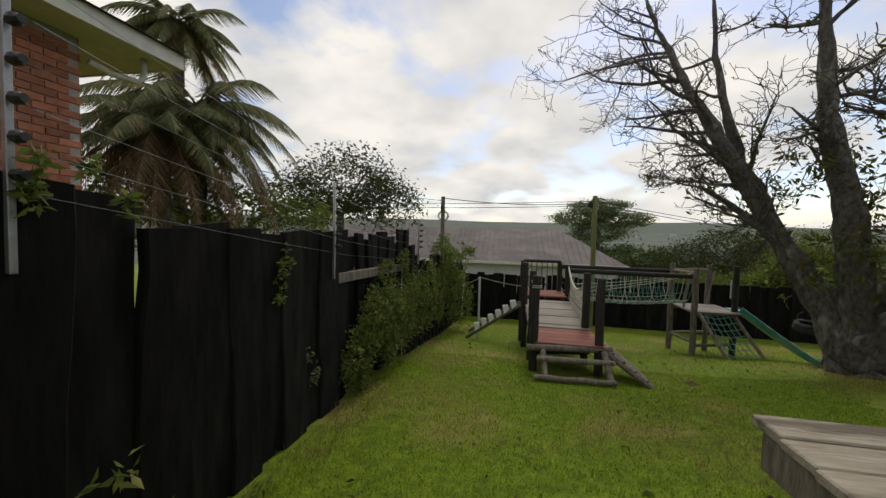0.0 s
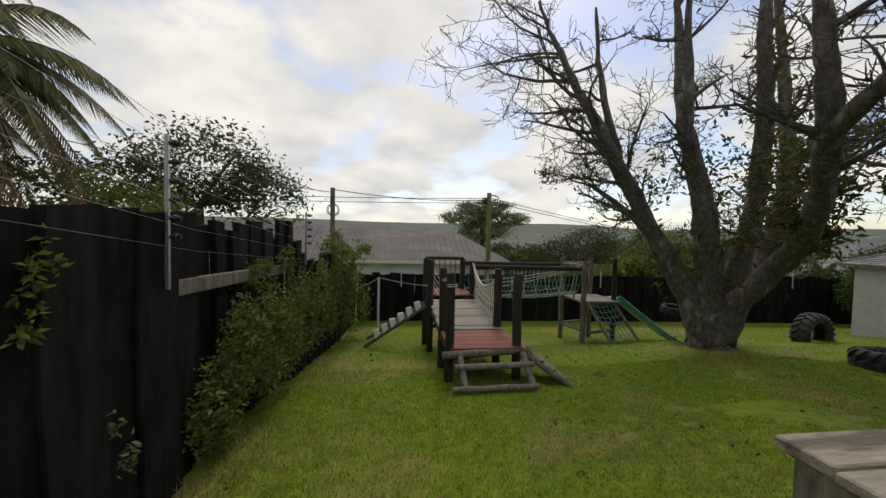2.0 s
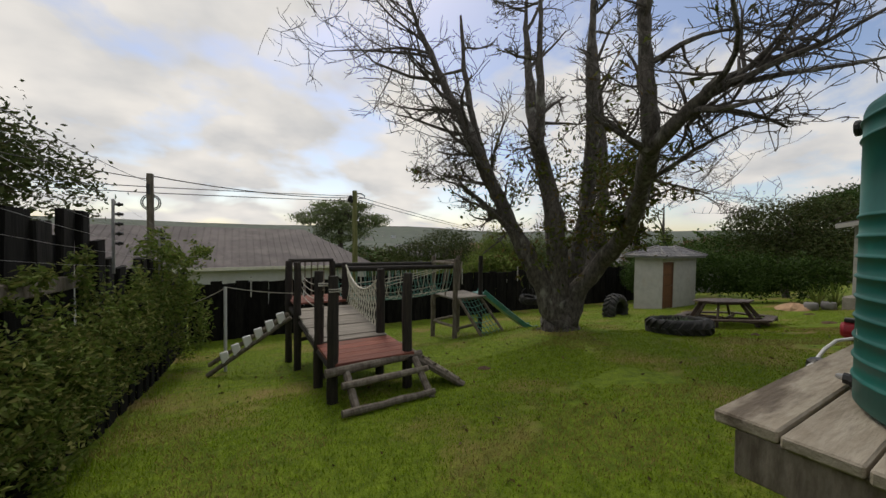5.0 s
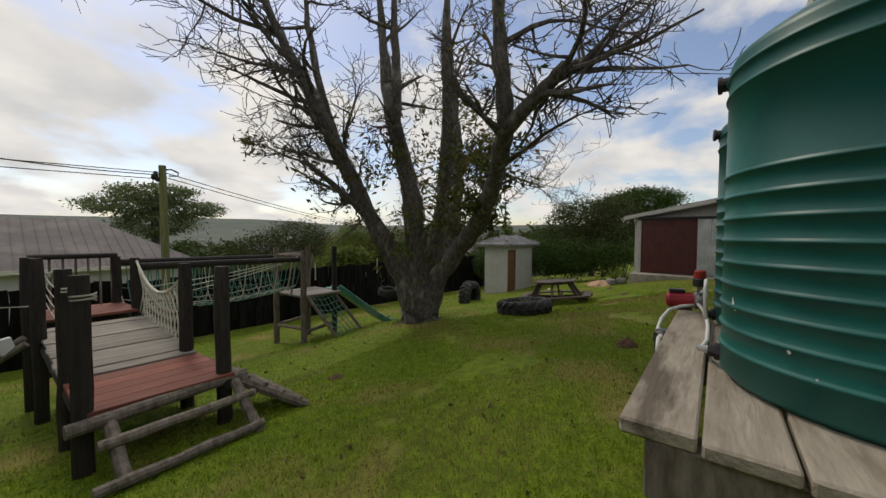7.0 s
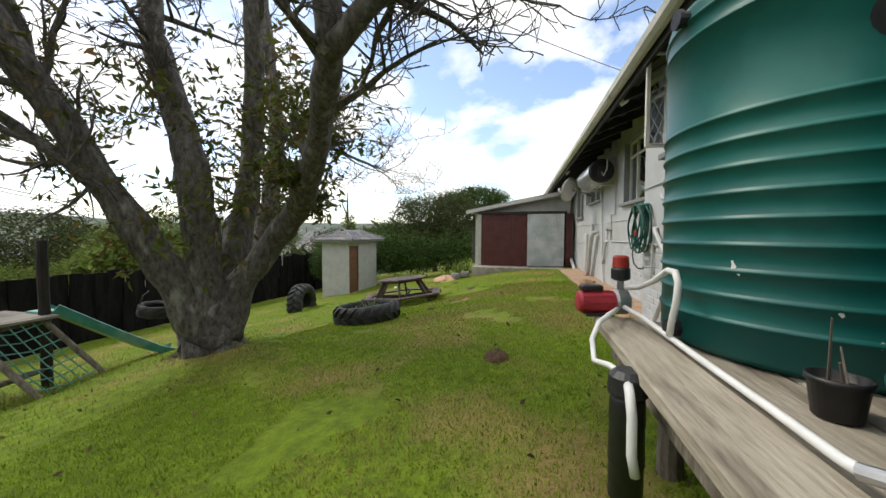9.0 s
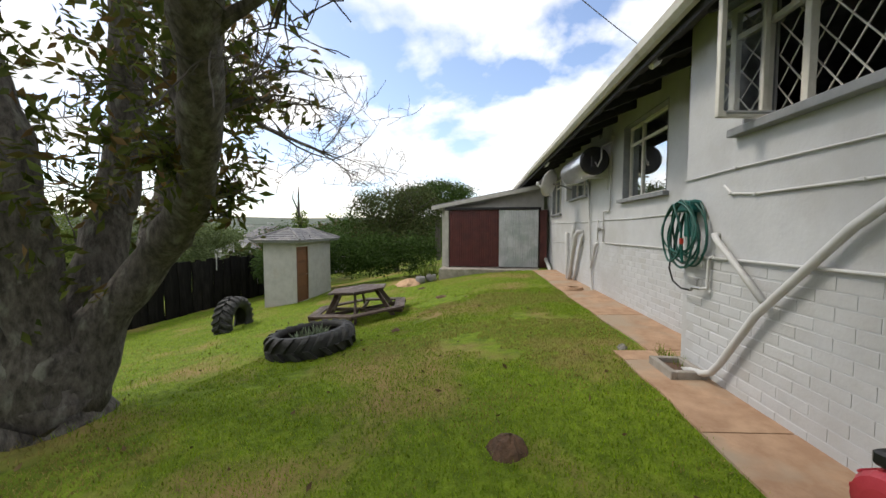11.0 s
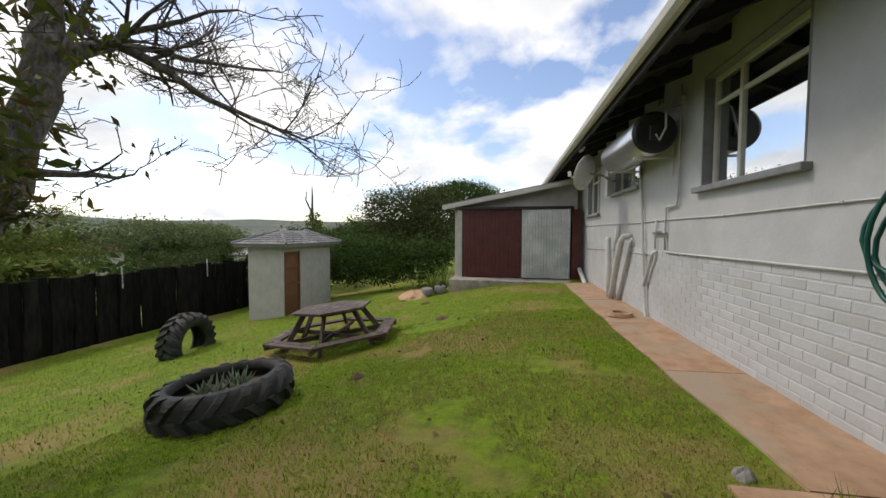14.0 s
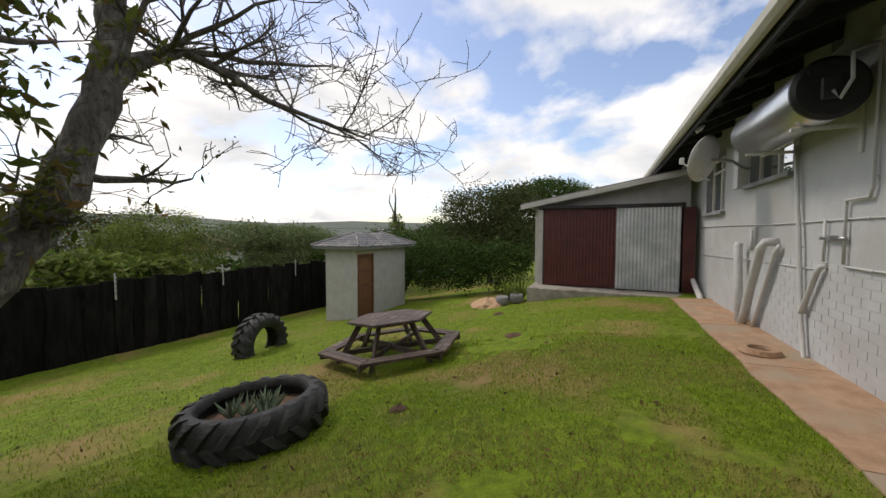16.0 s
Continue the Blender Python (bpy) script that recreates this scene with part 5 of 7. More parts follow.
# ---- tyres ----
def tyre(name, label, R, r_in, width, lugs, at, rot, lug_h=0.045):
    """A tractor tyre: carcass with hollow inside, and slanting tread lugs."""
    t = new(name)
    t.matrix_world = Matrix.Translation(at) @ rot
    tagged(t, label, "tyre")
    w = width / 2
    pr = [(r_in, -w * 0.55), (r_in + 0.03, -w * 0.80), (R * 0.80, -w), (R * 0.93, -w * 0.92), (R - 0.01, -w * 0.6), (R, 0), (R - 0.01, w * 0.6), (R * 0.93, w * 0.92), (R * 0.80, w), (r_in + 0.03, w * 0.80), (r_in, w * 0.55),
          (r_in + 0.015, w * 0.5), (R * 0.80, w * 0.88), (R * 0.9, w * 0.7), (R * 0.94, 0), (R * 0.9, -w * 0.7), (R * 0.80, -w * 0.88), (r_in + 0.015, -w * 0.5)]
    b = spin(B(), pr, 48, (0, 0, 0), True)
    part("carcass", b, M["rubber"], t, "", True)
    for k in range(lugs):
        for sgn in (-1, 1):
            a0 = 2 * math.pi * (k + (0.5 if sgn > 0 else 0)) / lugs
            b = B()
            sec = []
            for q in range(6):
                f = q / 5
                a = a0 + 0.42 * f * (2 * math.pi / lugs) * 1.6
                z = sgn * w * (0.02 + 0.99 * f)
                rr = R if f < 0.7 else R * (1 - 0.10 * (f - 0.7) / 0.3)
                da = 0.040 / R
                h = lug_h * (1 - 0.25 * f)
                sec.append([b.verts.new(((rr + e) * math.cos(a + s * da), (rr + e) * math.sin(a + s * da), z)) for e, s in ((-0.02, -1.3), (h, -0.8), (h, 0.8), (-0.02, 1.3))])
            for s0, s1 in zip(sec, sec[1:]):
                for j in range(4):
                    b.faces.new((s0[j], s0[(j + 1) % 4], s1[(j + 1) % 4], s1[j]))
            b.faces.new(sec[0])
            b.faces.new(sec[-1][::-1])
            part("tread_lug", b, M["rubber"], t)
    return t


def build_tyres():
    x, y = 7.62, 5.36
    n = Vector((0, 0.06, 1)).normalized()
    tilt = Vector((0, 0, 1)).rotation_difference(Vector((0.01, 0.115, 1)).normalized()).to_matrix().to_4x4()
    zc = ground_at(x, y) + 0.165
    tyre("tyre_planter", "large tractor tyre laid flat as a planter of aloes", 0.585, 0.43, 0.33, 18, (x, y, zc), tilt)
    s = link("planter_soil", spin(B(), [(0.50, 0.0), (0.3, 0.03), (0.0, 0.04)], 24), M["soil"])
    s.matrix_world = Matrix.Translation((x, y, zc - 0.02)) @ tilt
    tagged(s, "dark soil filling the tyre planter", "soil")
    rg = random.Random(3)
    for k in range(6):
        ax, ay = x + rg.uniform(-0.18, 0.26), y + rg.uniform(-0.22, 0.22)
        a = thing("aloe", "small grey-green aloe in the tyre planter", "plant", (ax, ay, zc + 0.0), rg.uniform(0, 360), group="aloes in the tyre")
        for m in range(9):
            q, L = m * 2.4, rg.uniform(0.14, 0.24)
            lean = rg.uniform(0.3, 0.9)
            d = Vector((math.cos(q) * lean, math.sin(q) * lean, 1)).normalized()
            b = B()
            tube(b, [Vector((0, 0, 0)), d * L * 0.4, d * L * 0.75 + Vector((0, 0, -0.005)), d * L], [0.014, 0.016, 0.010, 0.002], 5)
            part("leaf", b, M["aloe"], a)
    # upright tyre sunk in the lawn
    x, y = 10.05, 8.45
    g = ground_at(x, y)
    face = Matrix.Rotation(radians(90), 4, "X")
    tyre("half_buried_tyre", "upright tractor tyre half sunk in the lawn", 0.50, 0.29, 0.40, 20, (x, y, g + 0.17), Matrix.Rotation(radians(8), 4, "Z") @ face)
    # small tyre swing on ropes
    sx, sy, sz = 5.30, 7.45, 0.02
    s = tyre("tyre_swing", "small black tyre swing hung on ropes from the tree", 0.21, 0.12, 0.16, 8, (sx, sy, sz), Matrix.Rotation(0.15, 4, "X"), 0.008)
    b = B()
    for q in range(3):
        a = 2 * math.pi * q / 3 + 0.4
        tube(b, [(0.19 * math.cos(a), 0.19 * math.sin(a), 0.02), (0.16 * math.cos(a), 0.16 * math.sin(a), 0.20), (0.10 * math.cos(a), 0.10 * math.sin(a), 0.26)], 0.011, 6)
    tube(b, [(0.0, 0.0, 0.25), (-0.3, -0.1, 1.0), (-1.0, -0.35, 1.7)], 0.008, 5)
    part("rope", b, M["black"], s)


build_tyres()


def build_picnic():
    x, y = 10.09, 5.49
    t = thing("picnic_table", "low hexagonal dark timber picnic table with joined benches", "picnic table", (x, y, ground_at(x, y)), 12)
    t.matrix_world = Matrix.Translation((x, y, ground_at(x, y) - 0.05)) @ Vector((0, 0, 1)).rotation_difference(Vector((0.01, 0.10, 1)).normalized()).to_matrix().to_4x4() @ Matrix.Rotation(radians(12), 4, "Z")
    ht, hb = 0.66, 0.27
    R = 0.66
    for k in range(8):                                   # top boards across the hexagon
        v0, v1 = -R * 0.866 + k * R * 1.732 / 8 + 0.004, -R * 0.866 + (k + 1) * R * 1.732 / 8 - 0.004
        e0, e1 = R - abs(v0) / 1.732, R - abs(v1) / 1.732
        b = B()
        q = [(-e0, v0), (e0, v0), (e1, v1), (-e1, v1)]
        lo = [b.verts.new((a, c, ht - 0.035)) for a, c in q]
        hi = [b.verts.new((a, c, ht)) for a, c in q]
        b.faces.new(hi)
        b.faces.new(lo[::-1])
        for m in range(4):
            b.faces.new((lo[m], lo[(m + 1) % 4], hi[(m + 1) % 4], hi[m]))
        part("top_board", b, M["table"], t)
    for k in range(6):
        a0, a1 = radians(60 * k), radians(60 * k + 60)
        for (r0, r1) in ((0.86, 0.975), (0.985, 1.10)):
            b = B()
            q = [(r0 * math.cos(a0 + 0.01), r0 * math.sin(a0 + 0.01)), (r1 * math.cos(a0 + 0.01), r1 * math.sin(a0 + 0.01)), (r1 * math.cos(a1 - 0.01), r1 * math.sin(a1 - 0.01)), (r0 * math.cos(a1 - 0.01), r0 * math.sin(a1 - 0.01))]
            lo = [b.verts.new((a, c, hb - 0.035)) for a, c in q]
            hi = [b.verts.new((a, c, hb)) for a, c in q]
            b.faces.new(hi)
            b.faces.new(lo[::-1])
            for m in range(4):
                b.faces.new((lo[m], lo[(m + 1) % 4], hi[(m + 1) % 4], hi[m]))
            part("bench_board", b, M["table"], t)
        am = a0
        d = Vector((math.cos(am), math.sin(am), 0))
        b = B()
        foot = d * 0.92 + Vector((0, 0, -0.08))
        head = d * 0.46 + Vector((0, 0, ht - 0.04))
        m = (foot + head) / 2
        ax = (head - foot)
        rot = ax.to_track_quat("Z", "Y").to_matrix()
        rot = Matrix.Rotation(am, 3, "Z") @ Matrix.Rotation(-math.atan2(0.46, ht + 0.04), 3, "Y")
        box(b, m, (0.085, 0.04, ax.length), rot, 0.004)
        part("leg", b, M["table"], t)
        b = B()
        box(b, d * 0.55 + Vector((0, 0, hb - 0.075)) + d.cross(Vector((0, 0, 1))) * 0.045, (1.06, 0.035, 0.075), Matrix.Rotation(am, 3, "Z"), 0.004)
        part("bench_bearer", b, M["table"], t)
    b = B()
    spin(b, [(0.0, ht - 0.09), (0.42, ht - 0.09), (0.42, ht - 0.036), (0.0, ht - 0.036)], 6)
    part("top_frame", b, M["table"], t)


build_picnic()


def mound(name, label, x, y, r, h, material, seed, category="mound"):
    rg = random.Random(seed)
    b = B()
    n, rings = 14, []
    for k in range(5):
        f = k / 4
        rings.append([b.verts.new((x + r * (1 - f) * (1 + rg.uniform(-0.12, 0.12)) * math.cos(a), y + r * (1 - f) * (1 + rg.uniform(-0.12, 0.12)) * math.sin(a),
                                   ground_at(x, y) - 0.015 + h * (1 - (1 - f) ** 2) + rg.uniform(-1, 1) * h * 0.10)) for a in (2 * math.pi * j / n for j in range(n))])
    for r0, r1 in zip(rings, rings[1:]):
        for k in range(n):
            b.faces.new((r0[k], r0[(k + 1) % n], r1[(k + 1) % n], r1[k]))
    b.faces.new(rings[-1])
    o = link(name, b, material)
    return tagged(o, label, category)


mound("molehill", "small heap of dark bare soil on the lawn", 4.92, 2.70, 0.14, 0.11, M["soil"], 1)
mound("molehill", "small heap of dark bare soil on the lawn", 8.29, 4.26, 0.10, 0.06, M["soil"], 2)
mound("molehill", "low worn heap of soil on the lawn", 11.1, 3.85, 0.17, 0.06, M["soil"], 3)
mound("molehill", "low worn heap of soil on the lawn", 13.1, 4.68, 0.16, 0.05, M["soil"], 4)
mound("molehill", "small heap of dark bare soil on the lawn", 2.5, 5.39, 0.12, 0.05, M["soil"], 6)
mound("sand_heap", "heap of orange builders sand beside the hedge", 14.2, 5.3, 0.5, 0.22, M["sand"], 5, "sand heap")
mound("stone", "grey stone lying at the path edge", 6.73, 1.385, 0.06, 0.07, M["stone"], 7, "stone")
mound("white_stone", "small white stone on the lawn", 13.2, 6.9, 0.07, 0.06, M["whitepipe"], 8, "stone")


# ---- greenery ----
def clump(name, label, category, blobs, leaf_size, material, n, seed, trunk=None, parent_mat="twig", slim=0.42, kind="", droop=0.1):
    """A crown of many leaves in uneven blobs (centre, radii), on limbs from a trunk."""
    rng = np.random.default_rng(seed)
    rg = random.Random(seed)
    base = trunk[0] if trunk else (blobs[0][0][0], blobs[0][0][1], ground_at(blobs[0][0][0], blobs[0][0][1]))
    t = thing(name, label, category, base, 0, kind=kind)
    off = Vector(base)
    vol = [b[1][0] * b[1][1] * b[1][2] for b in blobs]
    cs = []
    for (c, r), v in zip(blobs, vol):
        m = int(n * (v ** 0.75) / sum(q ** 0.75 for q in vol))
        k = max(m // 26, 4)
        u = rng.normal(size=(k, 3))
        u /= np.linalg.norm(u, axis=1, keepdims=True)
        sub = u * (rng.uniform(0.45, 1.0, (k, 1)) ** 0.6) * np.array(r) + np.array(c)
        idx = rng.integers(0, k, m)
        cs.append(sub[idx] + rng.normal(size=(m, 3)) * np.array(r) * 0.15)
    cs = np.concatenate(cs) - np.array(off)
    part_ob = leaves("crown", cs, leaf_size, material, t, rng, droop, slim)
    tagged(part_ob, kind="stuff")
    b = B()
    if trunk:
        r0 = trunk[1]
        fork = Vector(blobs[0][0]) - Vector((0, 0, blobs[0][1][2] * 0.8)) - off
        tube(b, [Vector((0, 0, -0.2)), fork * 0.5 + Vector((rg.uniform(-.1, .1), 0, 0)), fork], [r0, r0 * 0.85, r0 * 0.7], 8)
        for c, r in blobs:
            for k in range(3):
                e = Vector(c) + Vector((rg.uniform(-1, 1) * r[0], rg.uniform(-1, 1) * r[1], rg.uniform(-0.3, 0.7) * r[2])) * 0.8 - off
                tube(b, [fork, fork.lerp(e, 0.5) + Vector((rg.uniform(-.2, .2), rg.uniform(-.2, .2), 0.1)), e], [r0 * 0.45, r0 * 0.28, r0 * 0.08], 5, False)
        part("trunk", b, M[parent_mat], t)
    else:
        b.free()
    return t


def build_green():
    # creeper along the west fence
    rg = random.Random(21)
    clump("creeper", "green creeper tumbling over the black fence", "creeper",
          [((-1.60, 3.55, 0.18), (0.10, 0.33, 0.38)), ((-1.59, 3.9, 0.50), (0.11, 0.36, 0.40)), ((-1.57, 4.5, 0.34), (0.13, 0.45, 0.55)), ((-1.58, 5.1, 0.30), (0.12, 0.4, 0.55)), ((-1.60, 5.5, 0.5), (0.12, 0.35, 0.5)), ((-1.63, 4.4, 1.05), (0.08, 0.2, 0.14)), ((-1.63, 5.2, 1.1), (0.08, 0.15, 0.2))], 0.05, M["creeper"], 11000, 5)
    clump("creeper", "green creeper with dry stems on the fence foot", "creeper",
          [((-1.59, 6.2, 0.25), (0.11, 0.5, 0.6)), ((-1.60, 7.0, 0.3), (0.12, 0.5, 0.65)), ((-1.57, 7.9, 0.15), (0.14, 0.5, 0.65))], 0.06, M["creeper"], 5000, 6)
    clump("vine", "bright leafy vine climbing the corner pole", "vine",
          [((-1.5, 8.6, 1.1), (0.4, 0.55, 0.4)), ((-1.45, 8.5, 0.4), (0.28, 0.4, 0.6)), ((-1.35, 9.3, -0.1), (0.35, 0.6, 0.7)), ((-1.2, 9.6, 1.0), (0.35, 0.4, 0.2))], 0.085, M["bright"], 4200, 7)
    clump("creeper_sprig", "leafy creeper sprig hanging on the black slabs", "creeper", [((-1.645, 2.32, 1.30), (0.03, 0.06, 0.16)), ((-1.645, 2.25, 1.10), (0.03, 0.06, 0.12))], 0.05, M["creeper"], 130, 8)
    clump("creeper_sprig", "pale creeper sprig low on the black slabs", "creeper", [((-1.645, 2.70, 0.40), (0.03, 0.05, 0.2))], 0.04, M["silver"], 60, 9)
    clump("creeper_sprig", "leafy creeper sprig over the fence top", "creeper", [((-1.58, 0.95, 1.72), (0.06, 0.1, 0.12)), ((-1.6, 1.2, 1.62), (0.05, 0.06, 0.06))], 0.05, M["creeper"], 150, 10)
    clump("weed", "young broad-leaved weed at the fence foot", "weed", [((-1.45, 1.0, 0.62), (0.06, 0.12, 0.06)), ((-1.42, 1.05, 0.25), (0.08, 0.12, 0.1)), ((-1.45, 1.75, 0.0), (0.06, 0.08, 0.08))], 0.08, M["creeper"], 70, 12, slim=0.3)
    # east hedge, aloe bush, trees round the yard
    clump("hedge", "dense dark green hedge closing the lawn", "hedge",
          [((16.4, 5.6, 0.25), (0.7, 0.9, 0.75)), ((16.5, 7.0, 0.2), (0.7, 1.0, 0.8)), ((16.5, 8.5, 0.1), (0.7, 1.0, 0.8)), ((16.6, 10.0, 0.0), (0.7, 1.0, 0.8)), ((16.6, 11.4, -0.2), (0.7, 1.0, 0.8)), ((15.8, 11.2, -0.3), (0.5, 0.6, 0.8))], 0.11, M["hedge"], 24000, 13, kind="")
    for k in range(2):
        rgk = random.Random(40 + k)
        a = thing("strap_leaf_plant", "clump of long bright strap leaves by the garage", "plant", AT(14.6, 4.55 + 0.35 * k), 0, group="strap-leaf plants")
        for m in range(26):
            q, L, lean = rgk.uniform(0, 6.28), rgk.uniform(0.5, 0.95), rgk.uniform(0.15, 0.8)
            d = Vector((math.cos(q) * lean, math.sin(q) * lean, 1)).normalized()
            side = d.cross(Vector((0, 0, 1))).normalized() * 0.022
            b = B()
            pts = [d * L * f - Vector((0, 0, 0.35 * L * f * f * lean)) for f in (0, 0.35, 0.7, 1.0)]
            for p0, p1, s0, s1 in zip(pts, pts[1:], (1, 1, 0.8), (1, 0.8, 0.05)):
                b.faces.new([b.verts.new(v) for v in (p0 - side * s0, p0 + side * s0, p1 + side * s1, p1 - side * s1)])
            part("leaf", b, M["bright"], a)
    for k, (x, y) in enumerate(((14.35, 4.62), (14.2, 4.95))):
        p = thing("grow_bag", "grey plastic grow bag beside the garage slab", "grow bag", AT(x, y), 20 * k, group="grow bags")
        part("bag", spin(B(), [(0.0, 0.0), (0.15, 0.0), (0.17, 0.08), (0.16, 0.2), (0.14, 0.23), (0.12, 0.2), (0.0, 0.19)], 14), M["rooftin"], p, "", True)
    for args in (
        ("broad_tree", "round dark leafy tree beyond the hedge", [((21.5, 8.0, 2.2), (1.7, 1.9, 1.3)), ((22.5, 6.6, 2.3), (1.6, 1.6, 1.2)), ((20.8, 7.0, 1.0), (1.3, 1.5, 1.2))], 0.2, "dark", 5200, 31, ((21.5, 7.5, -1.2), 0.16)),
        ("umbrella_tree", "flat-topped dark tree behind the garage", [((31.0, 6.6, 3.9), (2.6, 2.6, 1.0)), ((29.5, 7.6, 3.4), (2.0, 1.6, 0.8))], 0.25, "hedge", 4200, 32, ((31, 6.6, -1.5), 0.25)),
        ("fence_tree", "dark feathery tree behind the west fence", [((-6.6, 13.0, 3.3), (2.3, 2.0, 1.35)), ((-5.0, 13.6, 2.6), (1.6, 1.4, 1.1)), ((-8.2, 12.6, 2.6), (1.8, 1.5, 1.2))], 0.22, "dark", 2600, 33, ((-6.6, 13.0, -1.2), 0.2)),
        ("acacia", "flat-topped feathery acacia behind the neighbouring roof", [((7.4, 33.0, 4.1), (2.6, 2.2, 0.6)), ((5.6, 33.0, 3.1), (2.2, 2.0, 0.6)), ((9.4, 33.5, 3.1), (2.4, 2.0, 0.7)), ((7.6, 33, 2.0), (2.4, 2.0, 0.9))], 0.28, "silver", 4000, 34, ((7.4, 33, -4.5), 0.3)),
        ("garden_tree", "rounded olive green tree beyond the fence", [((13.5, 25.0, 0.6), (2.6, 2.2, 1.5)), ((11.2, 25.5, 0.0), (2.0, 1.8, 1.2)), ((15.5, 25.5, 0.0), (1.8, 1.6, 1.3))], 0.22, "dark", 4200, 35, ((13.5, 25, -3.5), 0.2)),
        ("bright_bush", "bright yellow-green bush beyond the fence", [((15.5, 20.5, 0.2), (1.7, 1.4, 1.0)), ((13.2, 19.5, -0.3), (1.5, 1.2, 0.8))], 0.16, "bright", 3400, 36, ((15.5, 20.5, -2.5), 0.1)),
        ("bright_bush", "bright green shrubs under the neighbouring wall", [((8.7, 18.5, -0.6), (1.2, 1.0, 0.8)), ((10.6, 18.2, -0.7), (1.4, 1.0, 0.8))], 0.14, "bright", 2600, 37, ((8.7, 18.5, -2.2), 0.08)),
        ("silver_tree", "silvery spreading tree over the fence", [((15.4, 16.3, 1.05), (1.6, 1.4, 0.6)), ((17.4, 16.0, 1.0), (1.6, 1.4, 0.6)), ((19.2, 16.6, 0.8), (1.6, 1.4, 0.7)), ((16.4, 15.6, 0.2), (1.6, 1.0, 0.5))], 0.17, "silver", 5000, 38, ((17.2, 16.2, -2.0), 0.1)),
        ("fine_tree", "fine-leaved green tree over the fence", [((12.9, 17.5, 1.2), (1.5, 1.3, 0.9)), ((11.6, 17.0, 0.6), (1.3, 1.1, 0.8))], 0.12, "bright", 3800, 39, ((12.7, 17.3, -2.0), 0.08)),
        ("palm_bush", "spiky green garden bush over the fence", [((9.6, 14.4, 0.2), (1.0, 0.8, 0.5)), ((11.2, 14.2, 0.15), (0.9, 0.7, 0.4))], 0.3, "bright", 1100, 41, ((9.8, 14.4, -1.5), 0.08)),
        ("shrub", "dark mixed shrubs beyond the hedge", [((20.0, 11.0, 0.3), (1.8, 1.6, 1.0)), ((21.5, 13.5, 0.4), (2.0, 1.6, 1.0)), ((24.0, 11.0, 0.8), (2.2, 2.0, 1.2))], 0.2, "hedge", 4600, 42, ((21, 12, -1.6), 0.1)),
        ("rust_shrub", "rust-tinted shrub beyond the hedge", [((27.0, 13.0, 0.8), (2.2, 1.8, 0.9)), ((25, 16, 0.2), (2, 1.6, 1.0))], 0.2, "drypalm", 2400, 43, ((26, 14, -2), 0.1)),
    ):
        clump(args[0], args[1], "tree" if "tree" in args[0] or args[0] == "acacia" else "shrub", args[2], args[3] * 0.72, M[args[4]], int(args[5] * 3.8), args[6], args[7])
    # distant woods, far beyond
    rngf = random.Random(77)
    blobs = []
    for k in range(150):
        a = radians(rngf.uniform(-14, 112))
        d = rngf.uniform(34, 110)
        x, y = d * math.cos(a), d * math.sin(a)
        h = rngf.uniform(1.0, 2.3) * (1 + d / 95)
        blobs.append(((x, y, ground_at(x, y) + h * 0.7), (h * 1.5, h * 1.5, h)))
    w = clump("far_woods", "far trees and bushes down the valley", "woodland", blobs[:75], 0.75, M["hedge"], 100000, 50)
    tagged(w, kind="stuff")
    w = clump("far_woods", "far lighter trees and bushes down the valley", "woodland", blobs[75:], 0.75, M["dark"], 100000, 51)
    tagged(w, kind="stuff")
    # vine-covered dead tree past the hut
    clump("vine_stump", "dead tree overgrown with vines", "tree", [((24.5, 14.6, 1.0), (0.8, 0.8, 0.9)), ((24.3, 14.4, 2.0), (0.4, 0.4, 0.7))], 0.2, M["bright"], 900, 52, ((24.5, 14.6, -1.5), 0.16))
    b = B()
    tube(b, [(24.5, 14.6, 1.0), (24.2, 14.6, 2.4), (24.4, 14.7, 3.4), (24.2, 14.6, 4.0)], [0.12, 0.08, 0.05, 0.02], 6)
    tube(b, [(24.2, 14.6, 2.3), (23.7, 14.7, 3.1), (23.8, 14.7, 3.6)], [0.06, 0.04, 0.02], 5)
    o = link("dead_branch", b, M["twig"])
    tagged(o, "bare dead branches above the vines", "branch")


build_green()


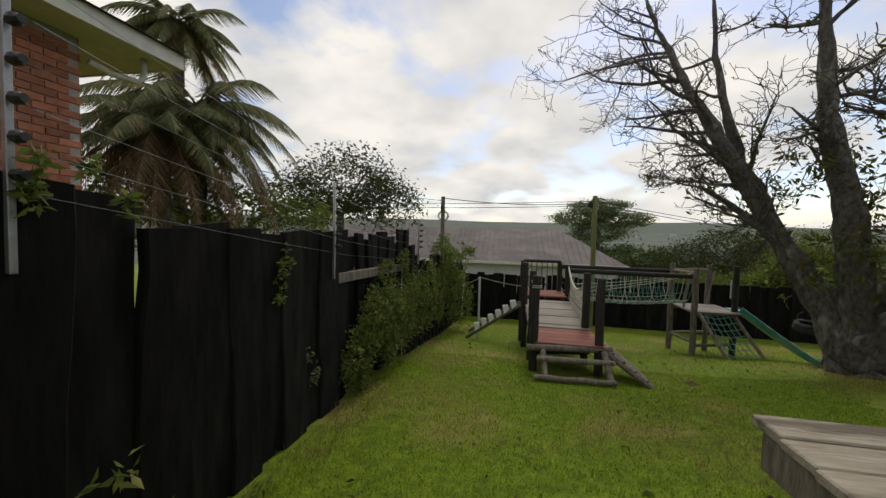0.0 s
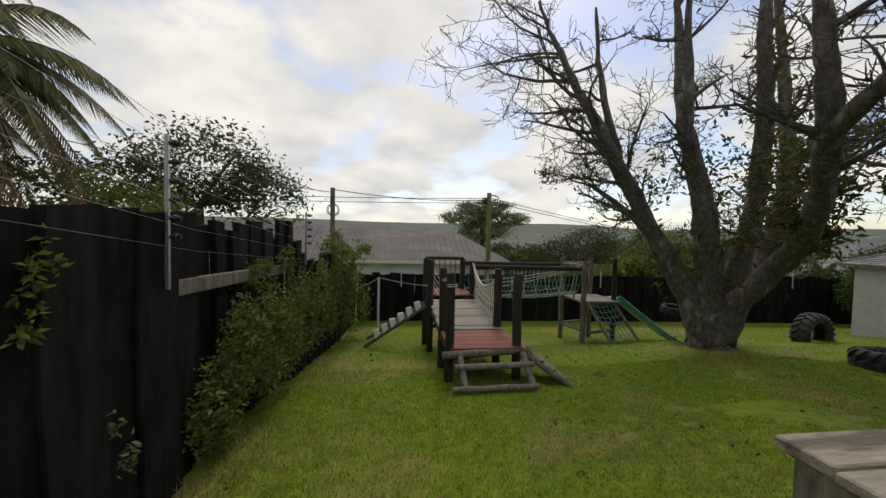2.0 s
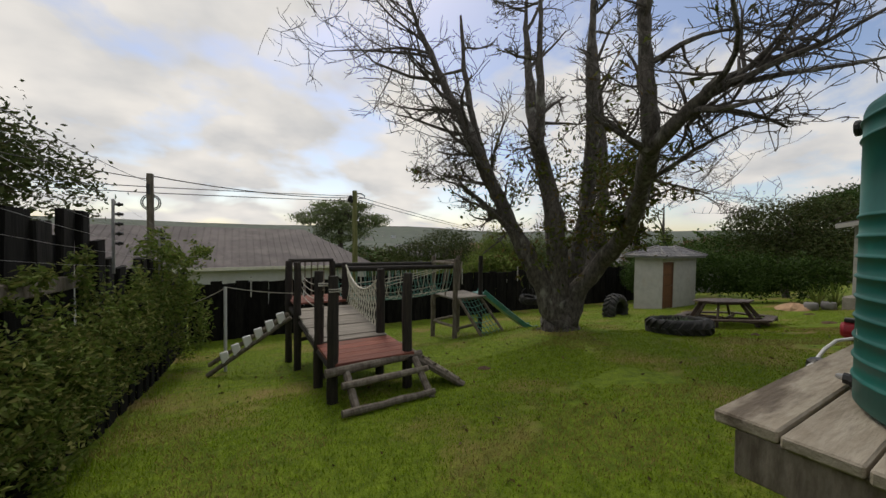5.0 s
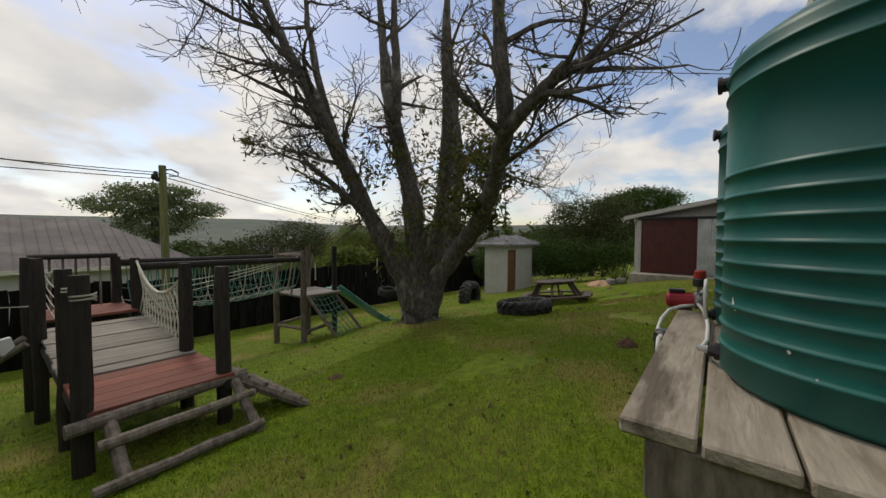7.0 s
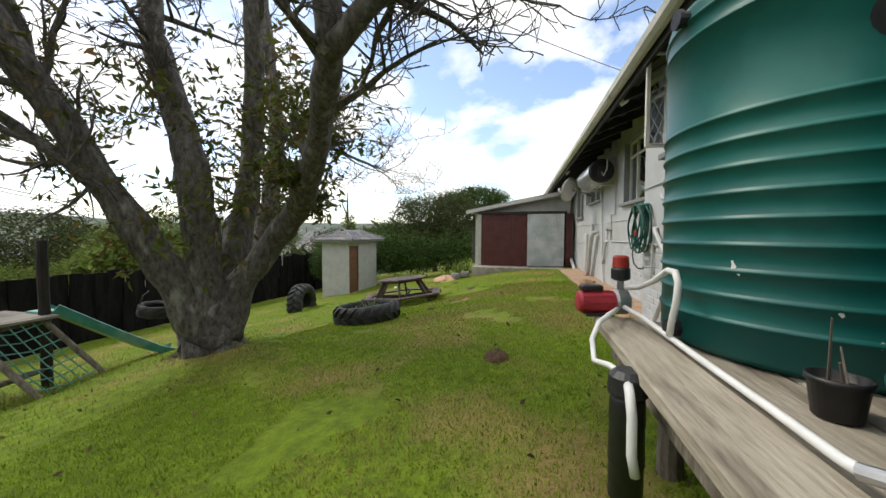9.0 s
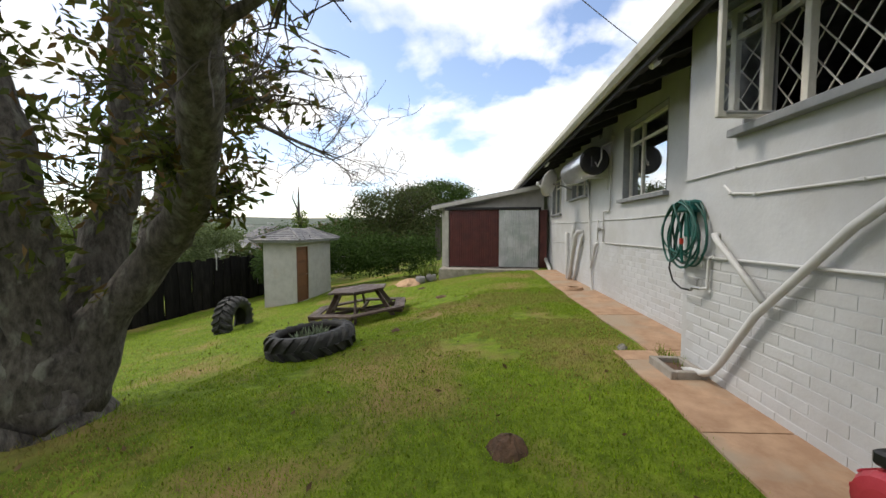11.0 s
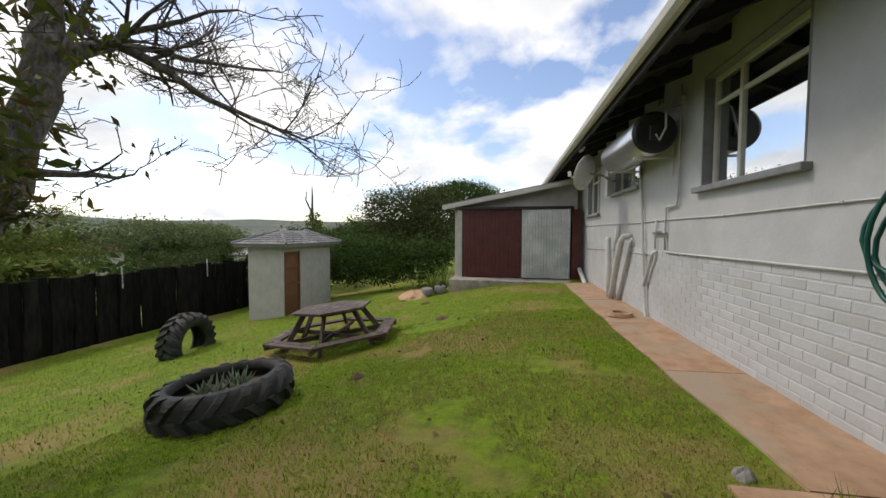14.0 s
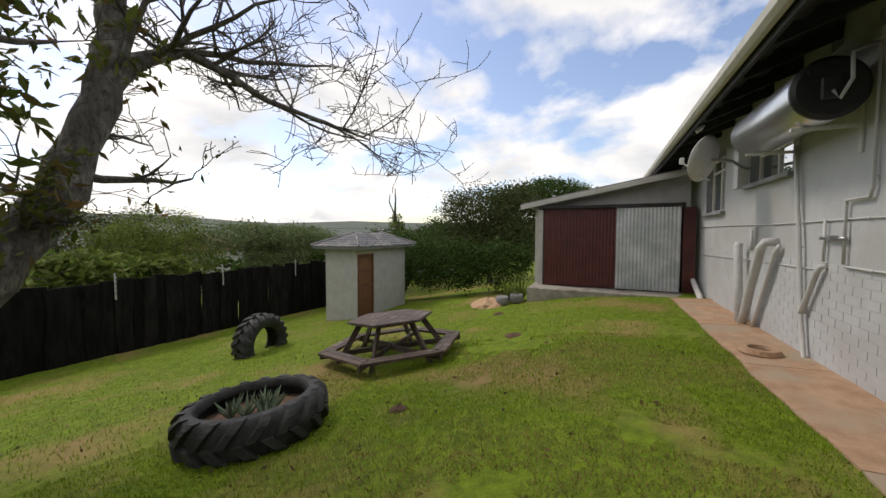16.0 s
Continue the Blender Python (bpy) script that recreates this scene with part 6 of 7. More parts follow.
def palm_tree(x, y, crown, trunk_r, n, L, seed, dry=0.25):
    rg = random.Random(seed)
    rng = np.random.default_rng(seed)
    g = ground_at(x, y)
    t = thing("palm_tree", "tall feather palm with drooping green and dry fronds", "palm", (x, y, g))
    H = crown - g
    b = B()
    tube(b, [(0, 0, -0.2), (0.03, 0, H * 0.5), (0, 0.02, H)], [trunk_r * 1.2, trunk_r, trunk_r * 0.9], 12)
    part("trunk", b, M["bark"], t)
    for k in range(n):
        a = k * 2.399 + rg.uniform(-0.2, 0.2)
        lift = 0.9 - 1.7 * k / n
        isdry = k > n * (1 - dry)
        ln = L * rg.uniform(0.8, 1.1)
        pts = []
        for q in range(9):
            f = q / 8
            r = ln * f * (1 - 0.15 * f)
            z = H + ln * (lift * f * 0.75 - (0.72 + 0.2 * isdry) * f * f)
            pts.append(Vector((r * math.cos(a), r * math.sin(a), z)))
        b = B()
        tube(b, pts, [0.028 * (1 - 0.85 * q / 8) for q in range(9)], 5, False)
        side = Vector((-math.sin(a), math.cos(a), 0))
        for q in range(1, 60):
            f = 0.12 + 0.86 * q / 60
            s = f * 8
            i = min(int(s), 7)
            p = pts[i].lerp(pts[i + 1], s - i)
            fw = (pts[i + 1] - pts[i]).normalized()
            ll = 0.62 * math.sin(math.pi * min(f * 0.9 + 0.12, 1)) * L / 2.6
            for sg in (-1, 1):
                d = (side * sg * 0.75 + fw * 0.5 + Vector((0, 0, -0.55 - 0.3 * rg.random()))).normalized()
                w = fw * 0.026
                b.faces.new([b.verts.new(v) for v in (p - w, p + w, p + d * ll)])
        part("frond", b, M["drypalm"] if isdry else M["palm"], t)
    return t


palm_tree(-8.0, 7.9, 4.6, 0.18, 46, 3.0, 1, 0.35)
palm_tree(-10.0, 9.2, 7.6, 0.16, 34, 2.3, 2, 0.2)
palm_tree(-7.6, 6.6, 3.7, 0.14, 34, 2.4, 3, 0.5)
clump("garden_tree", "dark leafy shrub under the palms", "tree", [((-7.2, 8.6, 2.0), (1.2, 1.2, 0.9)), ((-8.8, 7.0, 2.0), (1.6, 1.2, 1.0)), ((-6.0, 9.4, 1.9), (0.9, 0.9, 0.6))], 0.16, M["bright"], 4200, 61, ((-7.2, 8.4, -0.6), 0.12))


# ---- poles and lines ----
def street_poles():
    p = thing("corner_pole", "weathered timber pole with a coil of cable", "utility pole", AT(-2.05, 10.5))
    z = ground_at(-2.05, 10.5) + 0.10
    b = B()
    tube(b, [(0, 0, -0.2), (0.01, 0, 1.8), (0, 0, 2.72 - z)], [0.07, 0.065, 0.058], 10)
    part("pole", b, M["pole"], p)
    b = B()
    for r in (0.16, 0.13):
        tube(b, [(r * math.cos(q), 0.08, 2.15 - z + r * math.sin(q)) for q in [j * 2 * math.pi / 16 for j in range(17)]], 0.012, 5)
    part("cable_coil", b, M["black"], p)
    b = B()
    rod(b, (-0.02, -0.07, 2.3 - z), (-0.02, -0.07, 2.5 - z), 0.03, n=7)
    part("clamp", b, M["black"], p)
    q = thing("street_pole", "mossy green timber pole with black fittings", "utility pole", AT(2.62, 12.3))
    z = ground_at(2.62, 12.3) + 0.41
    b = B()
    tube(b, [(0, 0, -0.2), (0.02, 0, 2.0), (0, 0, 3.27 - z)], [0.095, 0.085, 0.075], 10)
    part("pole", b, M["greenpole"], q)
    b = B()
    tube(b, [(0, 0, 3.17 - z), (0.18, 0, 3.20 - z), (0.32, 0, 3.14 - z), (0.30, 0, 3.06 - z), (0.12, 0, 3.04 - z)], 0.018, 6)
    part("bracket", b, M["black"], q)
    for dx, dz in ((-0.13, 3.05), (-0.10, 2.95), (-0.17, 2.98)):
        b = B()
        tube(b, [(dx, 0, dz - z - 0.07), (dx, 0, dz - z), (dx, 0, dz - z + 0.07)], [0.03, 0.06, 0.03], 8)
        part("insulator", b, M["black"], q)
    lines = [((-2.05, 10.5, 2.58), (2.62, 12.3, 2.64), 0.12, 0.011), ((-2.05, 10.5, 2.5), (-9.0, 6.0, 3.6), 0.2, 0.009), ((2.62, 12.3, 2.71), (26.0, 24.0, 1.6), 0.5, 0.011), ((2.62, 12.3, 2.6), (26.0, 23.0, 1.4), 0.5, 0.011),
             ((2.62, 12.3, 2.69), (-30.0, 14.0, 4.0), 0.6, 0.011), ((2.62, 12.3, 2.54), (-30.0, 13.0, 3.8), 0.6, 0.011), ((4.1, 4.0, 3.4), (8.6, 0.6, 4.0), 0.05, 0.006), ((-1.585, 3.1, 2.0), (-2.05, 10.5, 2.45), 0.05, 0.004), ((26, 24, 1.6), (60, 26, 3.0), 0.4, 0.014)]
    for a, c, sag, r in lines:
        b = B()
        prope(b, a, c, sag, r, 14)
        o = link("overhead_line", b, M["black"])
        tagged(o, "thin black overhead cable", "cable", "overhead lines")


street_poles()


# ---- neighbouring buildings ----
def build_neighbour():
    n = thing("neighbour_house", "low white house with a weathered corrugated hip roof", "house")
    ex, ey, ez = 6.7, 21.9, -0.15
    west, depth, zr = -16.0, 9.0, 1.95
    part("wall", slab(B(), west + 0.5, ex - 0.45, ey + 0.45, ey + 0.65, -5.0, ez + 0.05), M["white"], n)
    part("wall", slab(B(), ex - 0.65, ex - 0.45, ey + 0.65, ey + depth - 0.4, -5.0, ez + 0.05), M["white"], n)
    part("roof", hip_roof(B(), west, ex, ey, ey + depth, ez, zr, 3.4), M["farroof"], n)
    b = B()
    slab(b, west, ex, ey - 0.04, ey - 0.005, ez - 0.12, ez + 0.03)
    part("gutter", b, M["cream"], n)
    r = thing("red_roof_house", "far house with a dull red roof", "house")
    part("wall", slab(B(), 22.0, 28.0, 34.0, 38.0, -6, -0.3), M["cladding"], r)
    part("roof", hip_roof(B(), 21.5, 28.5, 33.5, 38.5, -0.3, 1.1, 2.0), M["redroof"], r)
    for (x, y, w, z, zt) in ((34, 15, 6, -0.2, 0.7), (29, 21, 6, -0.6, 0.4), (45, 30, 9, 0.2, 1.6), (20, 52, 9, -1.2, 0.6)):
        h = thing("far_house", "far pale house among trees", "house", group="far houses")
        part("wall", slab(B(), x + 0.3, x + w - 0.3, y + 0.3, y + 3.7, -6, z), M["white"], h)
        part("roof", hip_roof(B(), x, x + w, y, y + 4, z, zt, 1.5), M["tilegrey"], h)
    far = random.Random(90)
    for k in range(36):
        a = radians(far.uniform(20, 118))
        d = far.uniform(500, 1100)
        x, y, s = d * math.cos(a), d * math.sin(a), far.uniform(7, 15)
        z = ground_at(x, y)
        b = B()
        slab(b, x, x + s, y, y + s * 0.7, z - 3, z + far.uniform(3, 6))
        o = link("far_building", b, M["white"] if k % 2 else M["cladding"])
        tagged(o, "tiny pale building on the far hillside", "building", "hillside town")


def hip_roof(b, x0, x1, y0, y1, z0, z1, hip):
    ym = (y0 + y1) / 2
    pts = [(x0, y0, z0), (x1, y0, z0), (x1, y1, z0), (x0, y1, z0), (x0 + hip, ym, z1), (x1 - hip, ym, z1)]
    v = [b.verts.new(p) for p in pts]
    w = [b.verts.new((p[0], p[1], p[2] - 0.06)) for p in pts]
    for f in ((0, 1, 5, 4), (1, 2, 5), (2, 3, 4, 5), (3, 0, 4)):
        b.faces.new([v[k] for k in f])
        b.faces.new([w[k] for k in f][::-1])
    for k in range(4):
        b.faces.new((w[k], w[(k + 1) % 4], v[(k + 1) % 4], v[k]))
    # raised ribs of the sheeting down the front slope
    n = int((x1 - x0) / 0.35)
    for k in range(1, n):
        x = x0 + (x1 - x0) * k / n
        f = min(1.0, (x - x0) / hip, (x1 - x) / hip)
        a, c = Vector((x, y0, z0 + 0.012)), Vector((x, y0 + (ym - y0) * f, z0 + (z1 - z0) * f + 0.012))
        if (c - a).length > 0.3:
            tube(b, [a, c], 0.022, 4, False)
    return b


build_neighbour()


def build_brick_house():
    h = thing("brick_house", "red facebrick house behind the fence with cream eaves", "house")
    x, y1 = -5.1, 3.4
    part("wall_core", slab(B(), x - 0.25, x - 0.012, -4.0, y1 - 0.012, -1.0, 3.74), M["mortar"], h)
    part("wall_core", slab(B(), x - 6.0, x - 0.25, y1 - 0.25, y1 - 0.012, -1.0, 3.74), M["mortar"], h)
    me = bpy.data.meshes.new("brick")
    bm = box(B(), (0, 0, 0), (0.03, 0.218, 0.073), None, 0.004)
    bm.to_mesh(me)
    bm.free()
    me.materials.append(M["brickred"])
    rows = 26
    for r in range(rows):
        z = 1.45 + r * 0.085
        y = y1 - 0.11 - (0.114 if r % 2 else 0.0)
        for k in range(9):
            o = new("brick", me)
            o.parent = h
            o.location = (x - 0.008, y - k * 0.229, z)
    part("wall_rest", slab(B(), x - 0.02, x + 0.004, -4.0, y1 - 2.3, -1.0, 3.735), M["brickred"], h)
    part("wall_rest", slab(B(), x - 6.0, x - 0.02, y1 - 0.012, y1 + 0.003, -1.0, 3.735), M["brickred"], h)
    part("soffit", slab(B(), x - 6.0, x + 0.52, -4.0, y1 + 0.85, 3.72, 3.76), M["cream"], h)
    b = B()
    slab(b, x + 0.50, x + 0.53, -4.0, y1 + 0.87, 3.70, 3.90, 0.004)
    slab(b, x - 6.0, x + 0.50, y1 + 0.84, y1 + 0.87, 3.70, 3.90, 0.004)
    part("fascia", b, M["cream"], h)
    b = B()
    v = [b.verts.new(p) for p in ((x + 0.6, -4.0, 3.89), (x + 0.6, y1 + 0.93, 3.89), (x - 6.0, y1 + 0.93, 3.89), (x - 3.0, y1 - 3.0, 5.3), (x - 3.0, -4.0, 5.3), (x - 6.0, -4.0, 3.89))]
    for f in ((0, 1, 3, 4), (1, 2, 3), (2, 5, 4, 3)):
        b.faces.new([v[k] for k in f])
    part("roof", b, M["tilegrey"], h)
    b = B()
    tube(b, [(x + 0.05, y1 + 0.06, 3.48), (x + 0.05, y1 + 0.30, 3.44), (x + 0.20, y1 + 0.52, 3.42), (x + 0.24, y1 + 0.55, 3.50), (x + 0.24, y1 + 0.55, 3.71)], 0.04, 10)
    part("gutter_pipe", b, M["cream"], h, "", True)


build_brick_house()

# ---- fittings on the house wall (u along the wall, v out of it) ----
HW = pose(7.0, 0.53, 0.0, 0, 0, 1.15)


def fitting(name, label, category, group=""):
    t = new(name)
    t.matrix_world = HW
    return tagged(t, label, category, group)


def build_geyser():
    g = fitting("geyser", "silver horizontal water heater with a black end cap on brackets", "water heater")
    u0, u1, v, z, r = 2.52, 4.10, 0.33, 2.43, 0.25
    b = B()
    tube(b, [(u0 + 0.03, v, z), (u0 + 0.05, v, z), (u1 - 0.05, v, z), (u1, v, z)], [r - 0.005, r, r, r - 0.04], 32)
    part("drum", b, M["chrome"], g, "polished silver drum", True)
    b = B()
    tube(b, [(u0 + 0.03, v, z), (u0, v, z), (u0 - 0.02, v, z), (u0 - 0.022, v, z)], [r + 0.004, r + 0.004, r - 0.03, 0.01], 32)
    cap = part("end_cap", b, M["black"], g, "black plastic end cap")
    b = B()
    slab(b, u0 - 0.05, u0 - 0.02, v - 0.06, v + 0.07, z - 0.10, z + 0.08, 0.01)
    part("cover_plate", b, M["black"], cap)
    for q in range(8):
        a = 2 * math.pi * q / 8
        b = B()
        rod(b, (u0 - 0.03, v + 0.20 * math.cos(a), z + 0.20 * math.sin(a)), (u0 - 0.015, v + 0.20 * math.cos(a), z + 0.20 * math.sin(a)), 0.012, n=6)
        part("bolt", b, M["eave"], cap)
    for u in (u0 + 0.25, u1 - 0.25):
        b = B()
        slab(b, u - 0.02, u + 0.02, 0.0, v + 0.15, z - r - 0.03, z - r, 0.003)
        slab(b, u - 0.02, u + 0.02, 0.0, 0.02, z - r - 0.25, z + 0.1, 0.003)
        part("bracket", b, M["pipe"], g)
    b = B()
    tube(b, [(u0 - 0.05, v, z - 0.04), (u0 - 0.10, v - 0.02, z - 0.12), (u0 - 0.12, v - 0.08, z + 0.02), (u0 - 0.06, v - 0.10, z + 0.24), (u0 + 0.02, 0.05, z + 0.32)], 0.014, 7)
    part("flex_pipe", b, M["pipe"], g, "", True)
    b = B()
    slab(b, 2.51, 2.61, 0.0, 0.05, 2.77, 2.86, 0.006)
    part("isolator_box", b, M["pipe"], g)
    c = fitting("tray_box", "white metal box on the wall beside the water heater", "metal box")
    part("box", slab(B(), 5.36, 5.56, 0.0, 0.14, 1.93, 2.62, 0.006), M["pipe"], c)


build_geyser()


def wall_pipe(name, label, pts, r, material="pipe", clips=()):
    t = fitting(name, label, "pipe", "wall pipes")
    b = B()
    tube(b, pts, r, 9)
    part("run", b, M[material], t, "", True)
    for p in clips:
        b = B()
        box(b, p, (0.03, 0.03, 0.02), None, 0.003)
        part("clip", b, M["pipe"], t)
    return t


wall_pipe("copper_pipe", "white painted pipe dropping from the water heater", [(2.56, 0.03, 3.0), (2.56, 0.03, 2.75), (2.55, 0.03, 1.62), (2.58, 0.03, 1.545), (2.88, 0.03, 1.54), (2.885, 0.03, 1.50), (2.885, 0.03, 0.97)], 0.013, clips=[(2.56, 0.02, 2.1), (2.55, 0.02, 1.7)])
wall_pipe("valve_pipe", "painted pipe with a stop valve", [(3.20, 0.03, 1.38), (3.20, 0.03, 0.97)], 0.013)
t = wall_pipe("stop_valve", "dull metal stop valve between two pipes", [(2.86, 0.035, 1.20), (2.96, 0.035, 1.20), (3.1, 0.035, 1.20), (3.25, 0.035, 1.20)], 0.018, "steel")
b = B()
rod(b, (2.97, 0.04, 1.20), (2.97, 0.11, 1.20), 0.03, n=8)
part("wheel", b, M["steel"], t)
wall_pipe("drain_pipe", "painted downpipe with a swept bend to the gully", [(3.80, 0.05, 2.22), (3.70, 0.05, 1.50), (3.67, 0.05, 1.40), (3.51, 0.05, 0.30), (3.42, 0.05, -0.05), (3.38, 0.10, -0.11), (3.50, 0.28, -0.12)], 0.022, clips=[(3.63, 0.03, 1.1), (3.53, 0.03, 0.4)])
wall_pipe("drain_branch", "painted branch pipe joining the downpipe", [(3.20, 0.0, 0.93), (3.20, 0.05, 0.92), (3.26, 0.05, 0.86), (3.47, 0.05, 0.50), (3.52, 0.05, 0.40)], 0.026)
wall_pipe("soil_pipe", "wide painted soil pipe standing on the path", [(5.29, 0.10, 1.10), (5.28, 0.12, 1.06), (5.20, 0.12, 0.5), (5.10, 0.12, -0.16)], 0.055)
wall_pipe("soil_branch", "wide painted soil pipe slanting into the stack", [(4.28, 0.0, 1.14), (4.28, 0.13, 1.13), (4.34, 0.15, 1.06), (4.72, 0.14, 0.40), (4.86, 0.13, 0.14), (4.98, 0.13, -0.05)], 0.055)
wall_pipe("soil_branch", "narrow painted pipe beside the soil stack", [(4.12, 0.04, 1.10), (4.18, 0.06, 1.02), (4.66, 0.06, 0.20), (4.80, 0.06, -0.06)], 0.025)
wall_pipe("soil_pipe", "wide painted pipe slanting from the far wall", [(8.6, 0.05, 0.40), (8.5, 0.12, 0.33), (7.35, 0.14, -0.06), (7.12, 0.18, -0.14), (7.0, 0.22, -0.16)], 0.055)
wall_pipe("vent_pipe", "thin painted pipe on the wall", [(4.92, 0.03, 1.36), (4.92, 0.03, 1.05)], 0.02)
wall_pipe("vent_pipe", "thin painted pipe on the wall", [(5.05, 0.03, 1.30), (5.05, 0.03, 1.0)], 0.02)
E1 = EXT
wall_pipe("waste_pipe", "white plastic waste pipe slanting down the near wall", [(-1.12, E1 - 0.01, 1.16), (-1.13, E1 + 0.04, 1.16), (-1.18, E1 + 0.05, 1.12), (-1.42, E1 + 0.05, 0.93), (-1.66, E1 + 0.05, 0.73)], 0.024)
wall_pipe("waste_pipe", "white plastic waste pipe draining into the gully", [(-2.9, E1 + 0.05, 1.75), (-2.2, E1 + 0.05, 1.22), (-1.62, E1 + 0.06, 0.63), (-1.30, E1 + 0.07, 0.17), (-1.22, E1 + 0.08, 0.07), (-1.14, E1 + 0.09, 0.03), (-1.0, E1 + 0.10, 0.0), (-0.86, E1 + 0.11, -0.05)], 0.026)
for nm, lab, pts, r in (
    ("wall_cable", "thin white cable clipped along the wall", [(STEP + 0.01, 0.01, 1.40), (0.36, 0.012, 1.395), (1.6, 0.012, 1.37), (2.6, 0.012, 1.375), (4.4, 0.012, 1.36), (6.0, 0.012, 1.38), (8.6, 0.012, 1.38)], 0.007),
    ("wall_cable", "thin white cable clipped along the wall", [(-4.0, E1 + 0.01, 1.67), (-2.5, E1 + 0.012, 1.66), (-1.3, E1 + 0.012, 1.665), (STEP, E1 + 0.012, 1.65)], 0.007),
    ("wall_pipe_line", "thin painted pipe along the top of the brickwork", [(-4.6, E1 + 0.02, 1.0), (-2.5, E1 + 0.022, 0.995), (-0.86, E1 + 0.022, 0.972)], 0.011),
    ("wall_pipe_line", "thin painted pipe along the top of the brickwork", [(STEP + 0.01, 0.02, 0.975), (1.2, 0.022, 0.96), (2.5, 0.022, 0.945), (2.9, 0.022, 0.95)], 0.010),
    ("wall_cable", "thin white cable sagging on the near wall", [(-3.6, E1 + 0.012, 1.48), (-2.2, E1 + 0.012, 1.46), (-1.5, E1 + 0.012, 1.455), (-1.26, E1 + 0.012, 1.48), (-1.16, E1 + 0.0, 1.55)], 0.009),
    ("wall_cable", "thin white cable on the far wall", [(3.3, 0.012, 0.88), (5.2, 0.012, 0.86), (7.7, 0.012, 0.79)], 0.008),
):
    wall_pipe(nm, lab, pts, r, clips=[(p[0], p[1], p[2]) for p in pts[1:-1]])


def build_tap():
    t = fitting("garden_tap", "white painted garden tap on a bent standpipe", "tap")
    b = B()
    tube(b, [(-1.10, E1 + 0.022, 0.985), (-1.06, E1 + 0.03, 0.97), (-1.05, E1 + 0.03, 0.76), (-1.07, E1 + 0.04, 0.72), (-1.01, E1 + 0.06, 0.71)], 0.013, 8)
    part("standpipe", b, M["pipe"], t, "", True)
    b = B()
    tube(b, [(-1.01, E1 + 0.06, 0.71), (-0.94, E1 + 0.08, 0.71), (-0.92, E1 + 0.085, 0.68)], [0.016, 0.016, 0.012], 8)
    rod(b, (-0.98, E1 + 0.07, 0.72), (-0.98, E1 + 0.07, 0.78), 0.008)
    box(b, (-0.98, E1 + 0.07, 0.785), (0.05, 0.012, 0.012))
    part("tap_body", b, M["steel"], t)
    h = fitting("garden_hose", "coiled green garden hose hanging on a wall reel hook", "hose")
    rg = random.Random(9)
    cu = -0.78
    b = B()
    slab(b, cu - 0.12, cu + 0.10, E1, E1 + 0.12, 1.36, 1.46, 0.015)
    slab(b, cu - 0.05, cu + 0.05, E1, E1 + 0.06, 1.14, 1.38, 0.01)
    part("hook", b, M["tank"], h, "green plastic hose hook")
    for k in range(11):
        ru, rz = rg.uniform(0.14, 0.27), rg.uniform(0.22, 0.32)
        ou, ov = rg.uniform(-0.07, 0.09), E1 + 0.03 + 0.012 * k
        top = 1.45 + rg.uniform(-0.02, 0.02)
        b = B()
        pts = []
        for q in range(25):
            a = 2 * math.pi * q / 24
            pts.append((cu + ou + ru * math.sin(a) * (1.0 - 0.25 * math.cos(a)), ov + 0.01 * math.sin(3 * a + k), top - rz + rz * math.cos(a)))
        tube(b, pts, 0.0095, 6)
        part("coil", b, M["hose"], h, "", True)
    b = B()
    tube(b, [(cu + 0.16, E1 + 0.1, 1.0), (cu + 0.15, E1 + 0.12, 0.84), (cu + 0.08, E1 + 0.12, 0.73), (cu - 0.04, E1 + 0.11, 0.68), (-0.92, E1 + 0.085, 0.68)], 0.0085, 6)
    part("tail", b, M["black"], h, "", True)
    b = B()
    tube(b, [(cu - 0.13, E1 + 0.17, 1.13), (cu - 0.13, E1 + 0.17, 1.08)], [0.018, 0.016], 8)
    part("connector", b, M["red"], h, "red hose connector")
    b = B()
    tube(b, [(cu - 0.13, E1 + 0.17, 1.08), (cu - 0.135, E1 + 0.16, 0.92)], [0.013, 0.011], 8)
    part("nozzle", b, M["hose"], h)


build_tap()


def build_gully():
    g = fitting("drain_gully", "square concrete drain gully in the path", "drain")
    zt = ground_at(6.1, 1.15) + 0.085
    u0, u1, v0, v1 = -1.11, -0.72, EXT + 0.03, EXT + 0.32
    b = B()
    slab(b, u0, u1, v0, v0 + 0.05, zt - 0.15, zt, 0.006)
    slab(b, u0, u1, v1 - 0.05, v1, zt - 0.15, zt, 0.006)
    slab(b, u0, u0 + 0.05, v0 + 0.05, v1 - 0.05, zt - 0.15, zt, 0.006)
    slab(b, u1 - 0.05, u1, v0 + 0.05, v1 - 0.05, zt - 0.15, zt, 0.006)
    part("kerb", b, M["concrete"], g)
    part("basin", slab(B(), u0 + 0.05, u1 - 0.05, v0 + 0.05, v1 - 0.05, zt - 0.08, zt - 0.045), M["soil"], g)
    k = fitting("drain_gully", "round concrete gully ring at the path", "drain")
    z2 = ground_at(10.45, 1.0) + 0.03
    part("ring", spin(B(), [(0.10, 0.0), (0.11, 0.05), (0.17, 0.05), (0.19, 0.0)], 20, (3.45, 0.40, z2)), M["path"], k)
    part("basin", spin(B(), [(0.11, 0.02), (0.0, 0.015)], 16, (3.45, 0.40, z2)), M["soil"], k)


build_gully()


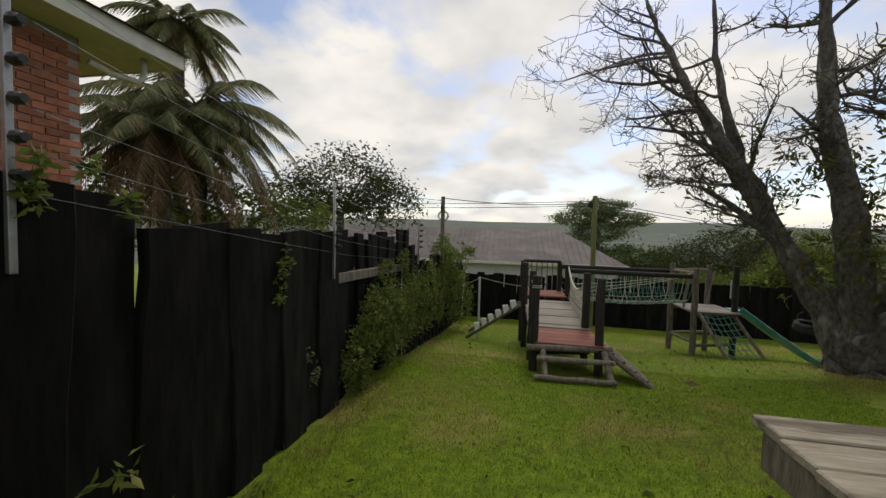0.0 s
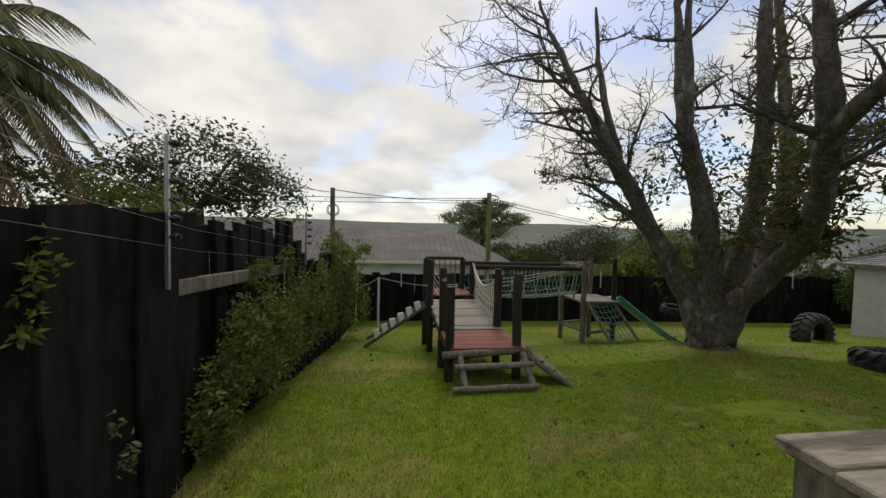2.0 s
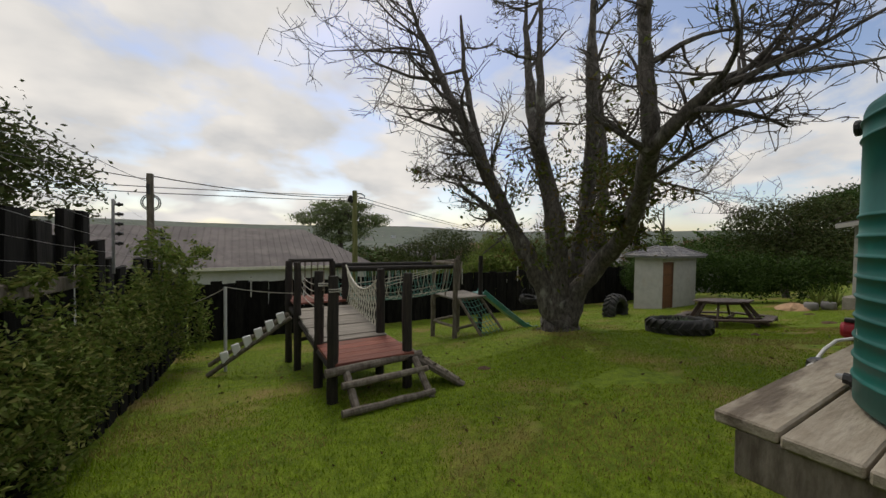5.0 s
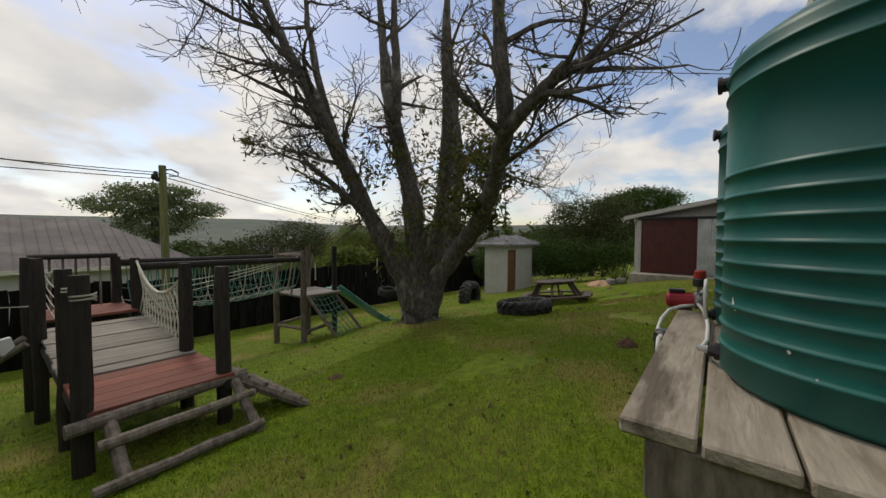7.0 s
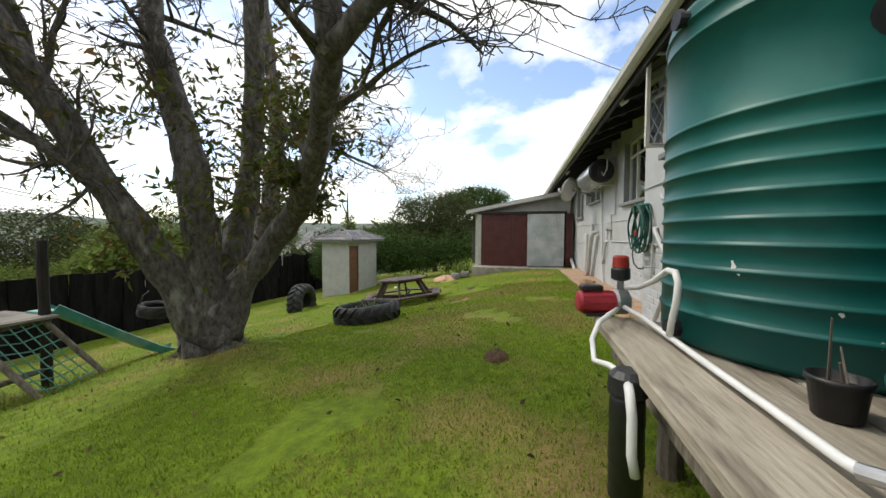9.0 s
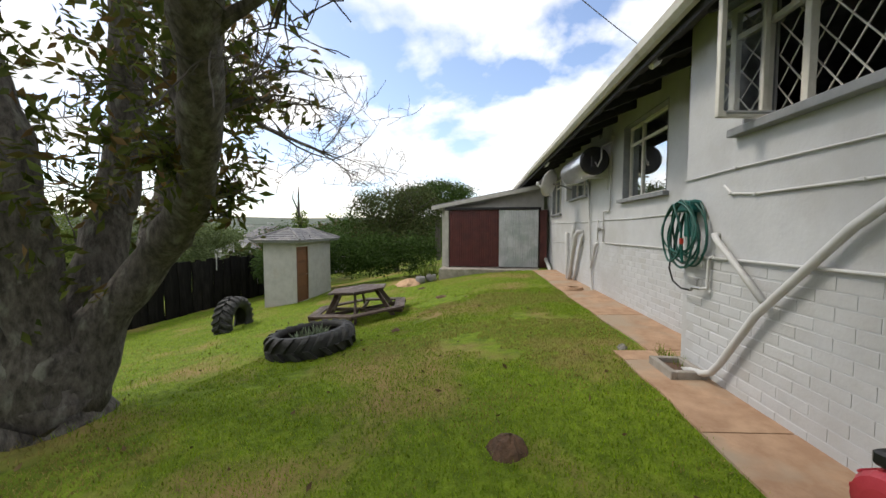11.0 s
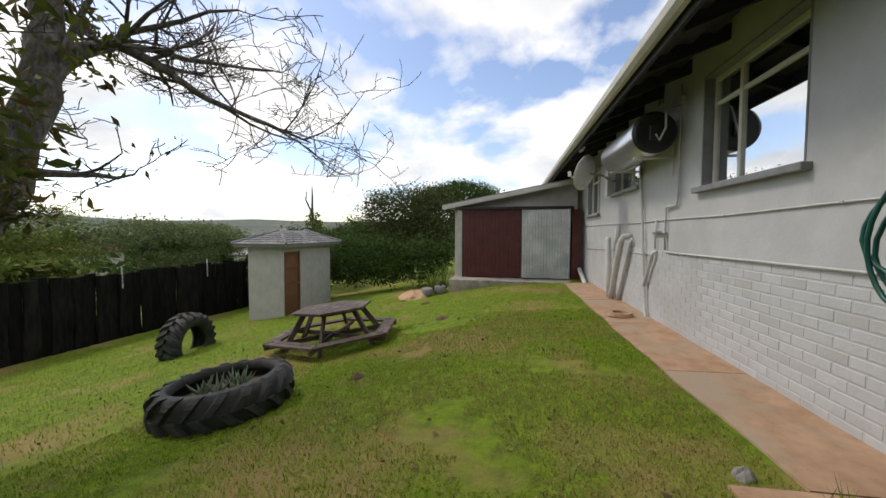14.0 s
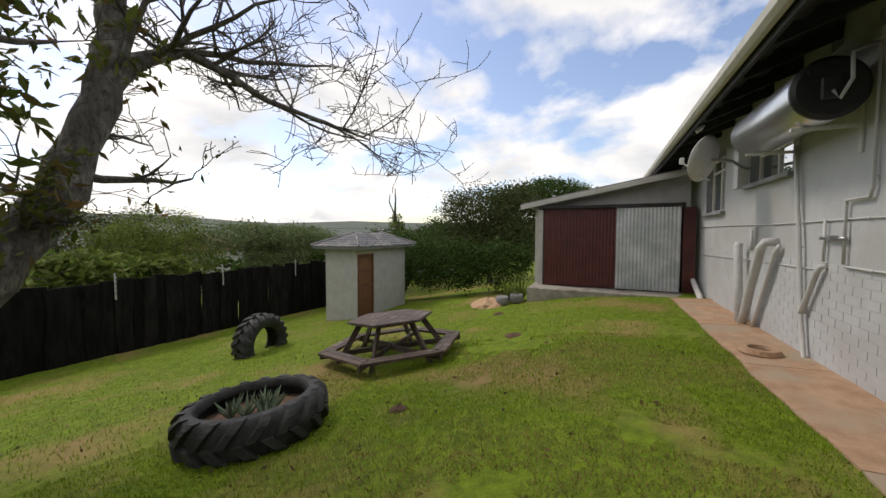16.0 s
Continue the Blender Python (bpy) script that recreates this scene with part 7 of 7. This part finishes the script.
def build_dish():
    d = fitting("satellite_dish", "pale satellite dish on a wall arm", "satellite dish")
    c = Vector((4.85, 0.60, 2.31))
    ax = Vector((0.62, 0.72, 0.30)).normalized()
    q = Vector((0, 0, 1)).rotation_difference(ax).to_matrix().to_4x4()
    b = B()
    pr = [(0.33 * f, 0.10 * f * f) for f in (0.0, 0.2, 0.4, 0.6, 0.8, 1.0)]
    pr += [(r + 0.006, z - 0.012) for r, z in reversed(pr)]
    pr = [(max(r, 0.0005), z) for r, z in pr]
    spin(b, pr, 28)
    bmesh.ops.transform(b, matrix=Matrix.Translation(c) @ q, verts=b.verts)
    part("reflector", b, M["pipe"], d, "", True)
    b = B()
    tube(b, [c - ax * 0.02, c - Vector((0.02, 0.25, 0.05)), (5.30, 0.06, 2.22), (5.30, 0.0, 2.22)], 0.022, 8)
    part("arm", b, M["steel"], d)
    b = B()
    tube(b, [c + Vector((0, 0, -0.3)), c + ax * 0.42 + Vector((0, 0, -0.1))], 0.012, 6)
    box(b, c + ax * 0.42 + Vector((0, 0, -0.08)), (0.06, 0.06, 0.10), None, 0.01)
    part("feed_horn", b, M["pipe"], d)


build_dish()


def small_lamp(u, z):
    l = fitting("eave_lamp", "small white floodlight under the eave", "lamp", "eave lamps")
    b = B()
    tube(b, [(u, 0.62, z + 0.05), (u, 0.66, z), (u, 0.72, z - 0.03)], [0.02, 0.035, 0.045], 10)
    part("shade", b, M["whitepipe"], l)


small_lamp(5.2, 2.85)
small_lamp(-0.4, 2.85)
for u, z in ((0.15, 2.98), (3.2, 3.05), (-2.9, 3.05)):
    v = fitting("air_vent", "small louvred air brick high on the wall", "air vent", "air vents")
    vv = EXT if u < STEP else 0.0
    part("surround", slab(B(), u - 0.11, u + 0.11, vv - 0.01, vv + 0.008, z - 0.075, z + 0.075), M["white"], v)
    for k in range(5):
        b = B()
        slab(b, u - 0.095, u + 0.095, vv + 0.008, vv + 0.012, z - 0.06 + k * 0.028, z - 0.048 + k * 0.028)
        part("louvre", b, M["eave"], v)


# ---- painted brickwork at the wall foot ----
def brickwork():
    me = bpy.data.meshes.new("brick")
    bm = box(B(), (0, 0, 0), (0.2185, 0.02, 0.0745), None, 0.0045)
    bm.to_mesh(me)
    bm.free()
    me.materials.append(M["white"])
    rg = random.Random(5)
    count = 0
    rest = B()
    for near in (True, False):
        v = EXT if near else 0.0
        u_lo, u_hi = (-3.0, STEP - 0.01) if near else (STEP + 0.01, 7.8)
        for r in range(14):
            z = 0.915 - r * 0.0845
            k = 0
            while True:
                a = u_lo + (k + (0.5 if r % 2 else 0.0)) * 0.2285 + 0.115
                k += 1
                if a > u_hi - 0.11:
                    break
                if count < 300 and -1.9 < a < 2.0:
                    o = new("brick", me)
                    o.parent = HOUSE
                    o.location = (a, v - 0.0065 + rg.uniform(-1, 1) * 0.0008, z)
                    count += 1
                else:
                    box(rest, (a, v - 0.0065, z), (0.2185, 0.02, 0.0745))
    p = part("brickwork", rest, M["white"], HOUSE)
    tagged(p, kind="stuff")


brickwork()


# ---- grass ----
def build_grass():
    rng = np.random.default_rng(8)

    def tufts(name, n, x0, x1, y0, y1, h, keep):
        x, y = rng.uniform(x0, x1, n), rng.uniform(y0, y1, n)
        ok = np.array([keep(a, b) for a, b in zip(x, y)])
        x, y = x[ok], y[ok]
        z = np.array([ground_at(a, b) for a, b in zip(x, y)]) - 0.004
        m = len(x)
        p = np.stack([x, y, z], 1)
        a = rng.uniform(0, 2 * np.pi, m)
        lean = rng.uniform(0.2, 1.3, m)
        H = h * rng.uniform(0.5, 1.35, m)
        d = np.stack([np.cos(a) * lean, np.sin(a) * lean, np.ones(m)], 1)
        d = d / np.linalg.norm(d, axis=1, keepdims=True) * H[:, None]
        s = np.stack([-np.sin(a), np.cos(a), np.zeros(m)], 1) * rng.uniform(0.0022, 0.005, m)[:, None]
        v = np.stack([p - s, p + s, p + d], 1).reshape(-1, 3)
        f = np.arange(3 * m).reshape(-1, 3)
        dry = np.array([noise.noise((q * 0.75, w * 0.75, 7.0)) + 0.5 * noise.noise((q * 2.6, w * 2.6, 2.0)) + 0.55 * math.exp(-((q - 8.2) / 2.6) ** 2 - ((w - 2.2) / 1.3) ** 2) + (0.35 if q < -0.7 and w < 7 else 0.0) for q, w in zip(x, y)]) + rng.normal(0, 0.13, m) > 0.30
        for sel, mt, nm, lab in ((~dry, "blade", name, "short mown grass blades on the lawn"), (dry, "dryblade", "dry_" + name, "dry straw-coloured grass patches on the lawn")):
            vv = v.reshape(-1, 3, 3)[sel].reshape(-1, 3)
            if len(vv):
                o = raw_mesh(nm, vv, np.arange(len(vv)).reshape(-1, 3), M[mt])
                tagged(o, lab, "grass", kind="stuff")

    def lawn(x, y):
        wall = 1.48 if x < 6.63 else 0.53 + 0.02 * (x - 7) + 0.66
        return y > wall and noise.noise((x * 0.9, y * 0.9, 4.0)) > -0.42 + 0.3 * noise.noise((x * 5, y * 5, 1.0))

    tufts("grass", 260000, -1.6, 11.0, 1.2, 6.0, 0.030, lawn)
    tufts("grass", 60000, -1.6, 14.5, 6.0, 12.0, 0.045, lambda x, y: True)
    tufts("grass", 14000, 11.0, 14.5, 1.2, 6.0, 0.04, lawn)
    tufts("tall_grass", 1600, -1.62, -1.3, 0.6, 11.5, 0.11, lambda x, y: True)
    tufts("tall_grass", 500, 4.9, 5.75, 6.0, 7.1, 0.10, lambda x, y: True)
    tufts("tall_grass", 500, 3.9, 5.2, 7.7, 8.3, 0.12, lambda x, y: True)
    tufts("tall_grass", 200, 6.1, 6.6, 1.03, 1.12, 0.12, lambda x, y: True)
    # fallen leaves
    n = 420
    x, y = rng.uniform(-1.4, 11.5, n), rng.uniform(1.7, 8.0, n)
    c = np.stack([x, y, [ground_at(a, b) + 0.02 for a, b in zip(x, y)]], 1)
    o = leaves("fallen_leaves", c, 0.055, M["drypalm"], None, rng, 0.0, 0.5)
    tagged(o, "dry brown leaves fallen on the lawn", "leaves", kind="stuff")


build_grass()
